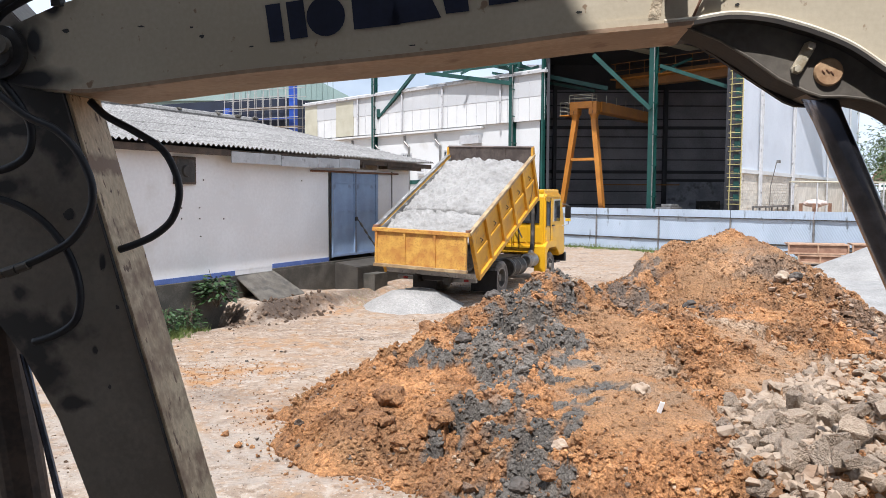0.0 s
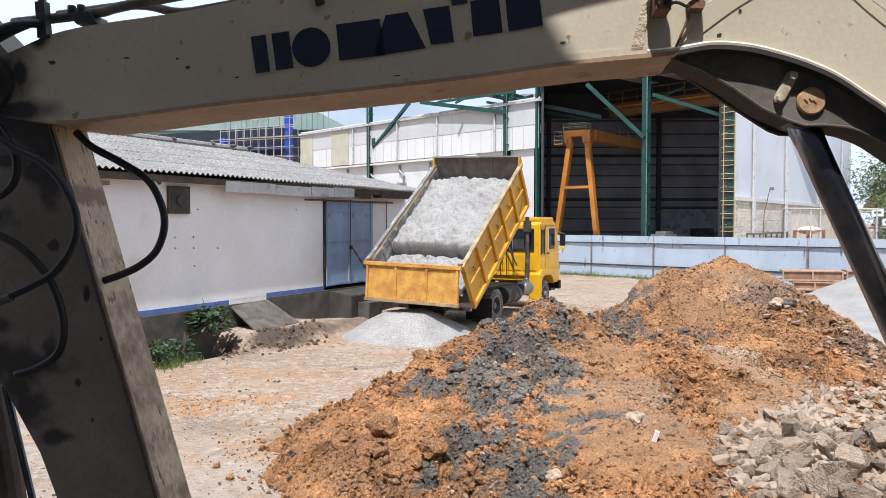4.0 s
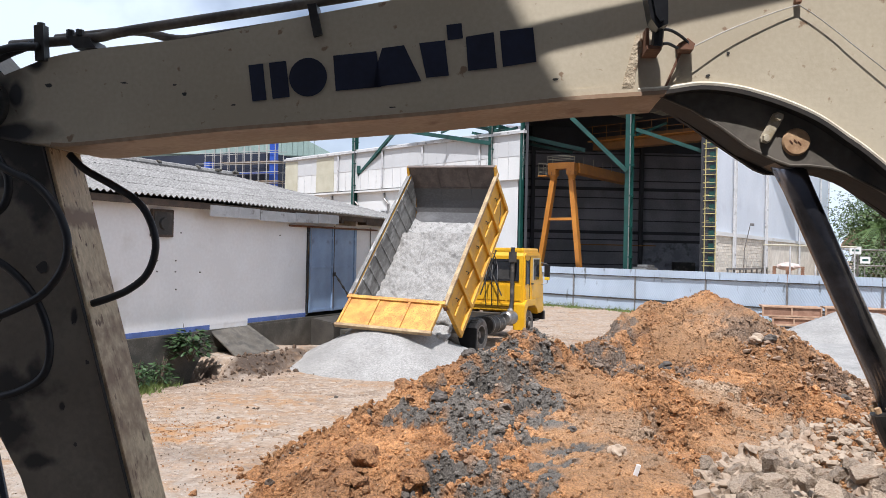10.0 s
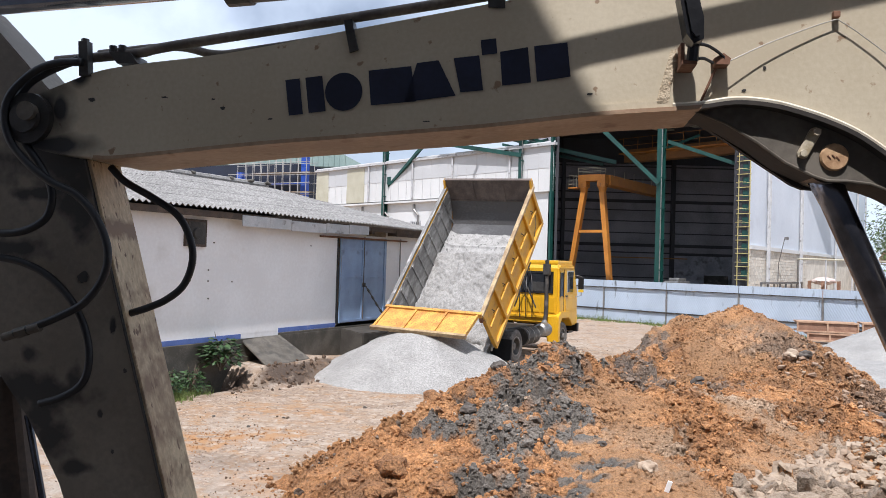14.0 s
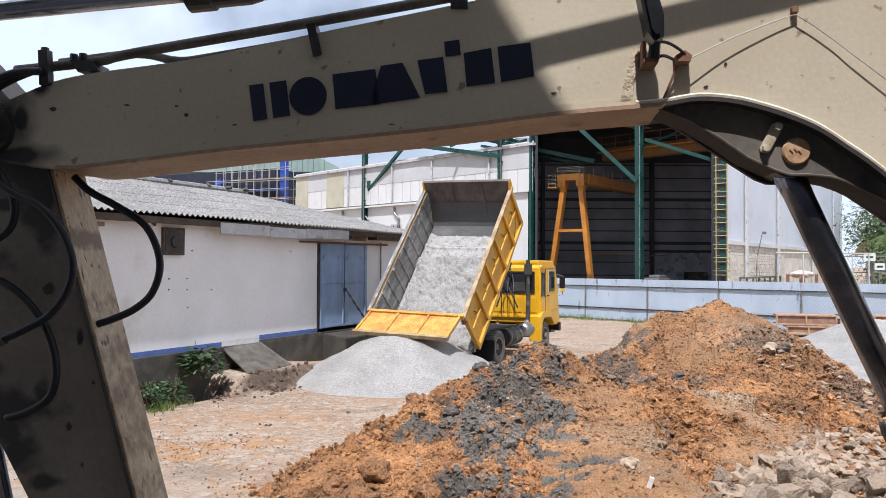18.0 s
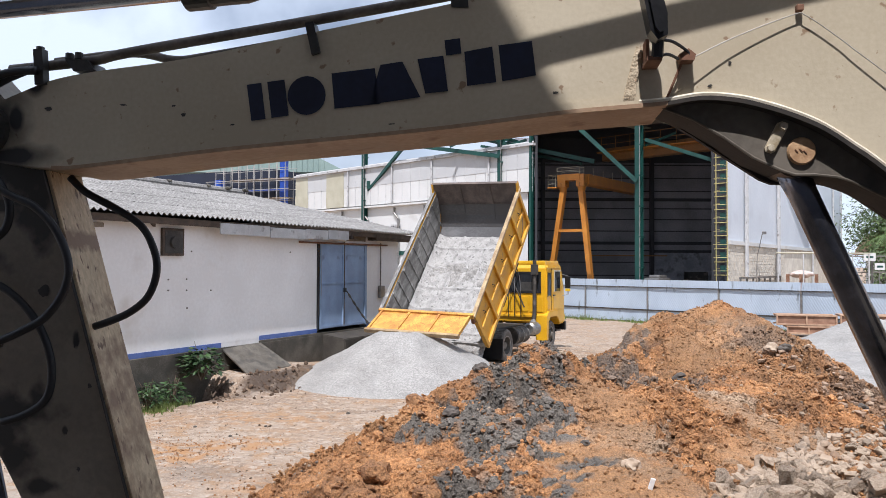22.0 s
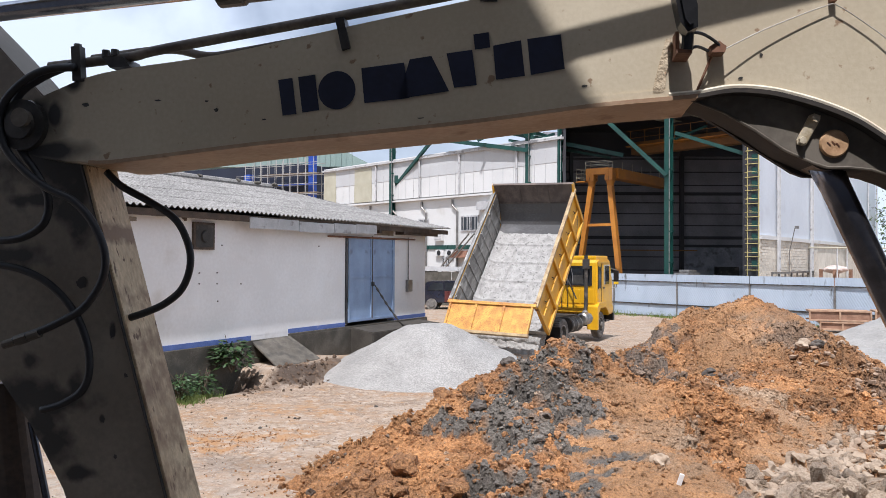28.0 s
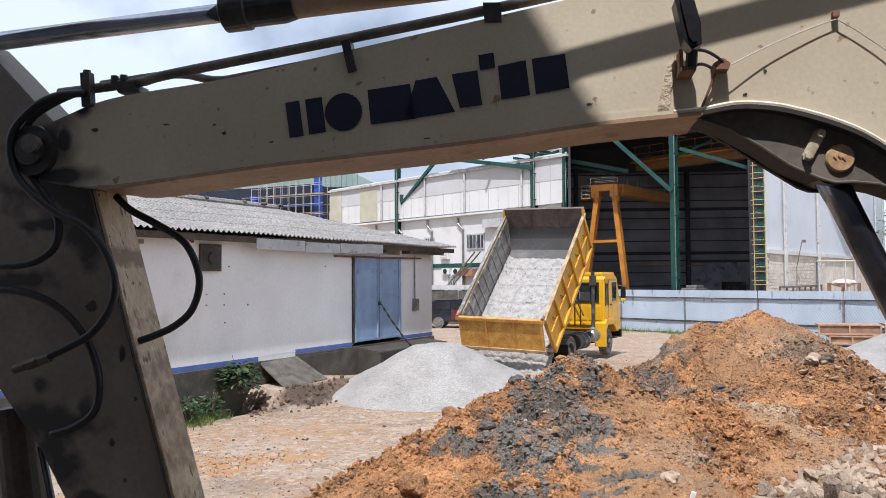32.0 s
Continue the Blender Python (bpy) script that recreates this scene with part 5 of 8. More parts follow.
def build_white_hall():
    f = hall_frame(HALL + FU * 11.6, FU)
    hall = thing("white_factory", "long white clad factory building with windows and pipes", "factory", f)
    long = 25.0
    part("upper_cladding", plan_prism(((0, 0), (long, 0), (long, -12), (9.95, -12)), 7.1, 9.9), M["cladding"], hall, "white upper cladding")
    part("lower_wall", plan_prism(((0.5, -0.2), (long, -0.2), (long, -12), (9.95, -12)), 0, 7.1), M["cladding"], hall, "white lower wall")
    part("gutter", box(-0.2, long, -0.05, 0.2, 9.8, 9.95), M["board"], hall)
    part("roof", plan_prism(((-0.1, 0.0), (long, 0.0), (long, -12.2), (10.0, -12.2)), 10.0, 10.07), M["cladding"], hall)
    part("canopy", box(5.0, long, -0.2, 0.1, 6.9, 7.02), M["cladding"], hall, "projecting white ledge")
    part("upper_band", box(0, long, 0.0, 0.02, 8.5, 9.8), M["greyclad"], hall, "pale grey sheets under the gutter")
    for k in range(28):
        part("panel_seam", box(0.25 + k * 0.88, 0.265 + k * 0.88, 0.0, 0.028, 7.1, 9.8), M["board"], hall)
    for x in (3.4, 8.6, 12.7, 17.8):
        part("downpipe", tube([(x, 0.12, 7.1), (x, 0.12, 9.75)], 0.07, 6), M["board"], hall)
    for x, w in ((18.45, 2.2), (23.25, 1.7)):
        part("cream_panel", box(x, x + w, 0.0, 0.05, 7.1, 9.7), M["cream"], hall)
        part("cream_panel_foot", box(x, x + w, 0.05, 0.08, 7.1, 8.3), M["cream"], hall)
    for x0, x1, z0, z1 in ((7.0, 8.7, 4.6, 5.65), (12.0, 13.1, 4.9, 5.6), (9.75, 10.6, 2.0, 2.9), (12.4, 13.2, 1.9, 2.7), (15.2, 16.8, 5.1, 5.9), (4.6, 5.8, 4.7, 5.6), (20.0, 21.6, 5.1, 5.9)):
        wdw = part("window", box(x0, x1, -0.2, -0.14, z0, z1), M["board"], hall)
        part("pane", box(x0 + 0.1, (x0 + x1) / 2 - 0.04, -0.14, -0.12, z0 + 0.1, z1 - 0.1), M["glass"], wdw)
        part("pane", box((x0 + x1) / 2 + 0.04, x1 - 0.1, -0.14, -0.12, z0 + 0.1, z1 - 0.1), M["glass"], wdw)
        for k in range(4):
            xx = x0 + 0.1 + (x1 - x0 - 0.2) * (k + 0.5) / 4
            part("mullion", box(xx - 0.03, xx + 0.03, -0.12, -0.1, z0, z1), M["board"], wdw)
    part("awning", prism(((5.2, 5.95), (6.9, 5.95), (6.8, 6.5), (5.2, 6.5)), -0.2, 0.2), M["board"], hall)
    for k in range(8):
        part("green_band", box(4.0 + k * 2, 5.94 + k * 2, -0.2, -0.13, 3.42, 3.7), M["green"], hall)
    for x in (9.0, 12.2, 15.6, 18.3):
        part("downpipe", tube([(x + 0.5, -0.1, 6.8), (x + 0.5, -0.1, 6.4), (x, -0.1, 6.0), (x, -0.1, 0.2)], 0.08, 6), M["steel"], hall)
    for x in (10.35, 9.3):
        ac = part("air_conditioner", box(x, x + 0.75, -0.2, 0.0, 2.95, 3.38, bevel=0.03), M["cladding"], hall, "white outdoor air conditioner")
        bm = bmesh.new()
        bmesh.ops.create_cone(bm, cap_ends=True, segments=16, radius1=0.18, radius2=0.17, depth=0.04, matrix=pose(x + 0.37, 0.01, 3.17, 90))
        part("fan", bm, M["black"], ac)
    ac = part("air_conditioner", box(10.4, 11.2, -0.2, 0.05, 4.0, 4.8, bevel=0.03), M["cladding"], hall)
    for k in range(4):
        part("louvre", box(10.45, 11.15, 0.05, 0.07, 4.1 + k * 0.17, 4.16 + k * 0.17), M["board"], ac)
    part("porch_roof", prism(((7.4, 2.85), (9.1, 2.85), (8.3, 3.3), (7.4, 3.3)), -0.2, 0.6), M["redtile"], hall, "small red tiled porch roof")
    part("stair_rail", tube([(10.6, 0.7, 1.5), (7.0, 0.7, 4.4)], 0.05, 6), M["steel"], hall)
    part("stair_rail", tube([(10.1, 0.7, 1.5), (6.5, 0.7, 4.4)], 0.05, 6), M["steel"], hall)


build_white_hall()


def build_back_fence():
    f = hall_frame(Vector((5.0, 44.5, 0)), Vector((-0.95, 0.3, 0)).normalized())
    fence = thing("old_sheet_fence", "grey stained old sheet fence behind the parked car", "fence", f)
    for k in range(14):
        part("sheet", box(k * 0.9, k * 0.9 + 0.87, -0.03 + 0.02 * (k % 2), 0.03 + 0.02 * (k % 2), 0.0, 2.0 + 0.03 * math.sin(k * 5)), M["concrete"], fence)
    part("capping", box(0, 12.6, -0.05, 0.07, 2.03, 2.3), M["board"], fence)


build_back_fence()


def build_far_buildings():
    f = hall_frame(Vector((-14.082, 70.022, 2.597)), Vector((-0.9, 0.43, 0)).normalized())
    b = thing("blue_steel_frame_building", "unfinished building with blue steel columns and dark cladding", "building", f)
    part("dark_wall", box(1.2, 16, -6, -0.3, 0, 11.4), M["navysheet"], b, "dark navy sheeted wall")
    part("column", box(-0.27, 0.27, -0.27, 0.27, 0, 13.4), M["bluesteel"], b, "bright blue steel column")
    part("column", box(7.0, 7.7, -0.3, 0.3, 0, 10.6), M["bluesteel"], b)
    part("column", box(13.0, 13.7, -0.3, 0.3, 0, 10.6), M["bluesteel"], b)
    part("beam", box(0, 16, -0.2, 0.2, 9.4, 9.5), M["bluesteel"], b)
    part("beam", box(0, 16, -0.2, 0.2, 7.4, 7.5), M["bluesteel"], b)
    s = thing("scaffold", "weathered pole scaffold with planks", "scaffold", f)
    for i in range(10):
        x = -1.6 + i * 0.85
        for y in (0.8, 2.0):
            part("upright", tube([(x, y, 0), (x + 0.05 * math.sin(i * 7), y, 11.0 + 1.9 * abs(math.sin(i * 2.3)))], 0.032, 5), M["bamboo"], s)
    for z in (7.2, 8.4, 9.3, 10.2, 11.1, 12.0):
        for y in (0.8, 2.0):
            part("ledger", tube([(-2, y, z + 0.05 * math.sin(z * 3)), (7.2, y, z)], 0.03, 5), M["bamboo"], s)
    for z in (8.5, 10.2):
        part("plank", box(-1.8, 4.5, 0.9, 1.9, z, z + 0.08), M["wood"], s)
    f = hall_frame(Vector((-8.205, 85.025, 2.636)), Vector((-1, 0.05, 0)).normalized())
    r = thing("green_roof_building", "distant hall with a grey-green sheet roof and pale walls", "building", f)
    part("wall", box(-2, 50, -14, 0, 0, 12.8), M["teal"], r)
    bm = bmesh.new()
    prism(((4, 12.8), (50, 12.8), (50, 15.6), (7.5, 15.6), (2.0, 12.8)), -13, 0.4, bm)
    part("roof", bm, M["teal"], r)
    for k in range(20):
        part("roof_rib", box(4.5 + k * 0.6, 4.56 + k * 0.6, 0.4, 0.5, 12.85, 15.5), M["teal"], r)


build_far_buildings()


# ---- the dump truck ----
TRUCK, HEADING = Vector((0.299, 20.635, 0.127)), 62.5      # rear axle on the ground; degrees from +x
BED_W, BED_H, HINGE_X, HINGE_Z, HINGE_BACK, LEAN = 2.52, 1.1, -1.237, 0.806, 0.19, 2.1


def wheel(parent, x, y, twin=False):
    w = new("wheel")
    w.parent = parent
    w.matrix_basis = pose(x, y, 0.43)
    for k, dy in enumerate((0, 0.3 if y < 0 else -0.3) if twin else (0,)):
        bm = bmesh.new()
        prof = ((0.24, -0.11), (0.36, -0.135), (0.415, -0.115), (0.43, -0.08), (0.43, 0.08), (0.415, 0.115), (0.36, 0.135), (0.24, 0.11))
        seg = 32
        rings = [[bm.verts.new((r * math.cos(a), q + dy, r * math.sin(a))) for r, q in prof] for a in (2 * math.pi * i / seg for i in range(seg))]
        for i in range(seg):
            a, b = rings[i], rings[(i + 1) % seg]
            for j in range(len(prof)):
                bm.faces.new((a[j], a[(j + 1) % len(prof)], b[(j + 1) % len(prof)], b[j]))
        for i in range(seg):
            a = 2 * math.pi * i / seg
            m = Matrix.Rotation(-a, 4, "Y") @ Matrix.Translation((0.43, dy, 0))
            box(-0.012, 0.012, -0.1, 0.1, -0.016, 0.016, bm, m=m)
        bmesh.ops.recalc_face_normals(bm, faces=bm.faces[:])
        part("tyre", bm, M["tyre"], w, smooth=False)
    s = -1 if y < 0 else 1
    dish = -0.1 if twin else 0.02
    bm = bmesh.new()
    bmesh.ops.create_cone(bm, cap_ends=True, segments=24, radius1=0.245, radius2=0.2, depth=0.05, matrix=pose(0, 0, dish))
    bmesh.ops.create_cone(bm, cap_ends=True, segments=18, radius1=0.12, radius2=0.09, depth=0.16, matrix=pose(0, 0, dish + 0.06))
    for i in range(8):
        a = i * math.pi / 4
        bmesh.ops.create_cone(bm, cap_ends=True, segments=6, radius1=0.018, radius2=0.018, depth=0.05, matrix=pose(0.16 * math.cos(a), 0.16 * math.sin(a), dish + 0.04))
    part("rim", bm, M["dustrim"], w, m=pose(0, s * 0.03, 0, -90 * s))
    bm = bmesh.new()
    seg = 28
    rings = [[bm.verts.new((r * math.cos(a), r * math.sin(a), z)) for r, z in ((0.262, 0.1), (0.262, -0.1), (0.235, -0.1), (0.235, 0.1))] for a in (2 * math.pi * i / seg for i in range(seg))]
    for i in range(seg):
        p, q = rings[i], rings[(i + 1) % seg]
        for j in range(4):
            bm.faces.new((p[j], q[j], q[(j + 1) % 4], p[(j + 1) % 4]))
    part("rim_ring", bm, M["steel"], w, m=pose(0, s * 0.02, 0, -90 * s))
    return w


def build_truck():
    truck = thing("dump_truck", "yellow dump truck with its bed tipped up to unload gravel", "truck", pose(*TRUCK, 0, 0, HEADING))
    wheels = [wheel(truck, 0.48, y, True) for y in (-0.97, 0.97)] + [wheel(truck, 4.26, y) for y in (-0.87, 0.87)]
    for y in (-0.42, 0.42):
        part("chassis_rail", box(-1.25, 5.2, y - 0.05, y + 0.05, 0.42, 0.66, bevel=0.01), M["chassis"], truck)
    for x in (-1.15, 0.6, 1.9, 3.2):
        part("cross_member", box(x, x + 0.1, -0.4, 0.4, 0.46, 0.62), M["chassis"], truck)
    part("rear_axle", tube([(0.45, -0.9, 0.43), (0.45, -0.25, 0.43), (0.45, -0.2, 0.45), (0.45, 0.2, 0.45), (0.45, 0.25, 0.43), (0.45, 0.9, 0.43)], [0.09, 0.09, 0.2, 0.2, 0.09, 0.09], 12), M["chassis"], truck)
    part("front_axle", tube([(4.23, -0.9, 0.42), (4.23, 0.9, 0.42)], 0.06, 8), M["chassis"], truck)
    for y in (-0.62, 0.62):
        part("leaf_spring", box(-0.15, 1.05, y - 0.04, y + 0.04, 0.5, 0.6), M["chassis"], truck)
    part("rear_bumper", box(-1.1, -1.0, -1.1, 1.1, 0.44, 0.53, bevel=0.01), M["steel"], truck)
    for y in (-0.85, 0.85):
        part("tail_lamp", box(-1.125, -1.1, y - 0.06, y + 0.06, 0.455, 0.515), M["redlamp"], truck)
    # tank, silencer and stack on the yard side
    part("fuel_tank", tube([(1.35, -0.82, 0.6), (2.3, -0.82, 0.6)], 0.24, 18), M["chassis"], truck, "dirty cylindrical tank", smooth=False)
    part("air_cleaner", tube([(2.45, -0.95, 0.72), (2.5, -0.95, 0.72), (2.95, -0.95, 0.72), (3.0, -0.95, 0.72)], [0.14, 0.2, 0.2, 0.16], 18), M["steel"], truck, "dusty steel air cleaner")
    part("exhaust_pipe", tube(curve([(3.35, -0.72, 0.7), (3.5, -0.72, 1.1), (3.52, -0.72, 1.5), (3.52, -0.72, 2.75)], 4), 0.06, 10), M["chassis"], truck, "black vertical exhaust pipe")
    part("heat_shield", box(3.44, 3.6, -0.82, -0.62, 2.3, 2.62, bevel=0.02), M["chassis"], truck, "sooty heat shield")
    for y0, y1 in ((-0.4, 0.25), (0.3, -0.2)):
        part("rack_brace", tube([(3.5, y0, 1.3), (3.48, y1, 2.66)], 0.022, 6), M["chassis"], truck)
    part("gear_box", box(1.1, 2.6, -0.36, 0.36, 0.3, 0.62, bevel=0.04), M["chassis"], truck)
    part("subframe", box(0.2, 3.3, -0.5, 0.5, 0.66, 0.82, bevel=0.02), M["chassis"], truck)
    for k in range(3):
        part("tank_strap", tube([(1.45 + k * 0.38, -0.82, 0.6), (1.48 + k * 0.38, -0.82, 0.6)], 0.25, 18), M["steel"], truck)
    part("cleaner_pipe", tube(curve([(2.95, -0.92, 0.74), (3.2, -0.85, 0.78), (3.34, -0.74, 0.9)], 5), 0.09, 10), M["steel"], truck)
    part("mud_flap", box(-0.12, -0.1, -1.22, -0.5, 0.12, 0.66), M["rubber"], truck)
    part("mud_flap", box(-0.12, -0.1, 0.5, 1.22, 0.12, 0.66), M["rubber"], truck)
    part("battery_box", box(1.0, 1.75, 0.55, 0.95, 0.4, 0.8, bevel=0.02), M["chassis"], truck)
    part("lift_ram", tube([(1.5, 0, 0.6), (1.95, 0, 2.0), (2.05, 0, 2.35)], [0.11, 0.11, 0.07], 12), M["steel"], truck, "hydraulic lifting ram")
    for k in range(3):
        part("hose", tube(curve([(3.45, -0.3 + 0.2 * k, 1.0), (3.3, -0.35 + 0.2 * k, 1.7), (3.55, -0.2 + 0.15 * k, 2.3), (3.5, 0.1 * k, 2.75)]), 0.013, 6), M["rubber"], truck)

    # cab
    cab = part("cab", prism(((3.72, 0.86), (3.72, 2.5), (3.82, 2.64), (4.95, 2.66), (5.12, 2.58), (5.44, 1.78), (5.48, 0.72), (4.86, 0.72), (4.78, 1.0), (4.5, 1.12), (3.98, 1.12), (3.76, 0.95)), -1.03, 1.03, bevel=0.05), M["cab"], truck, "bright yellow cab", smooth=False)
    part("roof_cap", box(3.78, 5.02, -0.98, 0.98, 2.6, 2.74, bevel=0.055), M["cab"], cab, smooth=False)
    part("rear_window", box(3.70, 3.715, -0.8, 0.8, 1.8, 2.34), M["glass"], cab, "dark rear window")
    for y0, y1, z0, z1 in ((-0.86, 0.86, 2.34, 2.4), (-0.86, 0.86, 1.74, 1.8), (-0.86, -0.8, 1.8, 2.34), (0.8, 0.86, 1.8, 2.34)):
        part("window_rubber", box(3.69, 3.716, y0, y1, z0, z1), M["rubber"], cab)
    part("seat_back", box(3.694, 3.704, -0.7, -0.2, 1.8, 2.08, bevel=0.003), M["cabin"], cab)
    part("seat_back", box(3.694, 3.704, 0.15, 0.66, 1.8, 2.1, bevel=0.003), M["cabin"], cab)
    for y0, y1 in ((-0.92, -0.5), (-0.44, 0.0), (0.06, 0.5), (0.56, 0.92)):
        part("pressed_panel", box(3.70, 3.725, y0, y1, 1.16, 1.62, bevel=0.012), M["cab"], cab)
    part("rear_sill", box(3.66, 3.74, -1.03, 1.03, 1.0, 1.07, bevel=0.01), M["cab"], cab)
    part("drip_rail", box(3.72, 5.0, -1.06, -1.02, 2.5, 2.54, bevel=0.008), M["cab"], cab)
    part("drip_rail", box(3.72, 5.0, 1.02, 1.06, 2.5, 2.54, bevel=0.008), M["cab"], cab)
    for s in (-1, 1):
        def slab(x0, x1, d0, d1, z0, z1, bevel=0.0):
            return box(x0, x1, *sorted((s * d0, s * d1)), z0, z1, bevel=bevel)
        part("door", slab(4.2, 5.02, 1.02, 1.05, 1.06, 2.48, 0.01), M["cab"], cab, "yellow cab door")
        part("door_gap", slab(4.165, 4.195, 1.025, 1.034, 1.06, 2.48), M["rubber"], cab)
        part("side_window", slab(4.42, 4.94, 1.045, 1.058, 1.78, 2.4), M["glass"], cab)
        part("window_trim", slab(4.38, 4.98, 1.045, 1.064, 2.4, 2.44, 0.004), M["clip"], cab)
        part("window_trim", slab(4.38, 4.42, 1.045, 1.064, 1.76, 2.4, 0.004), M["clip"], cab)
        part("quarter_window", slab(3.86, 4.1, 1.025, 1.04, 1.66, 2.36), M["glass"], cab)
        part("window_trim", slab(3.83, 3.86, 1.025, 1.05, 1.63, 2.39, 0.004), M["rubber"], cab)
        part("window_trim", slab(4.1, 4.13, 1.025, 1.05, 1.63, 2.39, 0.004), M["rubber"], cab)
        part("pressed_panel", slab(4.28, 4.92, 1.05, 1.062, 1.2, 1.58, 0.008), M["cab"], cab)
        part("pressed_panel", slab(3.82, 4.12, 1.03, 1.045, 1.22, 1.52, 0.008), M["cab"], cab)
        part("door_handle", slab(4.26, 4.42, 1.05, 1.085, 1.64, 1.68, 0.008), M["black"], cab)
        part("mud_guard", prism(((3.64, 0.3), (3.64, 1.04), (3.85, 1.2), (4.62, 1.2), (4.86, 0.95), (4.86, 0.72), (4.72, 0.9), (4.52, 1.0), (3.98, 1.0), (3.82, 0.85), (3.78, 0.3)), s * 0.72, s * 1.08, bevel=0.012), M["cab"], cab)
        part("step", slab(4.7, 5.1, 0.85, 1.02, 0.5, 0.56), M["black"], cab)
        part("mirror_arm", tube([(5.18, s * 1.03, 2.3), (5.3, s * 1.2, 2.26), (5.3, s * 1.2, 1.66), (5.25, s * 1.03, 1.62)], 0.018, 6), M["steel"], cab)
        part("mirror", slab(5.24, 5.3, 1.11, 1.29, 1.86, 2.24, 0.03), M["black"], cab, "black wing mirror")
        part("mirror_foot", slab(5.25, 5.31, 1.12, 1.28, 1.76, 1.85, 0.015), M["yellowtag"], cab)
        part("corner_lamp", slab(5.44, 5.5, 0.88, 1.02, 0.86, 1.0), M["yellowtag"], cab)
    part("windscreen", prism(((5.14, 2.5), (5.16, 2.5), (5.435, 1.82), (5.42, 1.82)), -0.9, 0.9), M["glass"], cab)
    part("front_bumper", box(5.45, 5.6, -1.05, 1.05, 0.5, 0.78, bevel=0.03), M["black"], cab)

    # tipping bed: origin at its hinge, x forward along its floor
    h2 = BED_W / 2
    bed = part("bed", box(0, 3.64, -h2 + 0.02, h2 - 0.02, -0.14, 0.0), M["residue"], truck, "tipping bed with a floor caked in pale gravel dust", m=pose(HINGE_X, 0, HINGE_Z, LEAN, -27))
    for y in (-0.42, 0.42):
        part("bed_runner", box(-0.05, 3.66, y - 0.06, y + 0.06, -0.34, -0.14), M["chassis"], bed)
    for k in range(6):
        part("cross_bearer", box(0.2 + k * 0.66, 0.3 + k * 0.66, -h2 + 0.05, h2 - 0.05, -0.22, -0.14), M["chassis"], bed)
    for s in (-1, 1):
        ya, yb = sorted((s * h2, s * (h2 - 0.03)))
        part("side_panel", prism(((0, -0.1), (4.28, -0.19), (4.35, 0.5), (4.4, BED_H + 0.02), (0, BED_H)), ya, yb), M["yellow"], bed, "faded yellow side panel")
        yi = sorted((s * (h2 - 0.03), s * (h2 - 0.045)))
        part("side_lining", prism(((0.02, 0.0), (3.62, 0.0), (4.12, 0.5), (4.36, BED_H - 0.06), (0.02, BED_H - 0.06)), *yi), M["lining"], bed, "scraped bare steel lining")
        yo = sorted((s * h2, s * (h2 + 0.07)))
        part("top_rail", box(-0.02, 4.4, *sorted((s * (h2 - 0.03), s * (h2 + 0.07))), BED_H - 0.03, BED_H + 0.04, bevel=0.012), M["lining"] if s > 0 else M["paleworn"], bed, "worn pale top rail")
        part("bottom_rail", box(0, 4.26, *yo, -0.16, -0.05, bevel=0.012), M["yellow"], bed)
        for k, x in enumerate((0.0, 0.84, 1.68, 2.52, 3.36, 4.18)):
            part("stake", box(x, x + 0.11, *yo, -0.1, BED_H - 0.02, bevel=0.012), M["yellow"], bed)
            if k < 5:
                part("panel_rib", box(x + 0.16, x + 0.78, *sorted((s * h2, s * (h2 + 0.045))), 0.42, 0.5, bevel=0.01), M["yellow"], bed)
                part("tie_hook", tube([(x + 0.5, s * (h2 + 0.01), 0.72), (x + 0.52, s * (h2 + 0.06), 0.66), (x + 0.5, s * (h2 + 0.01), 0.6)], 0.012, 5), M["chassis"], bed)
        for k in range(10):
            x = 0.25 + k * 0.4
            part("lining_rib", box(x, x + 0.06, *sorted((s * (h2 - 0.045), s * (h2 - 0.065))), 0.06, BED_H - 0.1), M["lining"], bed)
    # front board: two creased plates and a lip
    part("front_board", prism(((3.61, 0.0), (3.88, 0.13), (4.1, 0.4), (4.24, 0.72), (4.29, 0.72), (4.15, 0.37), (3.92, 0.08), (3.66, -0.05)), -h2, h2), M["bedin"], bed, "curved dark steel front board")
    part("front_upper_board", prism(((4.235, 0.72), (4.385, 1.33), (4.43, 1.33), (4.285, 0.72)), -h2, h2), M["lipsteel"], bed, "brown rusted upper plate of the front board")
    for y in (-0.45, 0.45):
        part("front_rib", prism(((4.215, 0.73), (4.365, 1.33), (4.395, 1.33), (4.245, 0.72)), y - 0.03, y + 0.03), M["lipsteel"], bed)
        part("front_rib", prism(((4.0, 0.3), (4.1, 0.42), (4.22, 0.71), (4.25, 0.71), (4.13, 0.4), (4.03, 0.27)), y - 0.025, y + 0.025), M["bedin"], bed)
    part("front_crease", box(4.215, 4.25, -h2 + 0.03, h2 - 0.03, 0.71, 0.74), M["lipsteel"], bed)
    part("front_lip", box(4.37, 4.45, -h2 - 0.03, h2 + 0.03, 1.31, 1.35, bevel=0.012), M["lipsteel"], bed, "dark brown upper lip")
    part("front_side_lip", prism(((4.16, 1.0), (4.36, 1.34), (4.46, 1.34), (4.42, 1.0)), -h2 - 0.04, -h2 + 0.01), M["yellow"], bed)
    part("front_side_lip", prism(((4.16, 1.0), (4.36, 1.34), (4.46, 1.34), (4.42, 1.0)), h2 - 0.01, h2 + 0.04), M["yellow"], bed)
    # caked crust on the floor
    rng = random.Random(21)
    bm = bmesh.new()
    nx, ny = 130, 76

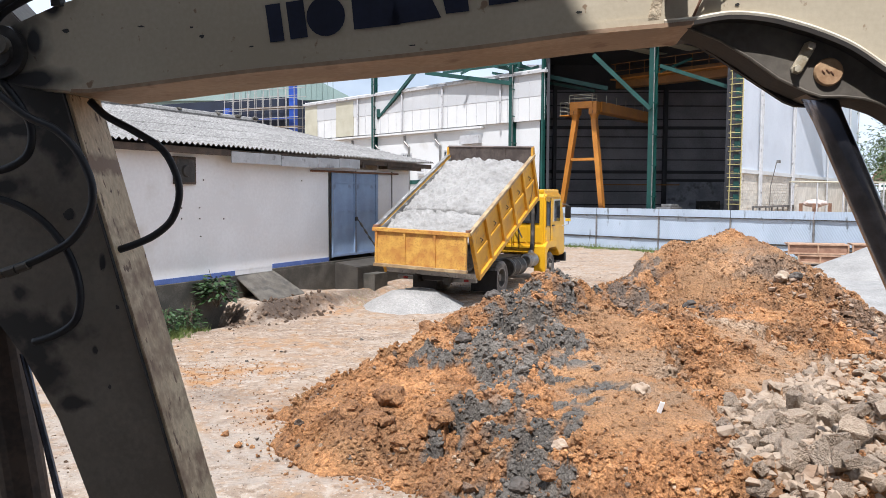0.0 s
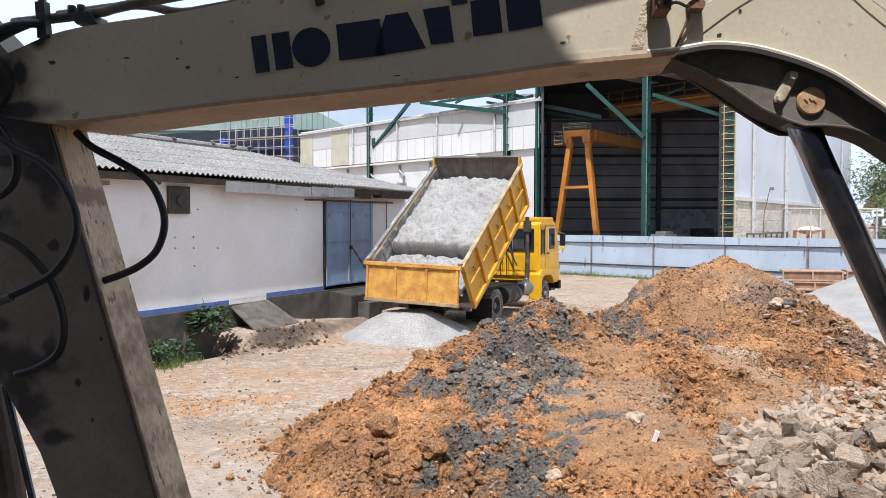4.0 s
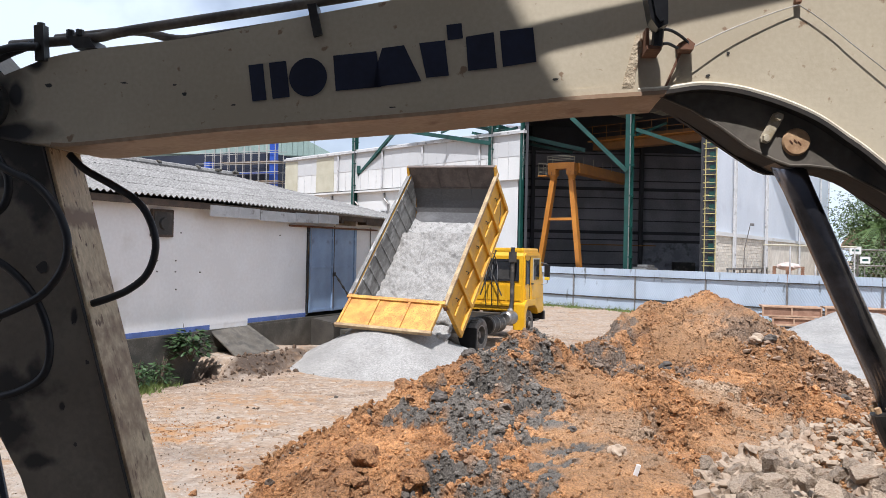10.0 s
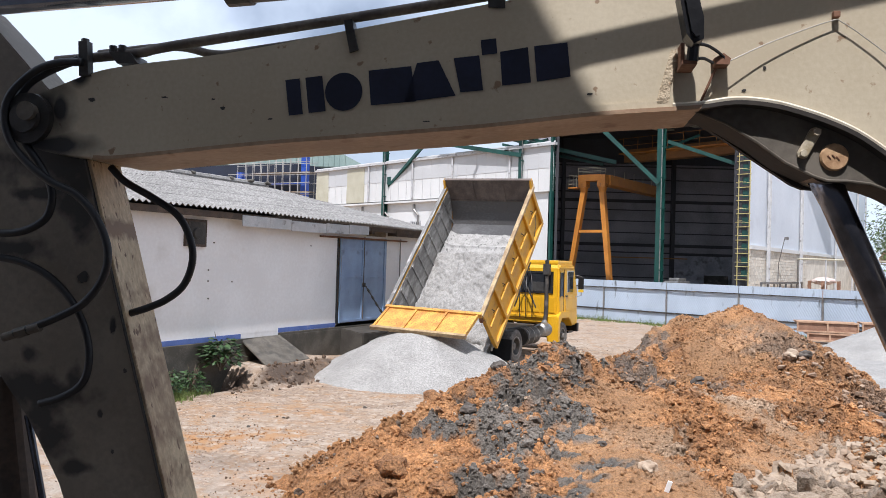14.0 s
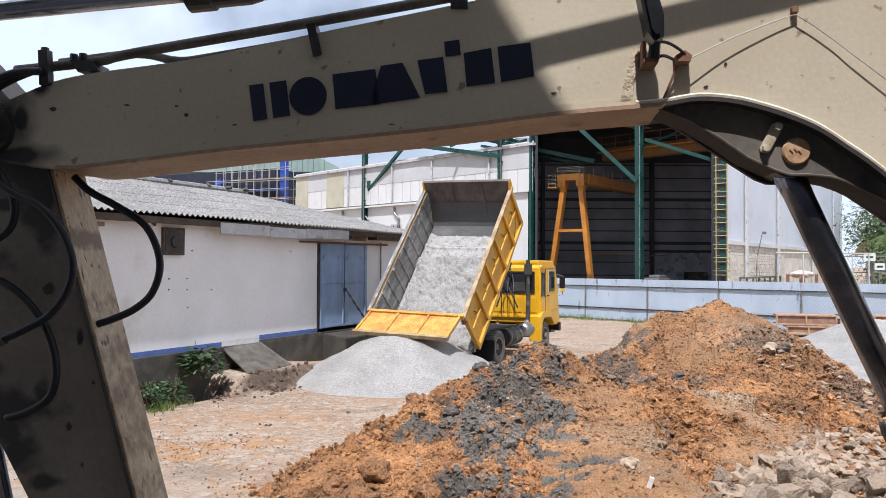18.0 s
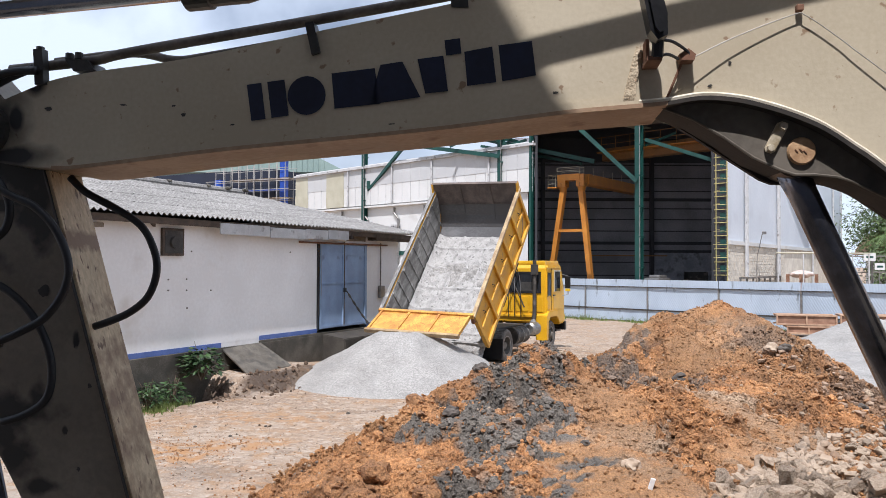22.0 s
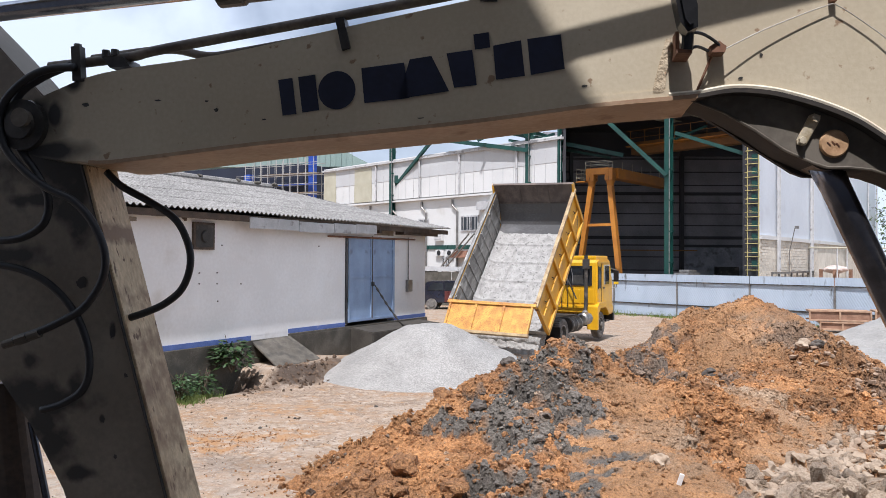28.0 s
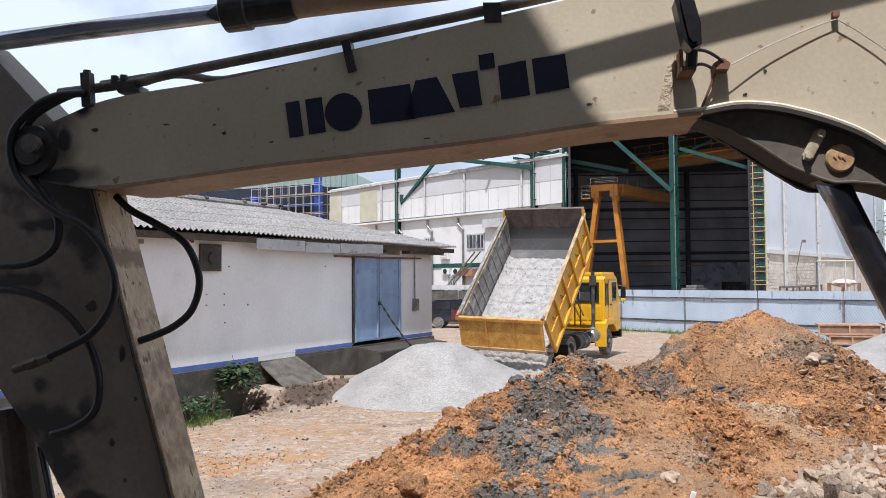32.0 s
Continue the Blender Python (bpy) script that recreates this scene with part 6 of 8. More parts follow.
    def crust(i, j):
        x, y = 0.03 + 3.58 * i / nx, (-h2 + 0.08) + (2 * h2 - 0.16) * j / ny
        q = Vector((x, y, 2))
        seam = max(0, 1 - abs((x + 0.1) % 0.72 - 0.36) / 0.05, 1 - abs(abs(y) - 0.42) / 0.06)
        patch = smooth01(-0.05, 0.12, noise.fractal(q * 5.5, 1.0, 2.0, 3))
        z = 0.004 + 0.045 * seam + 0.013 * patch * (0.5 + 0.5 * noise.noise(q * 1.2)) + 0.006 * noise.noise(q * 22)
        return x, y, z + 0.14 * max(0, 1 - min(j, ny - j) / 7.0) ** 2
    grid = [[bm.verts.new(crust(i, j)) for j in range(ny + 1)] for i in range(nx + 1)]
    for i in range(nx):
        for j in range(ny):
            bm.faces.new((grid[i][j], grid[i + 1][j], grid[i + 1][j + 1], grid[i][j + 1]))
    part("floor_crust", bm, M["residue"], bed, "thin crust of pale gravel dust", smooth=True)
    # load: two sheets of heaped gravel; the tail breaks off and runs out before the rest
    def gravel_sheet(name, x0, x1, label):
        bm = bmesh.new()
        nx, ny = round((x1 - x0) * 34), 84
        rows = []
        for i in range(nx + 1):
            row = []
            for j in range(ny + 1):
                y = (-h2 + 0.05) + (2 * h2 - 0.1) * j / ny
                break_line = 1.15 + 0.1 * noise.noise(Vector((y * 1.3, 7, 0))) + 0.04 * noise.noise(Vector((y * 6, 3, 0)))
                a, b = (x0, break_line) if x0 < 0.5 else (break_line, x1)
                x = a + (b - a) * i / nx
                q = Vector((x, y, 0))
                edge = min(1, min(j, ny - j) / 9)
                z = 0.97 + 0.07 * edge + 0.1 * smooth01(2.6, 4.2, x) + 0.05 * noise.fractal(q * 1.6, 1.0, 2.0, 4) + 0.12 * (noise.turbulence(q * 2.4, 4, True) - 0.5) + 0.035 * noise.noise(q * 13) + 0.02 * noise.noise(q * 27)
                z -= 0.05 * smooth01(0.7, 0.2, x + 0.12 * noise.noise(q * 4)) + 0.07 * smooth01(0.14, 0.0, x + 0.06 * noise.noise(q * 9))
                if x0 > 0.5:
                    z -= 0.75 * (1 - i / 5) ** 2 if i < 5 else 0
                    z -= 0.03 * max(0, i - nx + 7)
                row.append(bm.verts.new((x, y, z)))
            rows.append(row)
        for i in range(nx):
            for j in range(ny):
                bm.faces.new((rows[i][j], rows[i + 1][j], rows[i + 1][j + 1], rows[i][j + 1]))
        return part(name, bm, M["gravel"], bed, label, smooth=True)
    load = gravel_sheet("gravel_load", 1.15, 4.2, "load of pale grey crushed gravel")
    tail_load = gravel_sheet("tail_load", 0.0, 1.15, "broken-off tail of the gravel load")
    # tailgate hung from the top
    gate = part("tailgate", box(-0.05, 0.0, -h2 + 0.03, h2 - 0.03, -0.82, 0.0), M["gate"], bed, "rusty yellow top-hung tailgate", m=pose(-0.02, 0, BED_H - 0.02))
    for y in (-h2 + 0.03, -0.44, 0.38, h2 - 0.09):
        part("gate_stile", box(-0.085, -0.05, y, y + 0.06, -0.82, 0.02, bevel=0.008), M["gate"], gate)
    part("gate_top_rail", box(-0.1, 0.02, -h2 - 0.04, h2 + 0.04, -0.03, 0.06, bevel=0.012), M["gate"], gate)
    part("gate_foot_rail", box(-0.1, 0.0, -h2 + 0.0, h2 - 0.0, -0.89, -0.81, bevel=0.012), M["paleworn"], gate)
    for y in (-h2 - 0.03, h2 - 0.05):
        part("gate_hinge", box(-0.08, 0.16, y, y + 0.08, -0.02, 0.12, bevel=0.02), M["rust"], gate)
    for o in bed.children:
        o.location.x -= HINGE_BACK
    bed.data.transform(Matrix.Translation((-HINGE_BACK, 0, 0)))
    return truck, wheels, bed, load, tail_load, gate


truck, wheels, bed, load, tail_load, gate = build_truck()


# ---- gravel tipped on the ground ----
def gravel_heap(name, label, cx, cy, r, h, seed, flat=0.0, stretch=1.0):
    bm = bmesh.new()
    n = 64
    seg = 110
    rings = []
    for i in range(n + 1):
        d = r * 1.5 * i / n
        ring = []
        for k in range(seg):
            a = 2 * math.pi * k / seg
            x, y = d * math.cos(a) * stretch, d * math.sin(a)
            q = Vector((x, y, seed))
            rr = d * (1 + 0.1 * noise.noise(Vector((math.cos(a), math.sin(a), seed)) * 1.2))
            z = h - (h / r) * max(0, math.sqrt(rr * rr + 0.03) - 0.17 - flat) / (1 - flat / r)
            z += 0.05 * noise.fractal(q * 1.1, 1, 2, 4) + 0.012 * noise.noise(q * 9)
            ring.append(bm.verts.new((x, y, z)))
        rings.append(ring)
    for i in range(n):
        for k in range(seg):
            bm.faces.new((rings[i][k], rings[i][(k + 1) % seg], rings[i + 1][(k + 1) % seg], rings[i + 1][k]))
    bmesh.ops.recalc_face_normals(bm, faces=bm.faces[:])
    ob = part(name, bm, M["gravel"], None, smooth=True)
    ob.matrix_basis = pose(cx, cy, 0)
    return tagged(ob, label, "gravel heap", kind="stuff")


pile = gravel_heap("gravel_heap", "growing heap of pale grey crushed gravel behind the truck", -0.9, 18.75, 2.6, 1.12, 3, 0.4)
gravel_heap("gravel_heap", "old heap of grey gravel beside the fence", 14.6, 26.4, 2.5, 0.95, 8, 0.5)
gravel_heap("gravel_spread", "thin spread of pale gravel over the yard", 12.0, 21.5, 4.2, 0.15, 12, 1.5)


# ---- the excavator's boom and arm, close before the camera ----
BOOM = Matrix(((0.9934, 0.1142, 0, 0), (-0.1142, 0.9934, 0, 2.30), (0, 0, 1, 2.7), (0, 0, 0, 1)))    # x along the boom, y away from the camera
THICK = 0.27


def build_excavator():
    ex = thing("excavator", "old cream excavator boom and arm with hydraulic hoses", "excavator", BOOM)
    outline = [(-1.344, 0.525), (-1.218, 0.570), (-1.074, 0.595), (-0.775, 0.628), (-0.405, 0.693), (0.022, 0.767), (0.6, 0.87), (1.0, 0.94), (1.4, 0.95), (1.8, 0.85),
               (2.3, 0.55), (2.9, 0.05), (3.2, -0.4), (2.9, -0.75), (2.4, -0.62), (1.9, -0.3), (1.5, 0.03), (1.227, 0.271), (1.137, 0.34), (1.062, 0.392), (0.986, 0.428),
               (0.909, 0.455), (0.831, 0.475), (0.737, 0.483), (0.643, 0.47), (0.563, 0.462), (0.354, 0.447), (0.024, 0.41), (-0.315, 0.381), (-0.664, 0.353),
               (-1.097, 0.308), (-1.25, 0.30), (-1.42, 0.33), (-1.5, 0.41), (-1.46, 0.48)]
    top_line = [(q.x, q.z) for q in curve([(x, 0, z) for x, z in outline[:13]], 4)]
    low_line = [(q.x, q.z) for q in curve([(x, 0, z) for x, z in outline[13:]], 4)]
    boom = part("boom", prism(top_line + low_line, 0, THICK, bevel=0.004), [M["boom"]], ex, "cream painted steel boom with scratches and a dark blue mark")
    # bottom flange plate with its pale edge, following the belly
    belly = [(-1.2, 0.305), (-1.097, 0.308), (-0.664, 0.353), (-0.315, 0.381), (0.024, 0.41), (0.354, 0.447), (0.563, 0.462), (0.643, 0.468), (0.737, 0.481), (0.831, 0.473),
             (0.909, 0.453), (0.986, 0.426), (1.062, 0.39), (1.137, 0.338), (1.227, 0.269), (1.5, 0.028), (1.9, -0.3), (2.4, -0.62)]
    fine_belly = [(q.x, q.z) for q in curve([(x, 0, z) for x, z in belly], 4)]
    # from the bend on, the plates are coloured dark for shade and grease
    for span, material, text in ((fine_belly[:29], "boom_under", "dusty ochre underside plate"), (fine_belly[28:65], "shadesteel", "greasy underside at the bend, coloured dark for its shade"), (fine_belly[64:], "shadesteel", "")):
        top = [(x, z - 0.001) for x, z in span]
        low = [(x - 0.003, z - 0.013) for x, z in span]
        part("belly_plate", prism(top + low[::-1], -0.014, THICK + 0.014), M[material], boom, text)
    lip = fine_belly[2:26]
    part("flange_lip", prism([(x, z + 0.02) for x, z in lip] + [(x, z - 0.001) for x, z in lip[::-1]], -0.006, 0.0, bevel=0.001), M["boom"], boom, "lip of the bottom flange")
    part("weld_seam", tube([(x, -0.006, z + 0.004) for x, z in fine_belly[24:]], 0.0075, 6), M["weld"], boom, "pale weld along the belly plate")
    part("weld_patch", prism(((0.556, 0.627), (0.573, 0.615), (0.57, 0.567), (0.557, 0.526), (0.553, 0.47), (0.516, 0.467), (0.524, 0.502), (0.542, 0.575)), -0.006, 0.0, bevel=0.002), M["patch"], boom, "rough sandy weld patch")
    # the maker's mark as plain dark blocks
    marks = (
        ((-0.586, 0.542), (-0.541, 0.547), (-0.527, 0.438), (-0.571, 0.433)),
        ((-0.523, 0.549), (-0.47, 0.555), (-0.456, 0.447), (-0.509, 0.441)),
        [(-0.402 + 0.058 * math.cos(k * 0.2618), 0.506 + 0.058 * math.sin(k * 0.2618)) for k in range(24)],
        ((-0.327, 0.57), (-0.197, 0.583), (-0.18, 0.477), (-0.317, 0.465)),
        ((-0.18, 0.592), (-0.115, 0.6), (-0.061, 0.494), (-0.214, 0.475)),
        ((-0.07, 0.606), (0.006, 0.614), (0.02, 0.51), (-0.047, 0.504)),
        ((0.009, 0.659), (0.054, 0.664), (0.059, 0.619), (0.014, 0.614)),
        ((0.067, 0.624), (0.148, 0.637), (0.16, 0.533), (0.076, 0.524)),
        ((0.166, 0.64), (0.262, 0.65), (0.274, 0.55), (0.177, 0.535)),
    )
    for shape in marks:
        bm = bmesh.new()
        vs = [bm.verts.new((x, -0.003, z)) for x, z in shape]
        bm.faces.new(vs)
        part("painted_block", bm, M["navy"], boom, "plain dark blue painted block")
    # pin bracket under the bend, pin end, keeper plate
    under_belly = [(1.5, 0.04), (1.3, 0.21), (1.2, 0.285), (1.12, 0.345), (1.06, 0.388), (0.98, 0.424), (0.9, 0.45), (0.8, 0.469), (0.72, 0.476)]
    rim = [(0.63, 0.458), (0.721, 0.42), (0.805, 0.368), (0.883, 0.311), (0.959, 0.274), (0.997, 0.261), (1.05, 0.261), (1.11, 0.254), (1.151, 0.24), (1.25, 0.19), (1.4, 0.09), (1.5, 0.0)]
    foot = [(0.63, 0.466), (0.662, 0.455), (0.747, 0.402), (0.832, 0.343), (0.915, 0.287), (0.948, 0.265), (0.981, 0.252), (1.022, 0.25), (1.098, 0.256), (1.143, 0.246), (1.191, 0.228), (1.22, 0.212), (1.35, 0.12), (1.5, -0.01)]
    part("pin_bracket", prism(rim + under_belly, 0.03, 0.05, bevel=0.002), M["shadeplate"], boom, "dusty pin bracket coloured dark for its shade")
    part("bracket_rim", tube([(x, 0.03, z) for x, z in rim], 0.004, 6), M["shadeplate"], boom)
    part("pin_bracket", prism(foot + under_belly, 0.19, 0.22, bevel=0.003), M["shadesteel"], boom)
    part("bracket_floor", prism(rim + [(x, z + 0.006) for x, z in rim[::-1]], 0.05, 0.19), M["shadesteel"], boom)
    bm = bmesh.new()
    bmesh.ops.create_cone(bm, cap_ends=True, segments=28, radius1=0.068, radius2=0.068, depth=0.14, matrix=pose(1.008, 0.13, 0.325, 90))
    part("rod_eye", bm, M["grease"], boom)
    bm = bmesh.new()
    bmesh.ops.create_cone(bm, cap_ends=True, segments=28, radius1=0.039, radius2=0.039, depth=0.22, matrix=pose(1.012, 0.135, 0.327, 90))
    bmesh.ops.create_cone(bm, cap_ends=True, segments=28, radius1=0.039, radius2=0.035, depth=0.006, matrix=pose(1.012, 0.022, 0.327, 90))
    pin = part("pin", bm, M["pin"], boom, "rusty round pin end")
    for k, (x, z) in enumerate(((-0.016, 0.0), (-0.004, 0.002), (0.007, -0.003))):
        part("punch_mark", tube([(1.012 + x - 0.004, 0.018, 0.327 + z + 0.004), (1.012 + x + 0.004, 0.018, 0.327 + z - 0.005)], 0.002, 5), M["rust"], pin, "dark punched mark")
    bm = prism(((0.914, 0.326), (0.912, 0.338), (0.946, 0.406), (0.958, 0.411), (0.975, 0.405), (0.974, 0.393), (0.938, 0.325), (0.93, 0.321)), 0.018, 0.03, bevel=0.002)
    part("keeper_plate", bm, M["keeper"], boom, "brassy steel keeper plate")
    for p in ((0.96, 0.012, 0.395), (0.926, 0.012, 0.335)):
        bm = bmesh.new()
        bmesh.ops.create_cone(bm, cap_ends=True, segments=6, radius1=0.0115, radius2=0.0105, depth=0.014, matrix=Matrix.Translation(p) @ pose(0, 0, 0, 90))
        part("keeper_bolt", bm, M["keeper"], boom)
    # lifting cylinder: rod, gland, barrel
    a, b = Vector((1.0, 0.13, 0.325)), Vector((1.38, 0.13, -0.52))
    d = (b - a).normalized()
    part("lift_rod", tube([a, a + d * 0.12, a + d * 0.93], [0.05, 0.041, 0.041], 22), M["rod"], ex, "dark oily piston rod", smooth=True)
    part("gland", tube([a + d * 0.83, a + d * 0.86, a + d * 0.93], [0.07, 0.075, 0.075], 22), M["grease"], ex)
    for k in range(10):
        q = a + d * 0.825
        s1 = Vector((0, 1, 0))
        s2 = d.cross(s1)
        c = q + (s1 * math.cos(k * 0.628) + s2 * math.sin(k * 0.628)) * 0.058
        part("gland_bolt", tube([c, c - d * 0.016], 0.009, 6), M["pin"], ex)
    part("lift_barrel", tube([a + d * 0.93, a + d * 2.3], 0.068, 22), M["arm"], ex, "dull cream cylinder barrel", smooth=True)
    # arm
    arm_out = [(-1.285, 0.36), (-1.266, 0.30), (-0.967, -0.74), (-0.634, -1.9), (-0.88, -1.95), (-1.335, -0.755), (-1.454, -0.549), (-1.9, 0.02), (-2.0, 0.6), (-1.72, 0.83), (-1.6, 0.715), (-1.42, 0.53)]
    arm = part("arm", prism(arm_out, 0.075, 0.25, bevel=0.004), M["arm"], ex, "grimy cream digging arm, its shade put into the paint")
    # the arm's lit right face: a thin plate in the lighter paint
    strip = [(-1.274, 0.30), (-0.975, -0.74), (-0.642, -1.9), (-0.63, -1.9), (-0.963, -0.74), (-1.262, 0.30)]
    part("arm_edge_plate", prism(strip, 0.068, 0.254, bevel=0.002), M["arm_lit_worn"], arm, "scraped cream edge plate, painted lighter as lit, streaked with rust")
    # dark tube that draws the shadow gap along the plate
    part("edge_seam", tube([(-1.276, 0.066, 0.30), (-0.977, 0.066, -0.74), (-0.644, 0.066, -1.9)], 0.005, 6), M["grease"], arm, "dark line for the shaded gap beside the edge plate")
    for x, z, r in ((-1.43, 0.42, 0.085), (-1.43, 0.42, 0.05)):
        bm = bmesh.new()
        bmesh.ops.create_cone(bm, cap_ends=True, segments=24, radius1=r, radius2=r * 0.95, depth=0.04 + (0.03 if r < 0.06 else 0), matrix=pose(x, 0.0, z, 90))
        part("pivot_boss", bm, M["grease"], arm)
    bm = bmesh.new()
    bmesh.ops.create_cone(bm, cap_ends=True, segments=24, radius1=0.026, radius2=0.03, depth=0.03, matrix=pose(-1.41, -0.04, 0.437, 90))
    part("pivot_pin", bm, M["shadeplate"], arm, "dusty pivot pin end")
    # smears of old grease and bare patches
    def smear(parent, place, rx, rz, seed, material, y):
        bm = bmesh.new()
        vs = []
        for k in range(26):
            a = 2 * math.pi * k / 26
            q = 1 + 0.55 * noise.noise(Vector((math.cos(a) * 1.4, math.sin(a) * 1.4, seed))) + 0.3 * noise.noise(Vector((math.cos(a) * 5, math.sin(a) * 5, seed + 3)))
            vs.append(bm.verts.new((place[0] + rx * q * math.cos(a), y, place[2] + rz * q * math.sin(a))))
        bm.faces.new(vs)
        part("grease_smear", bm, M[material], parent)
    for k, (place, rx_, rz_) in enumerate((((-1.272, 0.073, -0.083), 0.02, 0.016), ((-1.164, 0.073, -0.239), 0.009, 0.022), ((-1.116, 0.073, -0.378), 0.006, 0.008), ((-1.194, 0.073, -0.523), 0.006, 0.009), ((-1.15, 0.073, -0.64), 0.005, 0.006))):
        smear(arm, place, rx_, rz_, k * 3.7, "grease", 0.072)
    for k, (place, rx_, rz_) in enumerate((((-1.219, -0.002, 0.482), 0.012, 0.006), ((-0.783, -0.002, 0.456), 0.007, 0.005), ((-0.816, -0.002, 0.483), 0.006, 0.003), ((-0.144, -0.002, 0.416), 0.012, 0.003),
                                         ((-0.631, -0.002, 0.423), 0.008, 0.003), ((0.329, -0.002, 0.5), 0.01, 0.004), ((0.758, -0.002, 0.509), 0.006, 0.004), ((0.812, -0.002, 0.572), 0.004, 0.006), ((-0.977, -0.002, 0.489), 0.01, 0.003))):
        smear(boom, place, rx_, rz_, 50 + k * 3.1, "grease", -0.0022)
    # bucket link cylinder beside the arm
    part("link_rod", tube([(-1.672, 0.24, -0.442), (-1.606, 0.24, -0.898), (-1.521, 0.24, -1.516)], [0.075, 0.08, 0.08], 18), M["linkrod"], arm, "dark brown bucket link rod")
    part("link_bar", tube([(-1.541, 0.2, -0.567), (-1.467, 0.2, -0.876), (-1.327, 0.2, -1.475)], 0.012, 10), M["rod"], arm)
    # hoses
    feed_line = (((-1.239, -0.03, 0.594), (-1.325, -0.03, 0.591), (-1.402, -0.03, 0.563), (-1.477, -0.03, 0.496), (-1.497, -0.03, 0.425), (-1.474, -0.03, 0.344), (-1.409, -0.03, 0.273), (-1.329, -0.03, 0.217), (-1.242, -0.03, 0.178), (-1.173, -0.03, 0.108), (-1.131, -0.03, 0.013), (-1.141, -0.03, -0.075), (-1.2, -0.03, -0.156), (-1.274, -0.03, -0.199), (-1.349, -0.03, -0.232), (-1.435, -0.03, -0.262)), 0.0125)
    return_line = (((-1.269, 0.0, 0.611), (-1.365, 0.0, 0.575), (-1.441, 0.0, 0.53), (-1.478, 0.0, 0.467), (-1.482, 0.0, 0.412), (-1.443, 0.0, 0.34), (-1.381, 0.0, 0.259), (-1.345, 0.0, 0.187), (-1.355, 0.0, 0.115), (-1.403, 0.0, 0.075), (-1.47, 0.0, 0.055), (-1.579, 0.0, 0.052)), 0.0125)
    drain_line = (((-1.612, 0.02, -0.026), (-1.532, 0.02, -0.026), (-1.451, 0.02, -0.04), (-1.371, 0.02, -0.074), (-1.3, 0.02, -0.131), (-1.245, 0.02, -0.205), (-1.214, 0.02, -0.293), (-1.213, 0.02, -0.374), (-1.24, 0.02, -0.428), (-1.306, 0.02, -0.468), (-1.374, 0.02, -0.489)), 0.0125)
    bucket_line = (((-1.208, 0.1, 0.281), (-1.154, 0.1, 0.233), (-1.058, 0.1, 0.183), (-0.968, 0.1, 0.126), (-0.923, 0.1, 0.048), (-0.914, 0.1, -0.024), (-0.941, 0.1, -0.098), (-0.997, 0.1, -0.146), (-1.06, 0.1, -0.175), (-1.122, 0.1, -0.196)), 0.012)
    for pts, r in (feed_line, return_line, bucket_line, drain_line):
        part("hose", tube(curve(pts, 7), r, 12), M["rubber"], ex, "black rubber hydraulic hose", smooth=True)
    for k in range(3):
        a, b = Vector((-1.47, -0.03, -0.277)), Vector((-1.345, -0.03, -0.236))
        part("hose_fitting", tube([a.lerp(b, k * 0.34), a.lerp(b, k * 0.34 + 0.3)], (0.014, 0.017, 0.0155)[k], 6 if k == 1 else 12), M["shadeplate"], ex, "dusty steel hose fitting")
    # pipes over the boom with their stands
    part("top_pipe", tube(curve([(-1.367, 0.03, 0.614), (-1.247, 0.03, 0.623), (-1.08, 0.03, 0.638), (-0.964, 0.03, 0.66), (-0.389, 0.03, 0.741), (0.097, 0.03, 0.813), (0.744, 0.03, 0.921)], 6), 0.0155, 12), M["pipe"], boom, "dusty steel pipe along the boom", smooth=True)
    part("top_pipe", tube(curve([(-1.262, 0.1, 0.654), (-1.001, 0.1, 0.676), (-0.854, 0.08, 0.645), (-0.747, 0.1, 0.66), (-0.414, 0.12, 0.715)], 6), 0.0135, 12), M["pipe"], boom, smooth=True)
    for t_pts in (((-1.24, -0.004, 0.555), (-1.247, -0.004, 0.664)),):
        part("pipe_stand", hbar(*t_pts, 0.03, 0.03), M["grease"], boom)
    part("pipe_stand", prism(((-1.169, 0.634), (-1.097, 0.631), (-1.072, 0.599), (-1.14, 0.597)), 0.0, 0.1), M["grease"], boom)
    for q in ((-1.166, 0.02, 0.648), (-1.135, 0.02, 0.649), (-1.25, 0, 0.665)):
        bm = bmesh.new()
        bmesh.ops.create_cone(bm, cap_ends=True, segments=6, radius1=0.012, radius2=0.012, depth=0.02, matrix=Matrix.Translation(q))
        part("stand_bolt", bm, M["grease"], boom)
    part("pipe_clip", prism(((-0.407, 0.721), (-0.381, 0.724), (-0.36, 0.632), (-0.385, 0.624)), -0.012, 0.04), M["grease"], boom)
    part("pipe_clip", prism(((0.024, 0.815), (0.075, 0.812), (0.079, 0.753), (0.029, 0.756)), -0.004, 0.04), M["grease"], boom)
    # arm cylinder above the boom
    a, b = Vector((-1.928, 0.13, 0.815)), Vector((-0.839, 0.13, 0.882))
    d = (b - a).normalized()
    part("arm_rod", tube([a - d * 0.6, b], 0.031, 22), M["chrome"], ex, "blue-grey chromed piston rod", smooth=True)
    part("arm_gland", tube([b - d * 0.01, b, b + d * 0.08, b + d * 0.085, b + d * 0.2, b + d * 0.24], [0.05, 0.066, 0.066, 0.058, 0.058, 0.05], 22), M["grease"], ex)
    part("arm_barrel", tube([b + d * 0.2, b + d * 1.7], 0.048, 22), M["boom_under"], ex, "dusty cylinder barrel above the boom", smooth=True)
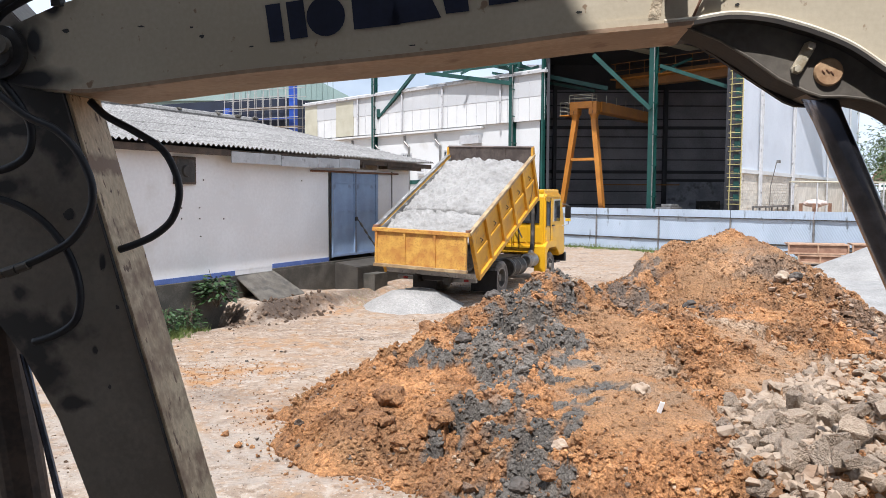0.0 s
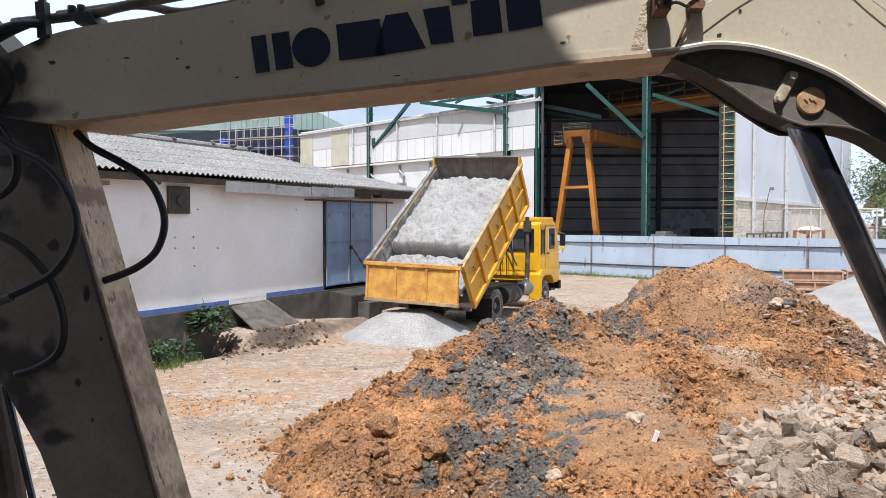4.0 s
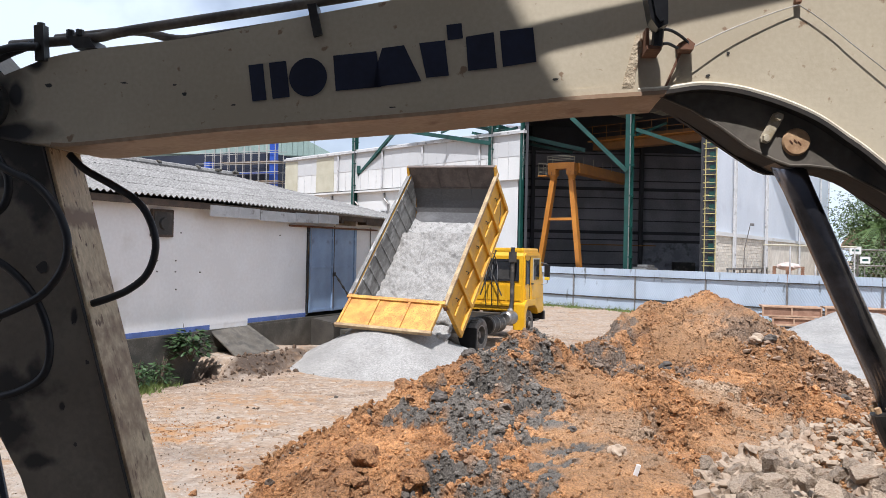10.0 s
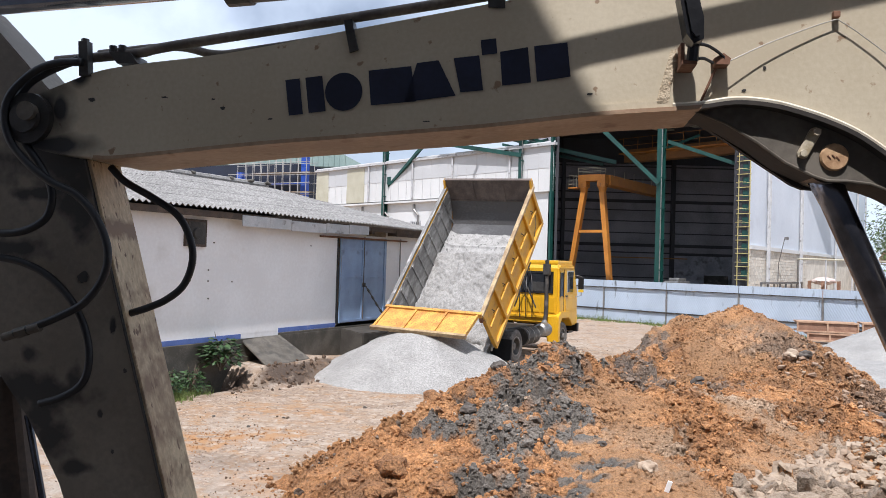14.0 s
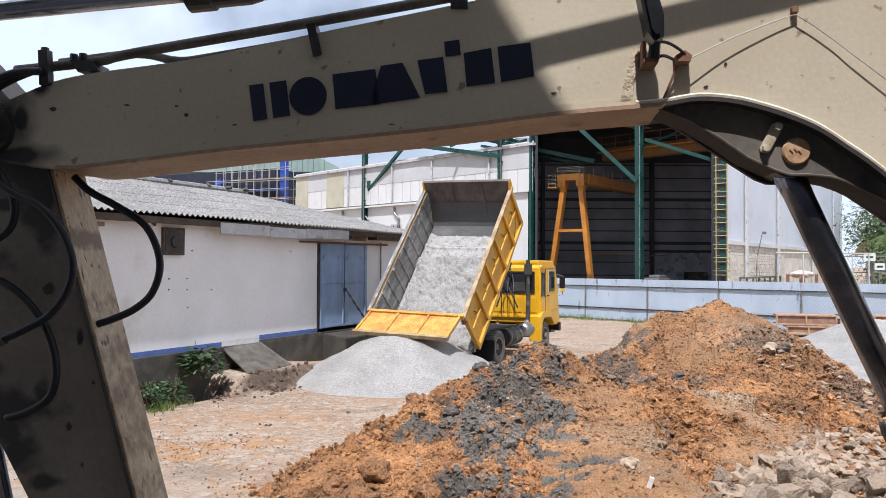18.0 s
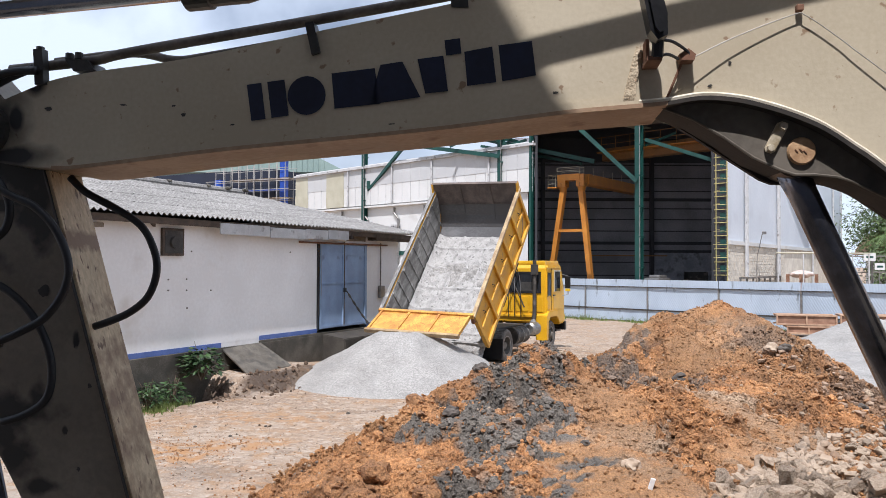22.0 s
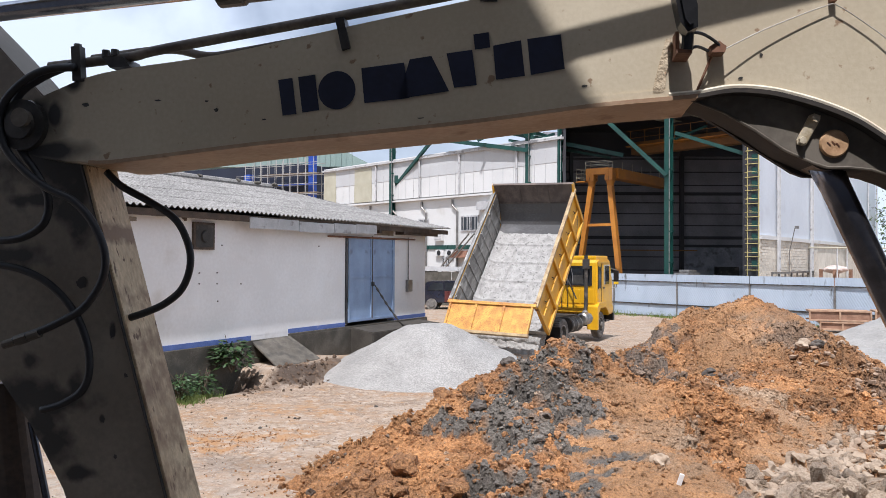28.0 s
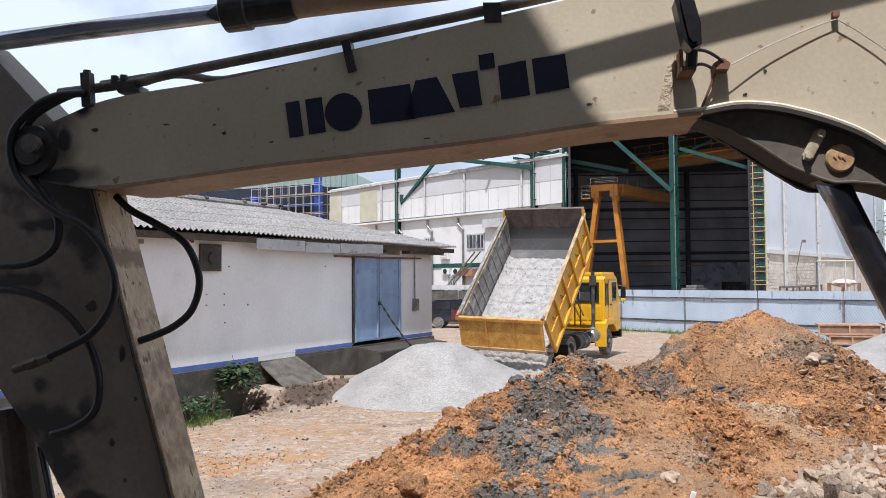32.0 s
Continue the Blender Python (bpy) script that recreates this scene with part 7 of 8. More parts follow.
    # work mirror or lamp on the boom side with bracket and cable
    lamp = part("work_lamp", prism(((0.552, 0.739), (0.571, 0.768), (0.596, 0.76), (0.618, 0.675), (0.619, 0.616), (0.593, 0.603), (0.574, 0.63)), -0.16, -0.07, bevel=0.012), M["black"], boom, "dark work lamp on a rusty bracket")
    part("lamp_bracket", box(*[0.572, 0.612], -0.1, -0.0, 0.56, 0.572), M["rust"], lamp)
    part("lamp_bracket", box(0.574, 0.584, -0.06, -0.0, 0.572, 0.63), M["rust"], lamp)
    part("lamp_stem", tube([(0.6, -0.09, 0.57), (0.605, -0.1, 0.66)], 0.016, 8), M["black"], lamp)
    part("cable_cleat", prism(((0.666, 0.589), (0.691, 0.604), (0.711, 0.588), (0.707, 0.572), (0.672, 0.572)), -0.05, 0.0), M["rust"], boom)
    part("cable", tube(curve([(0.601, -0.1, 0.617), (0.643, -0.08, 0.615), (0.686, -0.05, 0.597), (0.698, -0.045, 0.579)], 6), 0.0045, 6), M["rubber"], boom)
    part("cable", tube(curve([(0.595, -0.09, 0.567), (0.627, -0.08, 0.581), (0.663, -0.05, 0.576)], 6), 0.0045, 6), M["rubber"], boom)
    part("wire", tube(curve([(0.699, -0.04, 0.578), (0.822, -0.026, 0.639), (0.977, -0.016, 0.698), (1.014, -0.016, 0.694), (1.096, -0.016, 0.633), (1.14, -0.018, 0.595), (1.225, -0.02, 0.524), (1.343, -0.02, 0.424)], 6), 0.0017, 6), M["clip"], boom)
    part("wire_clip", box(0.988, 1.006, -0.02, 0.0, 0.71, 0.727, bevel=0.003), M["rust"], boom)
    part("stay", hbar((0.676, -0.02, 0.567), (0.637, -0.004, 0.468), 0.006, 0.006), M["rust"], boom)
    # the machine that carries the boom, out to the side
    part("upper_frame", box(2.5, 5.2, -0.7, 1.3, -1.5, -0.2, bevel=0.05), M["boom"], ex)
    for y in (-1.0, 1.0):
        part("track", box(2.3, 5.4, y - 0.3, y + 0.3, -2.7, -1.5, bevel=0.2), M["chassis"], ex)
    return ex


build_excavator()


# ---- the lean-to roof behind the camera, whose edge shades part of the boom ----
def build_shelter():
    up = lambda s, z, k: BOOM @ Vector((s, 0, z)) + SUN * k
    a, b = up(0.165, 0.757, 5.0), up(0.33, 0.468, 5.33)
    along = (b - a).normalized()
    side = Vector((-along.y, along.x, 0))
    side = side if side.x < 0 else -side
    p = [a - along * 2.6, b + along * 6.0]
    bm = bmesh.new()
    quad = [p[0], p[1], p[1] + side * 9.0, p[0] + side * 9.0]
    vs = [bm.verts.new(q + Vector((0, 0, dz))) for dz in (0, 0.04) for q in quad]
    for f in ((0, 1, 2, 3), (7, 6, 5, 4), (0, 4, 5, 1), (1, 5, 6, 2), (2, 6, 7, 3), (3, 7, 4, 0)):
        bm.faces.new([vs[i] for i in f])
    shelter = thing("shelter_roof", "plain sheet lean-to roof on posts behind the viewpoint", "shelter")
    part("roof_sheet", bm, M["asbestos"], shelter)
    for q in (p[1] + side * 0.3, p[1] + side * 8.8):
        part("post", tube([(q.x, q.y, 0), (q.x, q.y, q.z)], 0.06, 8), M["steel"], shelter)
    # unseen pole and post, added to cast the narrow shadow band on the boom
    c, d = up(*(0.353, 0.634), 1.0), up(*(0.828, 0.737), 1.0)
    e = (d - c).normalized()
    part("edge_pole", tube([c - e * 1.5, d + e * 2.2], 0.024, 10), M["steel"], shelter)
    q = d + e * 2.0
    part("post", tube([(q.x, q.y, 0), (q.x, q.y, q.z)], 0.05, 8), M["steel"], shelter)


build_shelter()

# an unseen wall added behind the camera, to cut the sky light there
tagged(part("wall_south", box(-16, 12, -3.4, -3.1, 0, 9.4), M["skyblock"], None), "added unseen wall behind the viewpoint that cuts the sky light", "wall", kind="structure")


# ---- rubble, stones ----
def build_rubble():
    heap = thing("rubble_heap", "heap of dusty pale brown broken stone", "rubble", pose(4.3, 7.2, 0))
    rng = random.Random(14)
    kinds = []
    for k in range(16):
        bm = bmesh.new()
        for sx in (-1, 1):
            for sy in (-1, 1):
                for sz in (-1, 1):
                    bm.verts.new((sx * rng.uniform(0.55, 1.0), sy * rng.uniform(0.45, 0.85), sz * rng.uniform(0.3, 0.62)))
        for _ in range(4):
            v = Vector((rng.gauss(0, 1), rng.gauss(0, 1), rng.gauss(0, 1))).normalized()
            bm.verts.new(Vector((v.x * 1.05, v.y * 0.9, v.z * 0.65)))
        hull = bmesh.ops.convex_hull(bm, input=bm.verts[:])
        bmesh.ops.delete(bm, geom=[g for g in hull["geom_interior"] if isinstance(g, bmesh.types.BMVert)], context="VERTS")
        bmesh.ops.dissolve_limit(bm, angle_limit=0.12, verts=bm.verts[:], edges=bm.edges[:])
        bmesh.ops.bevel(bm, geom=bm.edges[:], offset=0.045, segments=1, affect="EDGES")
        kinds.append(finish(bm, "rubble_stone", M["stone"]))

    def edge_x(y):
        """The left edge of the rubble."""
        pts = ((4.6, 2.0), (5.6, 2.2), (6.2, 2.28), (6.8, 2.42), (7.8, 2.8), (8.25, 3.3), (8.95, 3.9), (9.5, 4.5), (10.2, 5.2))
        for (ya, xa), (yb, xb) in zip(pts, pts[1:]):
            if ya <= y <= yb:
                return xa + (xb - xa) * (y - ya) / (yb - ya)
        return 2.0

    def spot(y0, y1):
        while True:
            y = rng.uniform(y0, y1)
            u = rng.random()
            x = edge_x(y) + 0.25 * noise.noise(Vector((y * 1.7, 3, 1))) + 2.4 * u
            if y > 8.0 and rng.random() < (y - 8.0) * 0.45:
                continue
            if x < 6.4:
                return x, y, u
    fines = []
    for k in range(3000):
        small = k >= 290
        x, y, u = spot(4.9, 9.9) if small else spot(4.9, 7.7) if k < 215 else spot(7.2, 9.6)
        r = 0.016 + 0.052 * rng.random() ** 1.3 if small else (0.06 + 0.075 * rng.random() ** 1.5 if y < 7.4 else 0.045 + 0.055 * rng.random() ** 1.6)
        lift = 0.0 if small else (k % 3) * 0.07 * min(1, 3 * u) * (1 if y < 7.6 else 0.2)
        m = Matrix.Translation((x - 4.3, y - 7.2, heap_top(x, y) + r * 0.25 + lift)) @ Euler((rng.gauss(0, 0.45), rng.gauss(0, 0.45), rng.uniform(0, 6.3))).to_matrix().to_4x4()
        m = m @ Matrix.Diagonal((r * rng.uniform(0.9, 1.35), r, r * rng.uniform(0.8, 1.2), 1))
        if small:
            fines.append((rng.randrange(16), m))
        else:
            ob = new("rubble_stone", kinds[rng.randrange(16)])
            ob.parent = heap
            ob.matrix_basis = m
    ob = new("rubble_grit", scatter_mesh([raw(q) for q in kinds], fines, "rubble_grit", M["stone"]))
    ob.parent = heap
    tagged(ob, "small broken stone between the larger pieces", kind="stuff")
    spill = []
    line = ((5.3, 13.0), (5.7, 12.6), (6.2, 12.5), (6.1, 11.7), (5.9, 11.0), (6.0, 10.2))
    for k in range(170):
        i = rng.randrange(5)
        q = rng.random()
        x, y = (line[i][j] + (line[i + 1][j] - line[i][j]) * q + rng.gauss(0, 0.22) for j in (0, 1))
        r = 0.015 + 0.05 * rng.random() ** 2.5
        spill.append((rng.randrange(16), Matrix.Translation((x, y, heap_top(x, y) + r * 0.2)) @ Euler((rng.gauss(0, 0.4), rng.gauss(0, 0.4), rng.uniform(0, 6.3))).to_matrix().to_4x4() @ Matrix.Diagonal((r * 1.2, r, r, 1))))
    tagged(new("spilt_stones", scatter_mesh([raw(q) for q in kinds], spill, "spilt_stones", M["dirtystone"])), "pale stones strewn down the earth slope", "stones", kind="stuff")
    for x, y, r, m in ((5.42, 12.9, 0.12, "stone"), (5.62, 12.85, 0.1, "darkstone"), (5.6, 13.3, 0.11, "stone"), (-0.68, 8.26, 0.2, "clay"), (-1.08, 8.08, 0.14, "clay"), (-0.15, 7.62, 0.13, "clay"), (-0.48, 7.53, 0.12, "clay"), (-0.82, 7.88, 0.11, "clay"), (0.93, 6.75, 0.065, "stone"), (0.8, 6.46, 0.085, "clay"), (0.57, 6.56, 0.09, "darkstone"),
                       (1.92, 5.98, 0.08, "stone"), (1.85, 7.65, 0.09, "stone"), (1.57, 8.53, 0.05, "darkstone"), (-0.3, 9.82, 0.14, "clay"), (0.51, 10.26, 0.09, "darkstone"), (0.13, 9.5, 0.09, "darkstone"), (2.33, 10.8, 0.16, "clay"), (2.6, 10.5, 0.13, "clay"), (3.62, 11.94, 0.1, "darkstone"),
                       (-1.68, 14.36, 0.04, "darkstone"), (-3.3, 12.4, 0.03, "darkstone"), (-4.1, 13.2, 0.028, "darkstone"), (-2.6, 11.5, 0.03, "stone"), (-2.9, 13.1, 0.025, "darkstone"), (6.2, 12.28, 0.09, "darkstone"), (6.46, 13.8, 0.08, "stone"), (5.84, 10.92, 0.08, "darkstone")):
        bm = lump(r, x * 3 + y, 0.38, 3, 0.75)
        ob = part("boulder", bm, M[m], None)
        ob.matrix_basis = pose(x, y, heap_top(x, y) + r * 0.15, 0, 0, x * 50)
        tagged(ob, {"stone": "pale rough stone lying on the earth", "clay": "large lump of orange clay", "darkstone": "dark stone lying on the earth"}[m], "stone")
    bm = box(-0.02, 0.02, -0.012, 0.012, -0.055, 0.055, bevel=0.004)
    ob = part("broken_tile", bm, M["white"], None)
    ob.matrix_basis = pose(1.92, 7.17, heap_top(1.92, 7.17) + 0.05, 10, 15, 0)
    tagged(ob, "small white broken tile stuck in the earth", "debris")


M["stone"] = mat("pale_rubble_stone", (0.44, 0.35, 0.26), (0.32, 0.24, 0.17), 2.2, 9, 0.92, bump=0.8, bump_size=0.1, vary=0.25, stain=(0.25, 0.16, 0.1), stain_scale=2.2, stain_low=0.52, stain_high=0.7, use="Object")
M["clay"] = mat("orange_clay_lump", (0.42, 0.21, 0.09), (0.29, 0.135, 0.055), 6, 40, 0.95, bump=1.0, bump_size=0.04, grain=0.3, grain_scale=45)
crumbs(M["clay"], ((22, 0.05), (48, 0.02)), 0.8)
M["clod"] = mat("brown_clod", (0.14, 0.09, 0.058), (0.07, 0.046, 0.03), 8, 40, 0.95, bump=0.6)
M["dirtystone"] = mat("earthy_stone", (0.36, 0.26, 0.185), (0.24, 0.155, 0.1), 5, 20, 0.92, bump=0.5)
M["darkstone"] = mat("dark_stone", (0.12, 0.1, 0.085), (0.07, 0.06, 0.05), 4, 30, 0.9, bump=0.4)


def build_yard_stones():
    """Loose stones and clods lying about the yard."""
    rng = random.Random(31)
    protos = []
    for k in range(8):
        bm = lump(1.0, 70 + k, 0.5, 1 if k < 6 else 2, 0.65)
        protos.append(([v.co.copy() for v in bm.verts], [[v.index for v in f.verts] for f in bm.faces]))
        bm.free()
    crumb = []
    for label, material, count, size in (("scattered pale pebbles on the yard", "stone", 3600, 0.0065), ("scattered brown clods on the yard", "clod", 1900, 0.0075)):
        places = []
        while len(places) < count:
            x, y = rng.uniform(-8.5, 5), 7.2 + 22 * rng.random() ** 1.4
            s, n = shed_space(x, y)
            if n < 1.0 or float(toe_distance(np.array([x]), np.array([y]))[0]) > 0.0:
                continue
            if rng.random() > 0.35 + 0.9 * max(0, noise.noise(Vector((x * 0.7, y * 0.7, 2)))):
                continue
            r = size * (0.5 + rng.random()) * (2.2 if rng.random() < 0.05 else 1)
            places.append((rng.randrange(8), Matrix.Translation((x, y, ground_z(x, y) + r * 0.3)) @ Euler([rng.uniform(0, 6.3) for _ in range(3)]).to_matrix().to_4x4() @ Matrix.Diagonal((r, r, r, 1))))
        # the spoil bank along the ditch
        if material == "clod":
            for _ in range(300):
                s, n = rng.gauss(-3.2, 0.8), rng.gauss(1.24, 0.2)
                x, y, _z = wall_point(s, n)
                r = 0.01 + 0.06 * rng.random() ** 4
                places.append((rng.randrange(8), Matrix.Translation((x, y, ground_z(x, y) + r * 0.3)) @ Euler([rng.uniform(0, 6.3) for _ in range(3)]).to_matrix().to_4x4() @ Matrix.Diagonal((r, r, r, 1))))
        if material == "clod":
            for cx, cy, sx, sy, count2 in ((-3.75, 11.5, 0.4, 0.55, 400), (-2.85, 11.8, 0.3, 0.35, 160), (-2.0, 9.6, 0.6, 0.6, 250)):
                for _ in range(count2):
                    x, y = rng.gauss(cx, sx), rng.gauss(cy, sy)
                    r = 0.004 + 0.012 * rng.random() ** 2
                    crumb.append((rng.randrange(8), Matrix.Translation((x, y, ground_z(x, y) + r * 0.3)) @ Euler([rng.uniform(0, 6.3) for _ in range(3)]).to_matrix().to_4x4() @ Matrix.Diagonal((r, r, r, 1))))
        tagged(new("yard_stones", scatter_mesh(protos, places, "yard_stones", M[material])), label, "stones", kind="stuff")
    tagged(new("clay_crumbs", scatter_mesh(protos, crumb, "clay_crumbs", M["clay"])), "loose crumbs of orange clay spilt on the yard", "earth", kind="stuff")


# ---- plants ----
def leaf_mesh(name, length, width, material):
    bm = bmesh.new()
    pts = [(0, 0, 0)]
    prof = ((0.15, 0.5), (0.4, 1.0), (0.7, 0.75), (0.9, 0.3))
    l = [bm.verts.new((length * t, -width / 2 * w, -0.25 * length * t * t)) for t, w in prof]
    r = [bm.verts.new((length * t, width / 2 * w, -0.25 * length * t * t)) for t, w in prof]
    c = [bm.verts.new((length * t, 0, -0.25 * length * t * t - 0.02 * length)) for t, w in prof]
    s, e = bm.verts.new((0, 0, 0)), bm.verts.new((length, 0, -0.28 * length))
    bm.faces.new((s, l[0], c[0]))
    bm.faces.new((s, c[0], r[0]))
    for a in range(3):
        bm.faces.new((l[a], l[a + 1], c[a + 1], c[a]))
        bm.faces.new((c[a], c[a + 1], r[a + 1], r[a]))
    bm.faces.new((l[3], e, c[3]))
    bm.faces.new((c[3], e, r[3]))
    return finish(bm, name, material)


def scatter_mesh(protos, placements, name, material):
    """One mesh out of many placed copies of small meshes."""
    v, f = [], []
    for k, m in placements:
        pv, pf = protos[k]
        base = len(v)
        v += [tuple(m @ q) for q in pv]
        f += [[base + i for i in face] for face in pf]
    me = bpy.data.meshes.new(name)
    me.from_pydata(v, [], f)
    me.materials.append(material)
    return me


def raw(me):
    return [q.co.copy() for q in me.vertices], [list(p.vertices) for p in me.polygons]


def build_bush(x, y, z, r, n, seed, size=0.16):
    rng = random.Random(seed)
    bush = thing("bush", "leafy green bush growing against the shed plinth", "bush", pose(x, y, z))
    stems, leaves = bmesh.new(), []
    for k in range(9):
        a = rng.uniform(0, 6.3)
        tip = Vector((r * rng.uniform(0.2, 0.8) * math.cos(a), r * rng.uniform(0.2, 0.8) * math.sin(a), r * rng.uniform(0.7, 1.7)))
        tube([(0, 0, 0), tip * 0.5 + Vector((0, 0, 0.08)), tip], [0.014, 0.01, 0.005], 5, stems)
    part("stem", stems, M["bark"], bush)
    me = leaf_mesh("leaf", size, size * 0.5, M["leaf"])
    for k in range(n):
        a, b, q = rng.uniform(0, 6.3), rng.uniform(-0.2, 1.4), r * rng.uniform(0.35, 1.0)
        ob = new("leaf", me)
        ob.parent = bush
        s = rng.uniform(0.6, 1.3)
        ob.matrix_basis = Matrix.Translation((q * math.cos(a) * math.cos(b), q * math.sin(a) * math.cos(b), r * 0.4 + q * math.sin(b) * 1.1)) @ Euler((rng.uniform(-0.6, 0.6), rng.uniform(-0.7, 0.5), a + rng.uniform(-0.8, 0.8))).to_matrix().to_4x4() @ Matrix.Diagonal((s, s, s, 1))


def wall_point(s, n, z=0.0):
    q = SHED + SU * s + SN * n
    return q.x, q.y, z


build_bush(*wall_point(-4.6, 0.38, 0.32), 0.47, 300, 2, 0.14)
for k in range(7):
    build_bush(*wall_point(-5.35 - 0.3 * k, 0.35 + 0.3 * (k % 2), 0.02), 0.3, 150, 20 + k, 0.09)


def build_grass():
    rng = random.Random(8)
    bm = bmesh.new()
    tri = bmesh.new()
    v = [tri.verts.new(p) for p in ((-0.006, 0, 0), (0.006, 0, 0), (0.012, 0, 0.09), (0.03, 0, 0.16))]
    tri.faces.new((v[0], v[1], v[2]))
    tri.faces.new((v[0], v[2], v[3]))
    me = finish(tri, "blade", M["leafpale"])
    proto = [raw(me)]
    places = []

    def tuft(x, y, z, n, spread, tall, wide=1.0):
        for _ in range(n):
            px, py = x + rng.gauss(0, spread), y + rng.gauss(0, spread)
            s = tall * rng.uniform(0.5, 1.3)
            places.append((0, Matrix.Translation((px, py, ground_z(px, py) if z is None else z)) @ Euler((rng.uniform(-0.4, 0.4), rng.uniform(-0.4, 0.4), rng.uniform(0, 6.3))).to_matrix().to_4x4() @ Matrix.Diagonal((s * wide, s, s, 1))))

    for _ in range(14):
        x, y, _z = wall_point(rng.uniform(-6.4, -5.3), rng.uniform(0.5, 1.0))
        tuft(x, y, None, 60, 0.1, 0.9, 2.0)
    for _ in range(30):
        x, y, _z = wall_point(rng.uniform(-1.4, 1.4), rng.uniform(1.2, 2.2))
        tuft(x, y, None, 22, 0.15, 0.5)
    for _ in range(130):
        q = FENCE + FU * rng.uniform(-26, 3) + Vector((-FU.y, FU.x, 0)) * rng.uniform(0.15, 0.7)
        tuft(q.x, q.y, 0.0, 18, 0.25, 1.6, 2.5)
    me = scatter_mesh(proto, places, "grass", M["leafpale"])
    tagged(new("grass", me), "tufts of pale green grass along the fence and ditch", "grass", kind="stuff")


build_grass()
build_rubble()
build_yard_stones()


def build_tree(x, y, h, r, seed):
    rng = random.Random(seed)
    tree = thing("tree", "dense green broad-leaved tree beyond the yard", "tree", pose(x, y, 0), group="trees beyond the yard")
    part("trunk", tube([(0, 0, 0), (0.1, 0, h * 0.3), (-0.1, 0.1, h * 0.6), (0, 0, h * 0.85)], [0.28, 0.22, 0.14, 0.05], 8), M["bark"], tree)
    limbs = bmesh.new()
    ends = []
    for k in range(9):
        a = k * 0.7 + rng.random()
        s = Vector((0, 0, h * rng.uniform(0.3, 0.7)))
        e = s + Vector((math.cos(a) * r * 0.8, math.sin(a) * r * 0.8, h * rng.uniform(0.05, 0.3)))
        tube([s, (s + e) / 2 + Vector((0, 0, 0.2)), e], [0.1, 0.07, 0.03], 5, limbs)
        ends.append(e)
    part("limbs", limbs, M["bark"], tree)
    me = leaf_mesh("leaf_proto", 0.27, 0.11, M["treeleaf"])
    proto = [raw(me)]
    places = []
    for k in range(9500 if h > 5 else 4000):
        c = rng.choice(ends) if rng.random() < 0.8 else Vector((0, 0, h * 0.75))
        q = c + Vector((rng.gauss(0, r * 0.33), rng.gauss(0, r * 0.33), rng.gauss(0, h * 0.12)))
        s = rng.uniform(0.5, 1.2)
        places.append((0, Matrix.Translation(q) @ Euler((rng.uniform(-1, 1), rng.uniform(-0.9, 0.6), rng.uniform(0, 6.3))).to_matrix().to_4x4() @ Matrix.Diagonal((s, s, s, 1))))
    crown = new("crown", scatter_mesh(proto, places, "crown", M["treeleaf"]))
    crown.parent = tree


def build_palm(x, y, h, seed):
    rng = random.Random(seed)
    palm = thing("palm", "palm with arching pinnate fronds beyond the yard", "palm tree", pose(x, y, 0))
    part("trunk", tube([(0, 0, 0), (0.15, 0, h * 0.5), (0.1, 0.1, h)], [0.2, 0.15, 0.12], 8), M["bark"], palm)
    for k in range(15):
        a = k * 2.4 + rng.random() * 0.4
        lift = rng.uniform(-0.1, 0.9)
        bm = bmesh.new()
        pts = [Vector((math.cos(a) * t * 2.6, math.sin(a) * t * 2.6, h + lift * t * 2.4 - 1.5 * t * t)) for t in (i / 12 for i in range(13))]
        tube(pts, [0.04 - 0.0027 * i for i in range(13)], 4, bm)
        for i in range(1, 13):
            d = (pts[i] - pts[i - 1]).normalized()
            s = d.cross(Vector((0, 0, 1))).normalized()
            for sg in (-1, 1):
                for off in (0, 0.5):
                    b0 = pts[i - 1].lerp(pts[i], off)
                    tip = b0 + (s * sg * 0.75 + d * 0.4 + Vector((0, 0, -0.3))) * (1 - abs(i / 12 - 0.4) * 0.9)
                    bm.faces.new([bm.verts.new(b0), bm.verts.new(b0 + d * 0.09), bm.verts.new(tip)])
        part("frond", bm, M["treeleaf"], palm)


build_tree(36.0, 60.0, 8.5, 3.3, 5)
build_tree(38.0, 64.0, 8.0, 3.4, 6)
build_tree(41.5, 60.0, 5.5, 2.6, 7)
build_palm(33.4, 57.5, 5.2, 4)
build_tree(46.0, 70.0, 9.0, 4.0, 9)


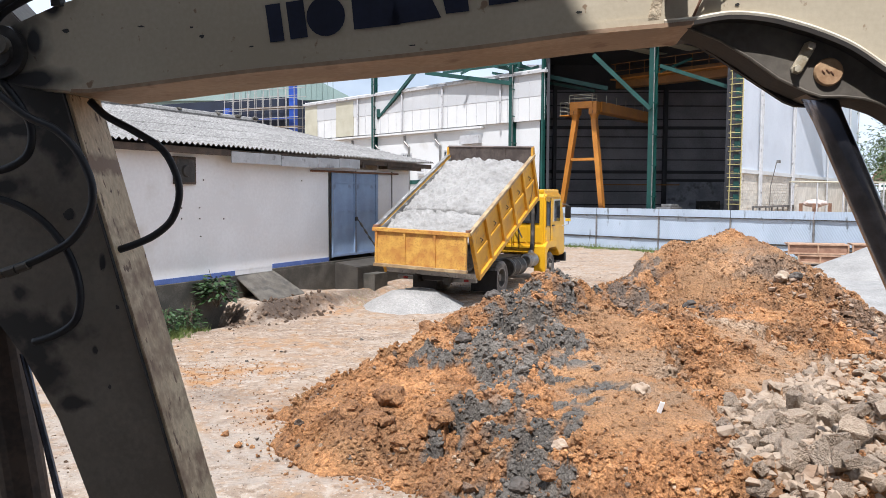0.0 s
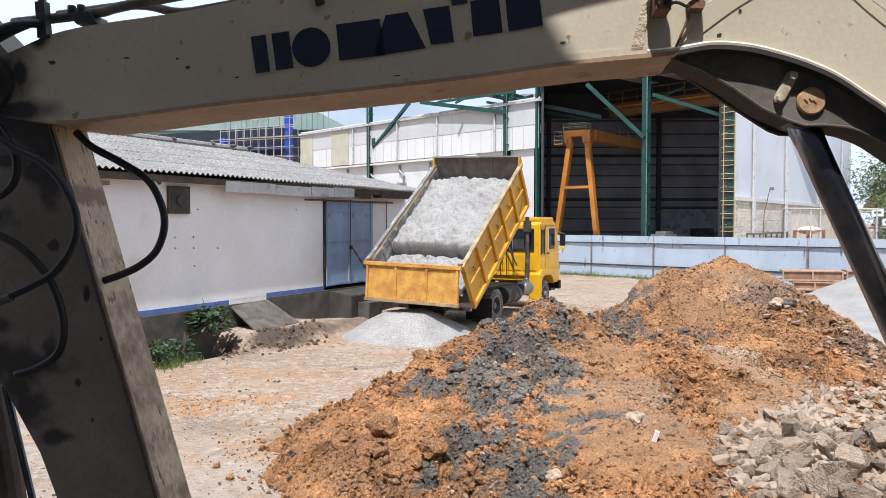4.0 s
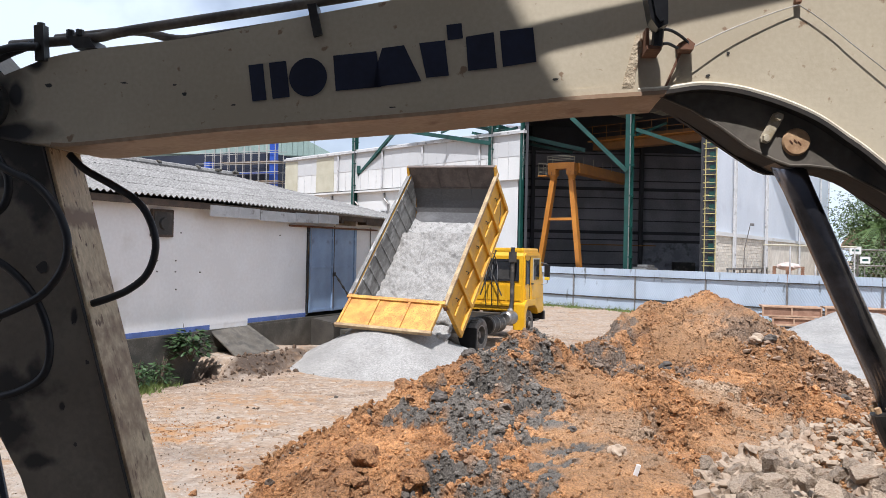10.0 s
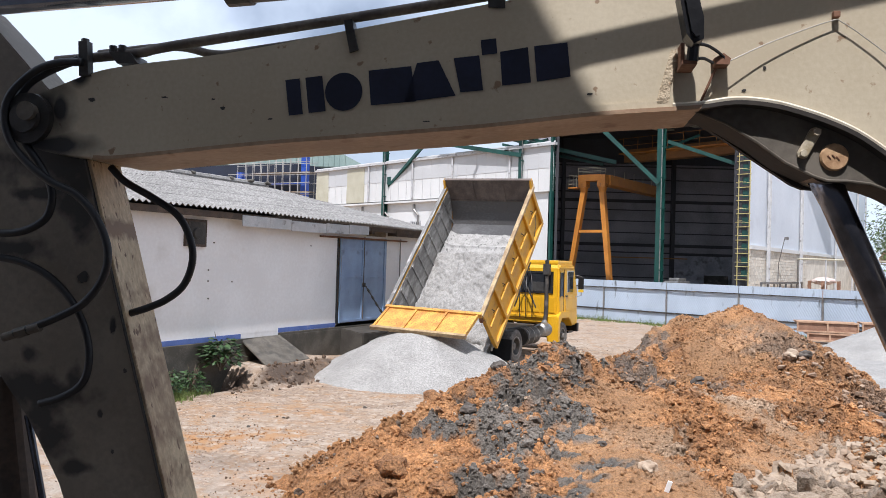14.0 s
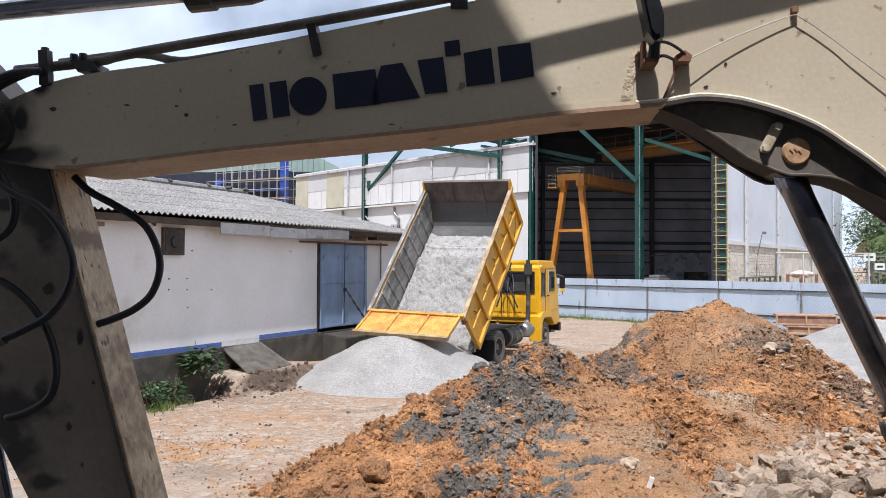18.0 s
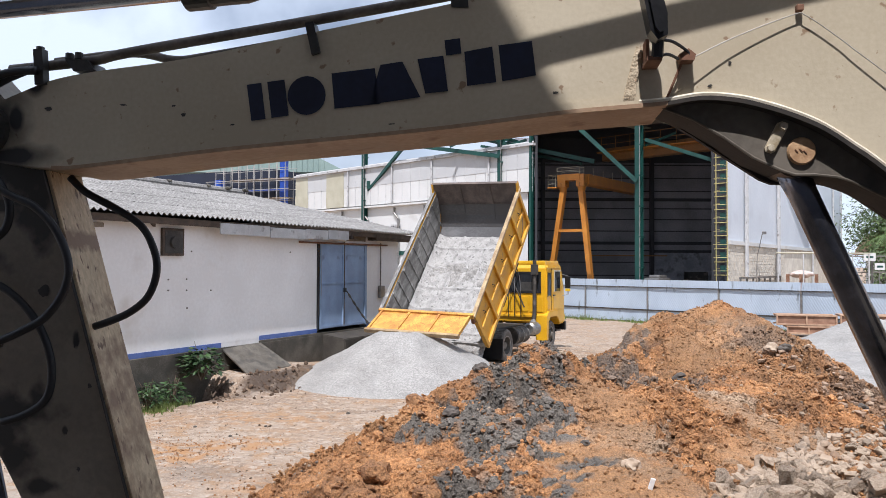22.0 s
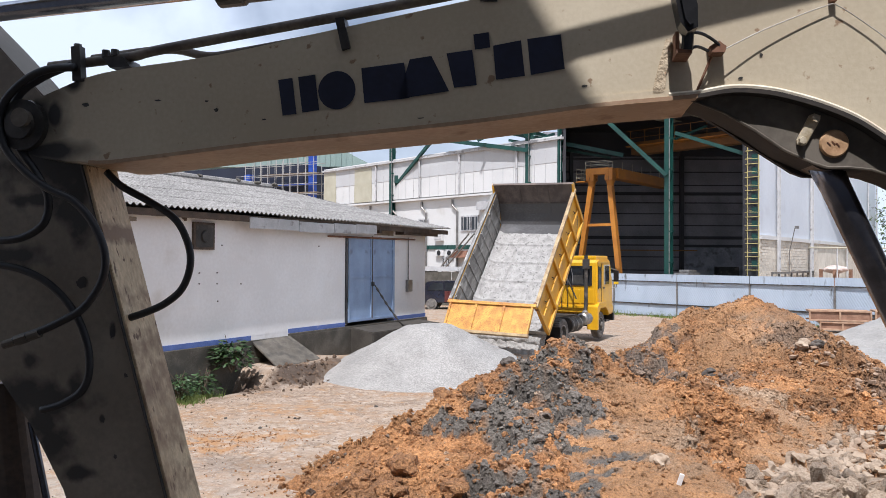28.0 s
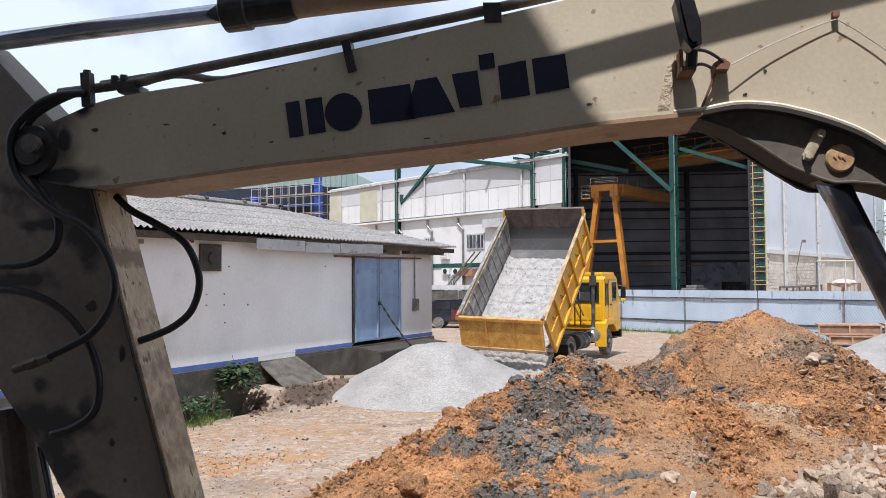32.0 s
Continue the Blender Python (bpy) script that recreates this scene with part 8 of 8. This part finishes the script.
# ---- right-hand background ----
def build_right_side():
    def formwork(x, y, widths, lift):
        f = hall_frame(Vector((x, y, 0)), Vector((0.97, -0.24, 0)).normalized())
        fr = thing("steel_formwork", "stack of pale brown panel frames on the ground", "formwork", f)
        z = lift
        for x0, x1, tall in widths:
            for z0 in (z, z + tall - 0.07):
                for y0 in (0.0, 0.75):
                    part("rail", box(x0, x1, y0, y0 + 0.06, z0, z0 + 0.06, bevel=0.006), M["framewood"], fr)
            for xx in (x0, (x0 + x1) / 2 - 0.03, x1 - 0.06):
                part("stud", box(xx, xx + 0.06, 0.004, 0.056, z + 0.06, z + tall - 0.07), M["framewood"], fr)
            part("panel", box(x0 + 0.04, x1 - 0.04, 0.06, 0.09, z + 0.02, z + tall - 0.03), M["redlead"], fr)
            part("deck", box(x0 + 0.02, x1 - 0.02, 0.09, 0.75, z + tall - 0.09, z + tall - 0.02), M["framewood"], fr)
            z += tall + 0.01
        for xx in (widths[0][0] + 0.1, widths[0][1] - 0.2):
            part("bearer", box(xx, xx + 0.1, 0.0, 0.8, -0.02, lift), M["wood"], fr)
    formwork(13.1, 30.3, ((0.25, 1.85, 0.33), (-0.12, 2.05, 0.42)), 0.12)
    formwork(15.35, 29.9, ((0.0, 1.8, 0.35), (-0.1, 2.3, 0.42)), 0.12)
    # guard rail and trolley behind the fence
    g = thing("guard_rail", "low grey guard rail before the hall wall", "railing", hall_frame(Vector((14.6, 38.2, 0)), AU))
    for k in range(8):
        part("post", box(k * 1.2, k * 1.2 + 0.08, -0.04, 0.04, 0, 2.1), M["steel"], g)
    part("rail", box(0, 8.5, -0.05, 0.05, 2.1, 2.2), M["steel"], g)
    t = thing("tool_trolley", "rusty red trolley covered with a faded cloth", "trolley", pose(20.2, 43.8, 0, 0, 0, 40))
    part("frame", box(-1.0, 1.0, -0.5, 0.5, 1.0, 1.15), M["redlead"], t)
    for x in (-0.95, 0.9):
        part("leg", box(x, x + 0.12, -0.45, -0.3, 0, 2.3), M["redlead"], t)
        part("leg", box(x, x + 0.12, 0.3, 0.45, 0, 2.3), M["redlead"], t)
    bm = lump(0.65, 3, 0.25, 3, 0.35)
    part("cloth", bm, M["tarp"], t, m=pose(0, 0, 2.3))
    # wire fence and low house far right
    w = thing("wire_fence", "galvanised wire mesh fence on posts", "fence", hall_frame(Vector((23.5, 47.0, 0)), Vector((0.97, -0.2, 0)).normalized()))
    for k in range(8):
        part("post", tube([(k * 2.2, 0, 0), (k * 2.2, 0, 3.4)], 0.06, 6), M["steel"], w)
    for z in (1.4, 2.4, 3.35):
        part("rail", tube([(0, 0, z), (16, 0, z)], 0.04, 6), M["steel"], w)
    bm = bmesh.new()
    for k in range(60):
        for s in (-1, 1):
            x = k * 0.27
            hbar((x, 0, 0.3 if s > 0 else 3.3), (x + 1.6, 0, 3.3 if s > 0 else 0.3), 0.02, 0.02, bm)
    part("mesh", bm, M["steel"], w)
    h = thing("house", "distant low house with a red roof among trees", "house", pose(42.0, 66.0, 0, 0, 0, -20))
    part("wall", box(-5, 7, -3, 3, 0, 4.0), M["cladding"], h)
    part("roof", prism(((-6, 3.8), (8, 3.8), (7, 5.6), (-5, 5.6)), -3.6, 3.6), M["redtile"], h)
    part("window", box(-2, 0, -3.05, -3.0, 1.4, 2.8), M["glass"], h)
    for place, wide, tall in (((25.309, 46.199, 3.307), 0.7, 0.45), ((25.801, 46.012, 2.744), 0.6, 0.4)):
        sg = thing("sign_board", "small white sign board on the wire fence", "sign", Matrix.Translation(place))
        part("plate", box(-wide / 2, wide / 2, -0.02, 0.02, -tall / 2, tall / 2, bevel=0.005), M["cladding"], sg)
        part("mark", box(-wide * 0.3, wide * 0.3, -0.026, -0.021, -0.06, 0.06), M["green"], sg)
        part("post", box(-0.03, 0.03, 0.02, 0.06, -place[2], tall / 2), M["steel"], sg)
    pr = thing("pipe_rail", "pale pipe rail on posts before the brick wall", "railing")
    a, b = Vector((17.761, 41.494, 3.45)), Vector((23.892, 43.494, 3.46))
    part("rail", tube([a, b], 0.045, 6), M["cream"], pr)
    for t in (0.02, 0.28, 0.55, 0.8, 0.98):
        q = a.lerp(b, t)
        part("post", tube([(q.x, q.y, 0), q], 0.04, 6), M["board"], pr)
    # hedge of leaves low along the far right
    for x, y, s in ((30.4, 51.4, 2), (34.5, 50, 3), (38, 49, 4)):
        build_tree(x, y, 3.6, 1.8, 30 + s)
    # pallets and odds before the hall, over the fence
    for a, b, c in ((11.0, 39.8, 0.3),):
        p = thing("machine_cover", "grey machine housing standing by the hall", "machine", pose(a, b, 0, 0, 0, 45))
        part("housing", box(-0.6, 0.6, -0.4, 0.4, 0, 2.12, bevel=0.05), M["steel"], p)
        part("cap", box(-0.3, 0.4, -0.3, 0.3, 2.12, 2.12 + c * 0.5, bevel=0.05), M["steel"], p)


build_right_side()


# ---- the parked car by the far fence ----
def build_car():
    car = thing("parked_car", "dark blue hatchback with a red door by the fence", "car", pose(-0.7, 43.15, 0, 0, 0, -8))
    prof = ((-1.85, 0.35), (-1.9, 0.75), (-1.85, 1.0), (-1.4, 1.52), (0.1, 1.56), (0.8, 1.05), (1.7, 0.88), (1.9, 0.6), (1.88, 0.35))
    part("body", prism(prof, -0.78, 0.78, bevel=0.06), M["cardark"], car, "dark glossy car body")
    for s in (-1, 1):
        y = sorted((s * 0.785, s * 0.8))
        part("side_window", prism(((-1.45, 1.04), (-1.2, 1.42), (-0.55, 1.45), (-0.55, 1.04)), *y), M["glass"], car)
        part("side_window", prism(((-0.47, 1.04), (-0.47, 1.45), (0.05, 1.46), (0.52, 1.04)), *y), M["glass"], car)
        for x in (-1.2, 1.2):
            bm = bmesh.new()
            bmesh.ops.create_cone(bm, cap_ends=True, segments=24, radius1=0.3, radius2=0.3, depth=0.2, matrix=pose(x, s * 0.7, 0.3, 90))
            w = part("wheel", bm, M["tyre"], car)
            bm = bmesh.new()
            bmesh.ops.create_cone(bm, cap_ends=True, segments=16, radius1=0.18, radius2=0.17, depth=0.04, matrix=pose(x, s * 0.81, 0.3, 90))
            part("rim", bm, M["steel"], w)
        part("tail_lamp", box(-1.92, -1.8, min(s * 0.55, s * 0.76), max(s * 0.55, s * 0.76), 0.75, 1.0), M["redlamp"], car)
        part("front_door", prism(((-0.48, 0.42), (-0.48, 1.01), (0.52, 1.01), (0.5, 0.42)), *y), M["dullred"], car, "dull red front door")
        part("mirror", box(0.5, 0.6, min(s * 0.8, s * 0.95), max(s * 0.8, s * 0.95), 0.98, 1.1), M["cardark"], car)
    part("rear_window", prism(((-1.8, 1.07), (-1.45, 1.47), (-1.48, 1.49), (-1.83, 1.08)), -0.6, 0.6), M["glass"], car)


build_car()


# ---- what moves ----
FORWARD = Vector((math.cos(radians(HEADING)), math.sin(radians(HEADING)), 0))


def motions():
    # the truck creeps forward in jerks while it unloads
    drive = [(0, -0.43), (9.4, -0.42), (10.0, -0.27), (10.5, -0.14), (12, -0.13), (13, 0.05), (14, 0.1), (19, 0.13), (19.5, 0.2), (20, 0.32), (20.5, 0.53), (21, 0.65), (23, 0.66), (23.5, 0.74), (24.0, 0.91), (24.5, 1.13),
             (25.5, 1.15), (26.2, 1.75), (27.0, 2.5), (27.5, 2.74), (28, 2.82), (32, 2.82)]
    walk(truck, [(t, pose(*(TRUCK + FORWARD * d), 0, 0, HEADING)) for t, d in drive])
    for w in wheels:
        x, y, z = w.location
        walk(w, [(t, pose(x, y, z, 0, math.degrees(d / 0.43), 0)) for t, d in drive])
    tilt = [(0, 26.8), (2, 30.2), (3, 33), (3.5, 34.6), (5.5, 39.6), (6, 41.1), (7, 44), (8, 46.4), (9, 48), (10, 48.4), (16, 48.6), (24, 48.8), (29, 48.8), (30, 48.4), (30.5, 47.4), (31, 46), (31.5, 44.6), (32, 43.3)]
    walk(bed, [(t, pose(HINGE_X, 0, HINGE_Z, LEAN, -a, 0)) for t, a in tilt])

    def lean(t):
        for (a, p), (b, q) in zip(tilt, tilt[1:]):
            if a <= t <= b:
                return p + (q - p) * (t - a) / (b - a)
        return tilt[-1][1]

    # tailgate: degrees that its foot swings out from plumb
    swing = [(0, -2), (2, -3), (3.5, 0), (5.5, 7), (6, 11), (7, 25), (8, 35), (9, 41), (10, 44), (11, 51), (13, 58), (19, 59), (23, 61), (25.5, 63), (26.4, 25), (27.5, -20), (28, 30), (28.5, -14), (29, -20),
             (29.5, 10), (30, 12), (30.5, -10), (31, -19), (32, -20)]
    walk(gate, [(t, pose(-0.02 - HINGE_BACK, 0, BED_H - 0.02, 0, lean(t) + s, 0)) for t, s in swing])
    # the load settles and slides as it runs out
    flow = [(0, 0, 0), (2, 0, -0.02), (3.5, -0.12, -0.08), (5.5, -0.35, -0.24), (6.5, -0.6, -0.38), (7.5, -0.85, -0.54), (9, -1.05, -0.68), (11, -1.2, -0.78), (14, -1.35, -0.84), (19, -1.4, -0.92), (21, -1.45, -1.04), (24, -1.5, -1.14), (32, -1.5, -1.2)]
    walk(load, [(t, pose(x - HINGE_BACK, 0, z)) for t, x, z in flow])
    spill = [(0, 0, 0), (1, -0.02, -0.08), (2, -0.08, -0.22), (3.5, -0.2, -0.36), (5.5, -0.4, -0.46), (7, -0.7, -0.62), (9, -1.0, -0.72), (14, -1.2, -0.9), (21, -1.3, -1.1), (24, -1.4, -1.2), (32, -1.4, -1.25)]
    walk(tail_load, [(t, pose(x - HINGE_BACK, 0, z)) for t, x, z in spill])
    # the heap on the ground grows out of the yard
    x, y, _ = pile.location
    grow = [(0, -0.74), (1.5, -0.7), (3, -0.6), (5.5, -0.46), (7, -0.34), (9, -0.18), (11, -0.08), (14, -0.02), (20, 0.0), (24, 0.02), (32, 0.0)]
    walk(pile, [(t, pose(x, y, z)) for t, z in grow])


motions()
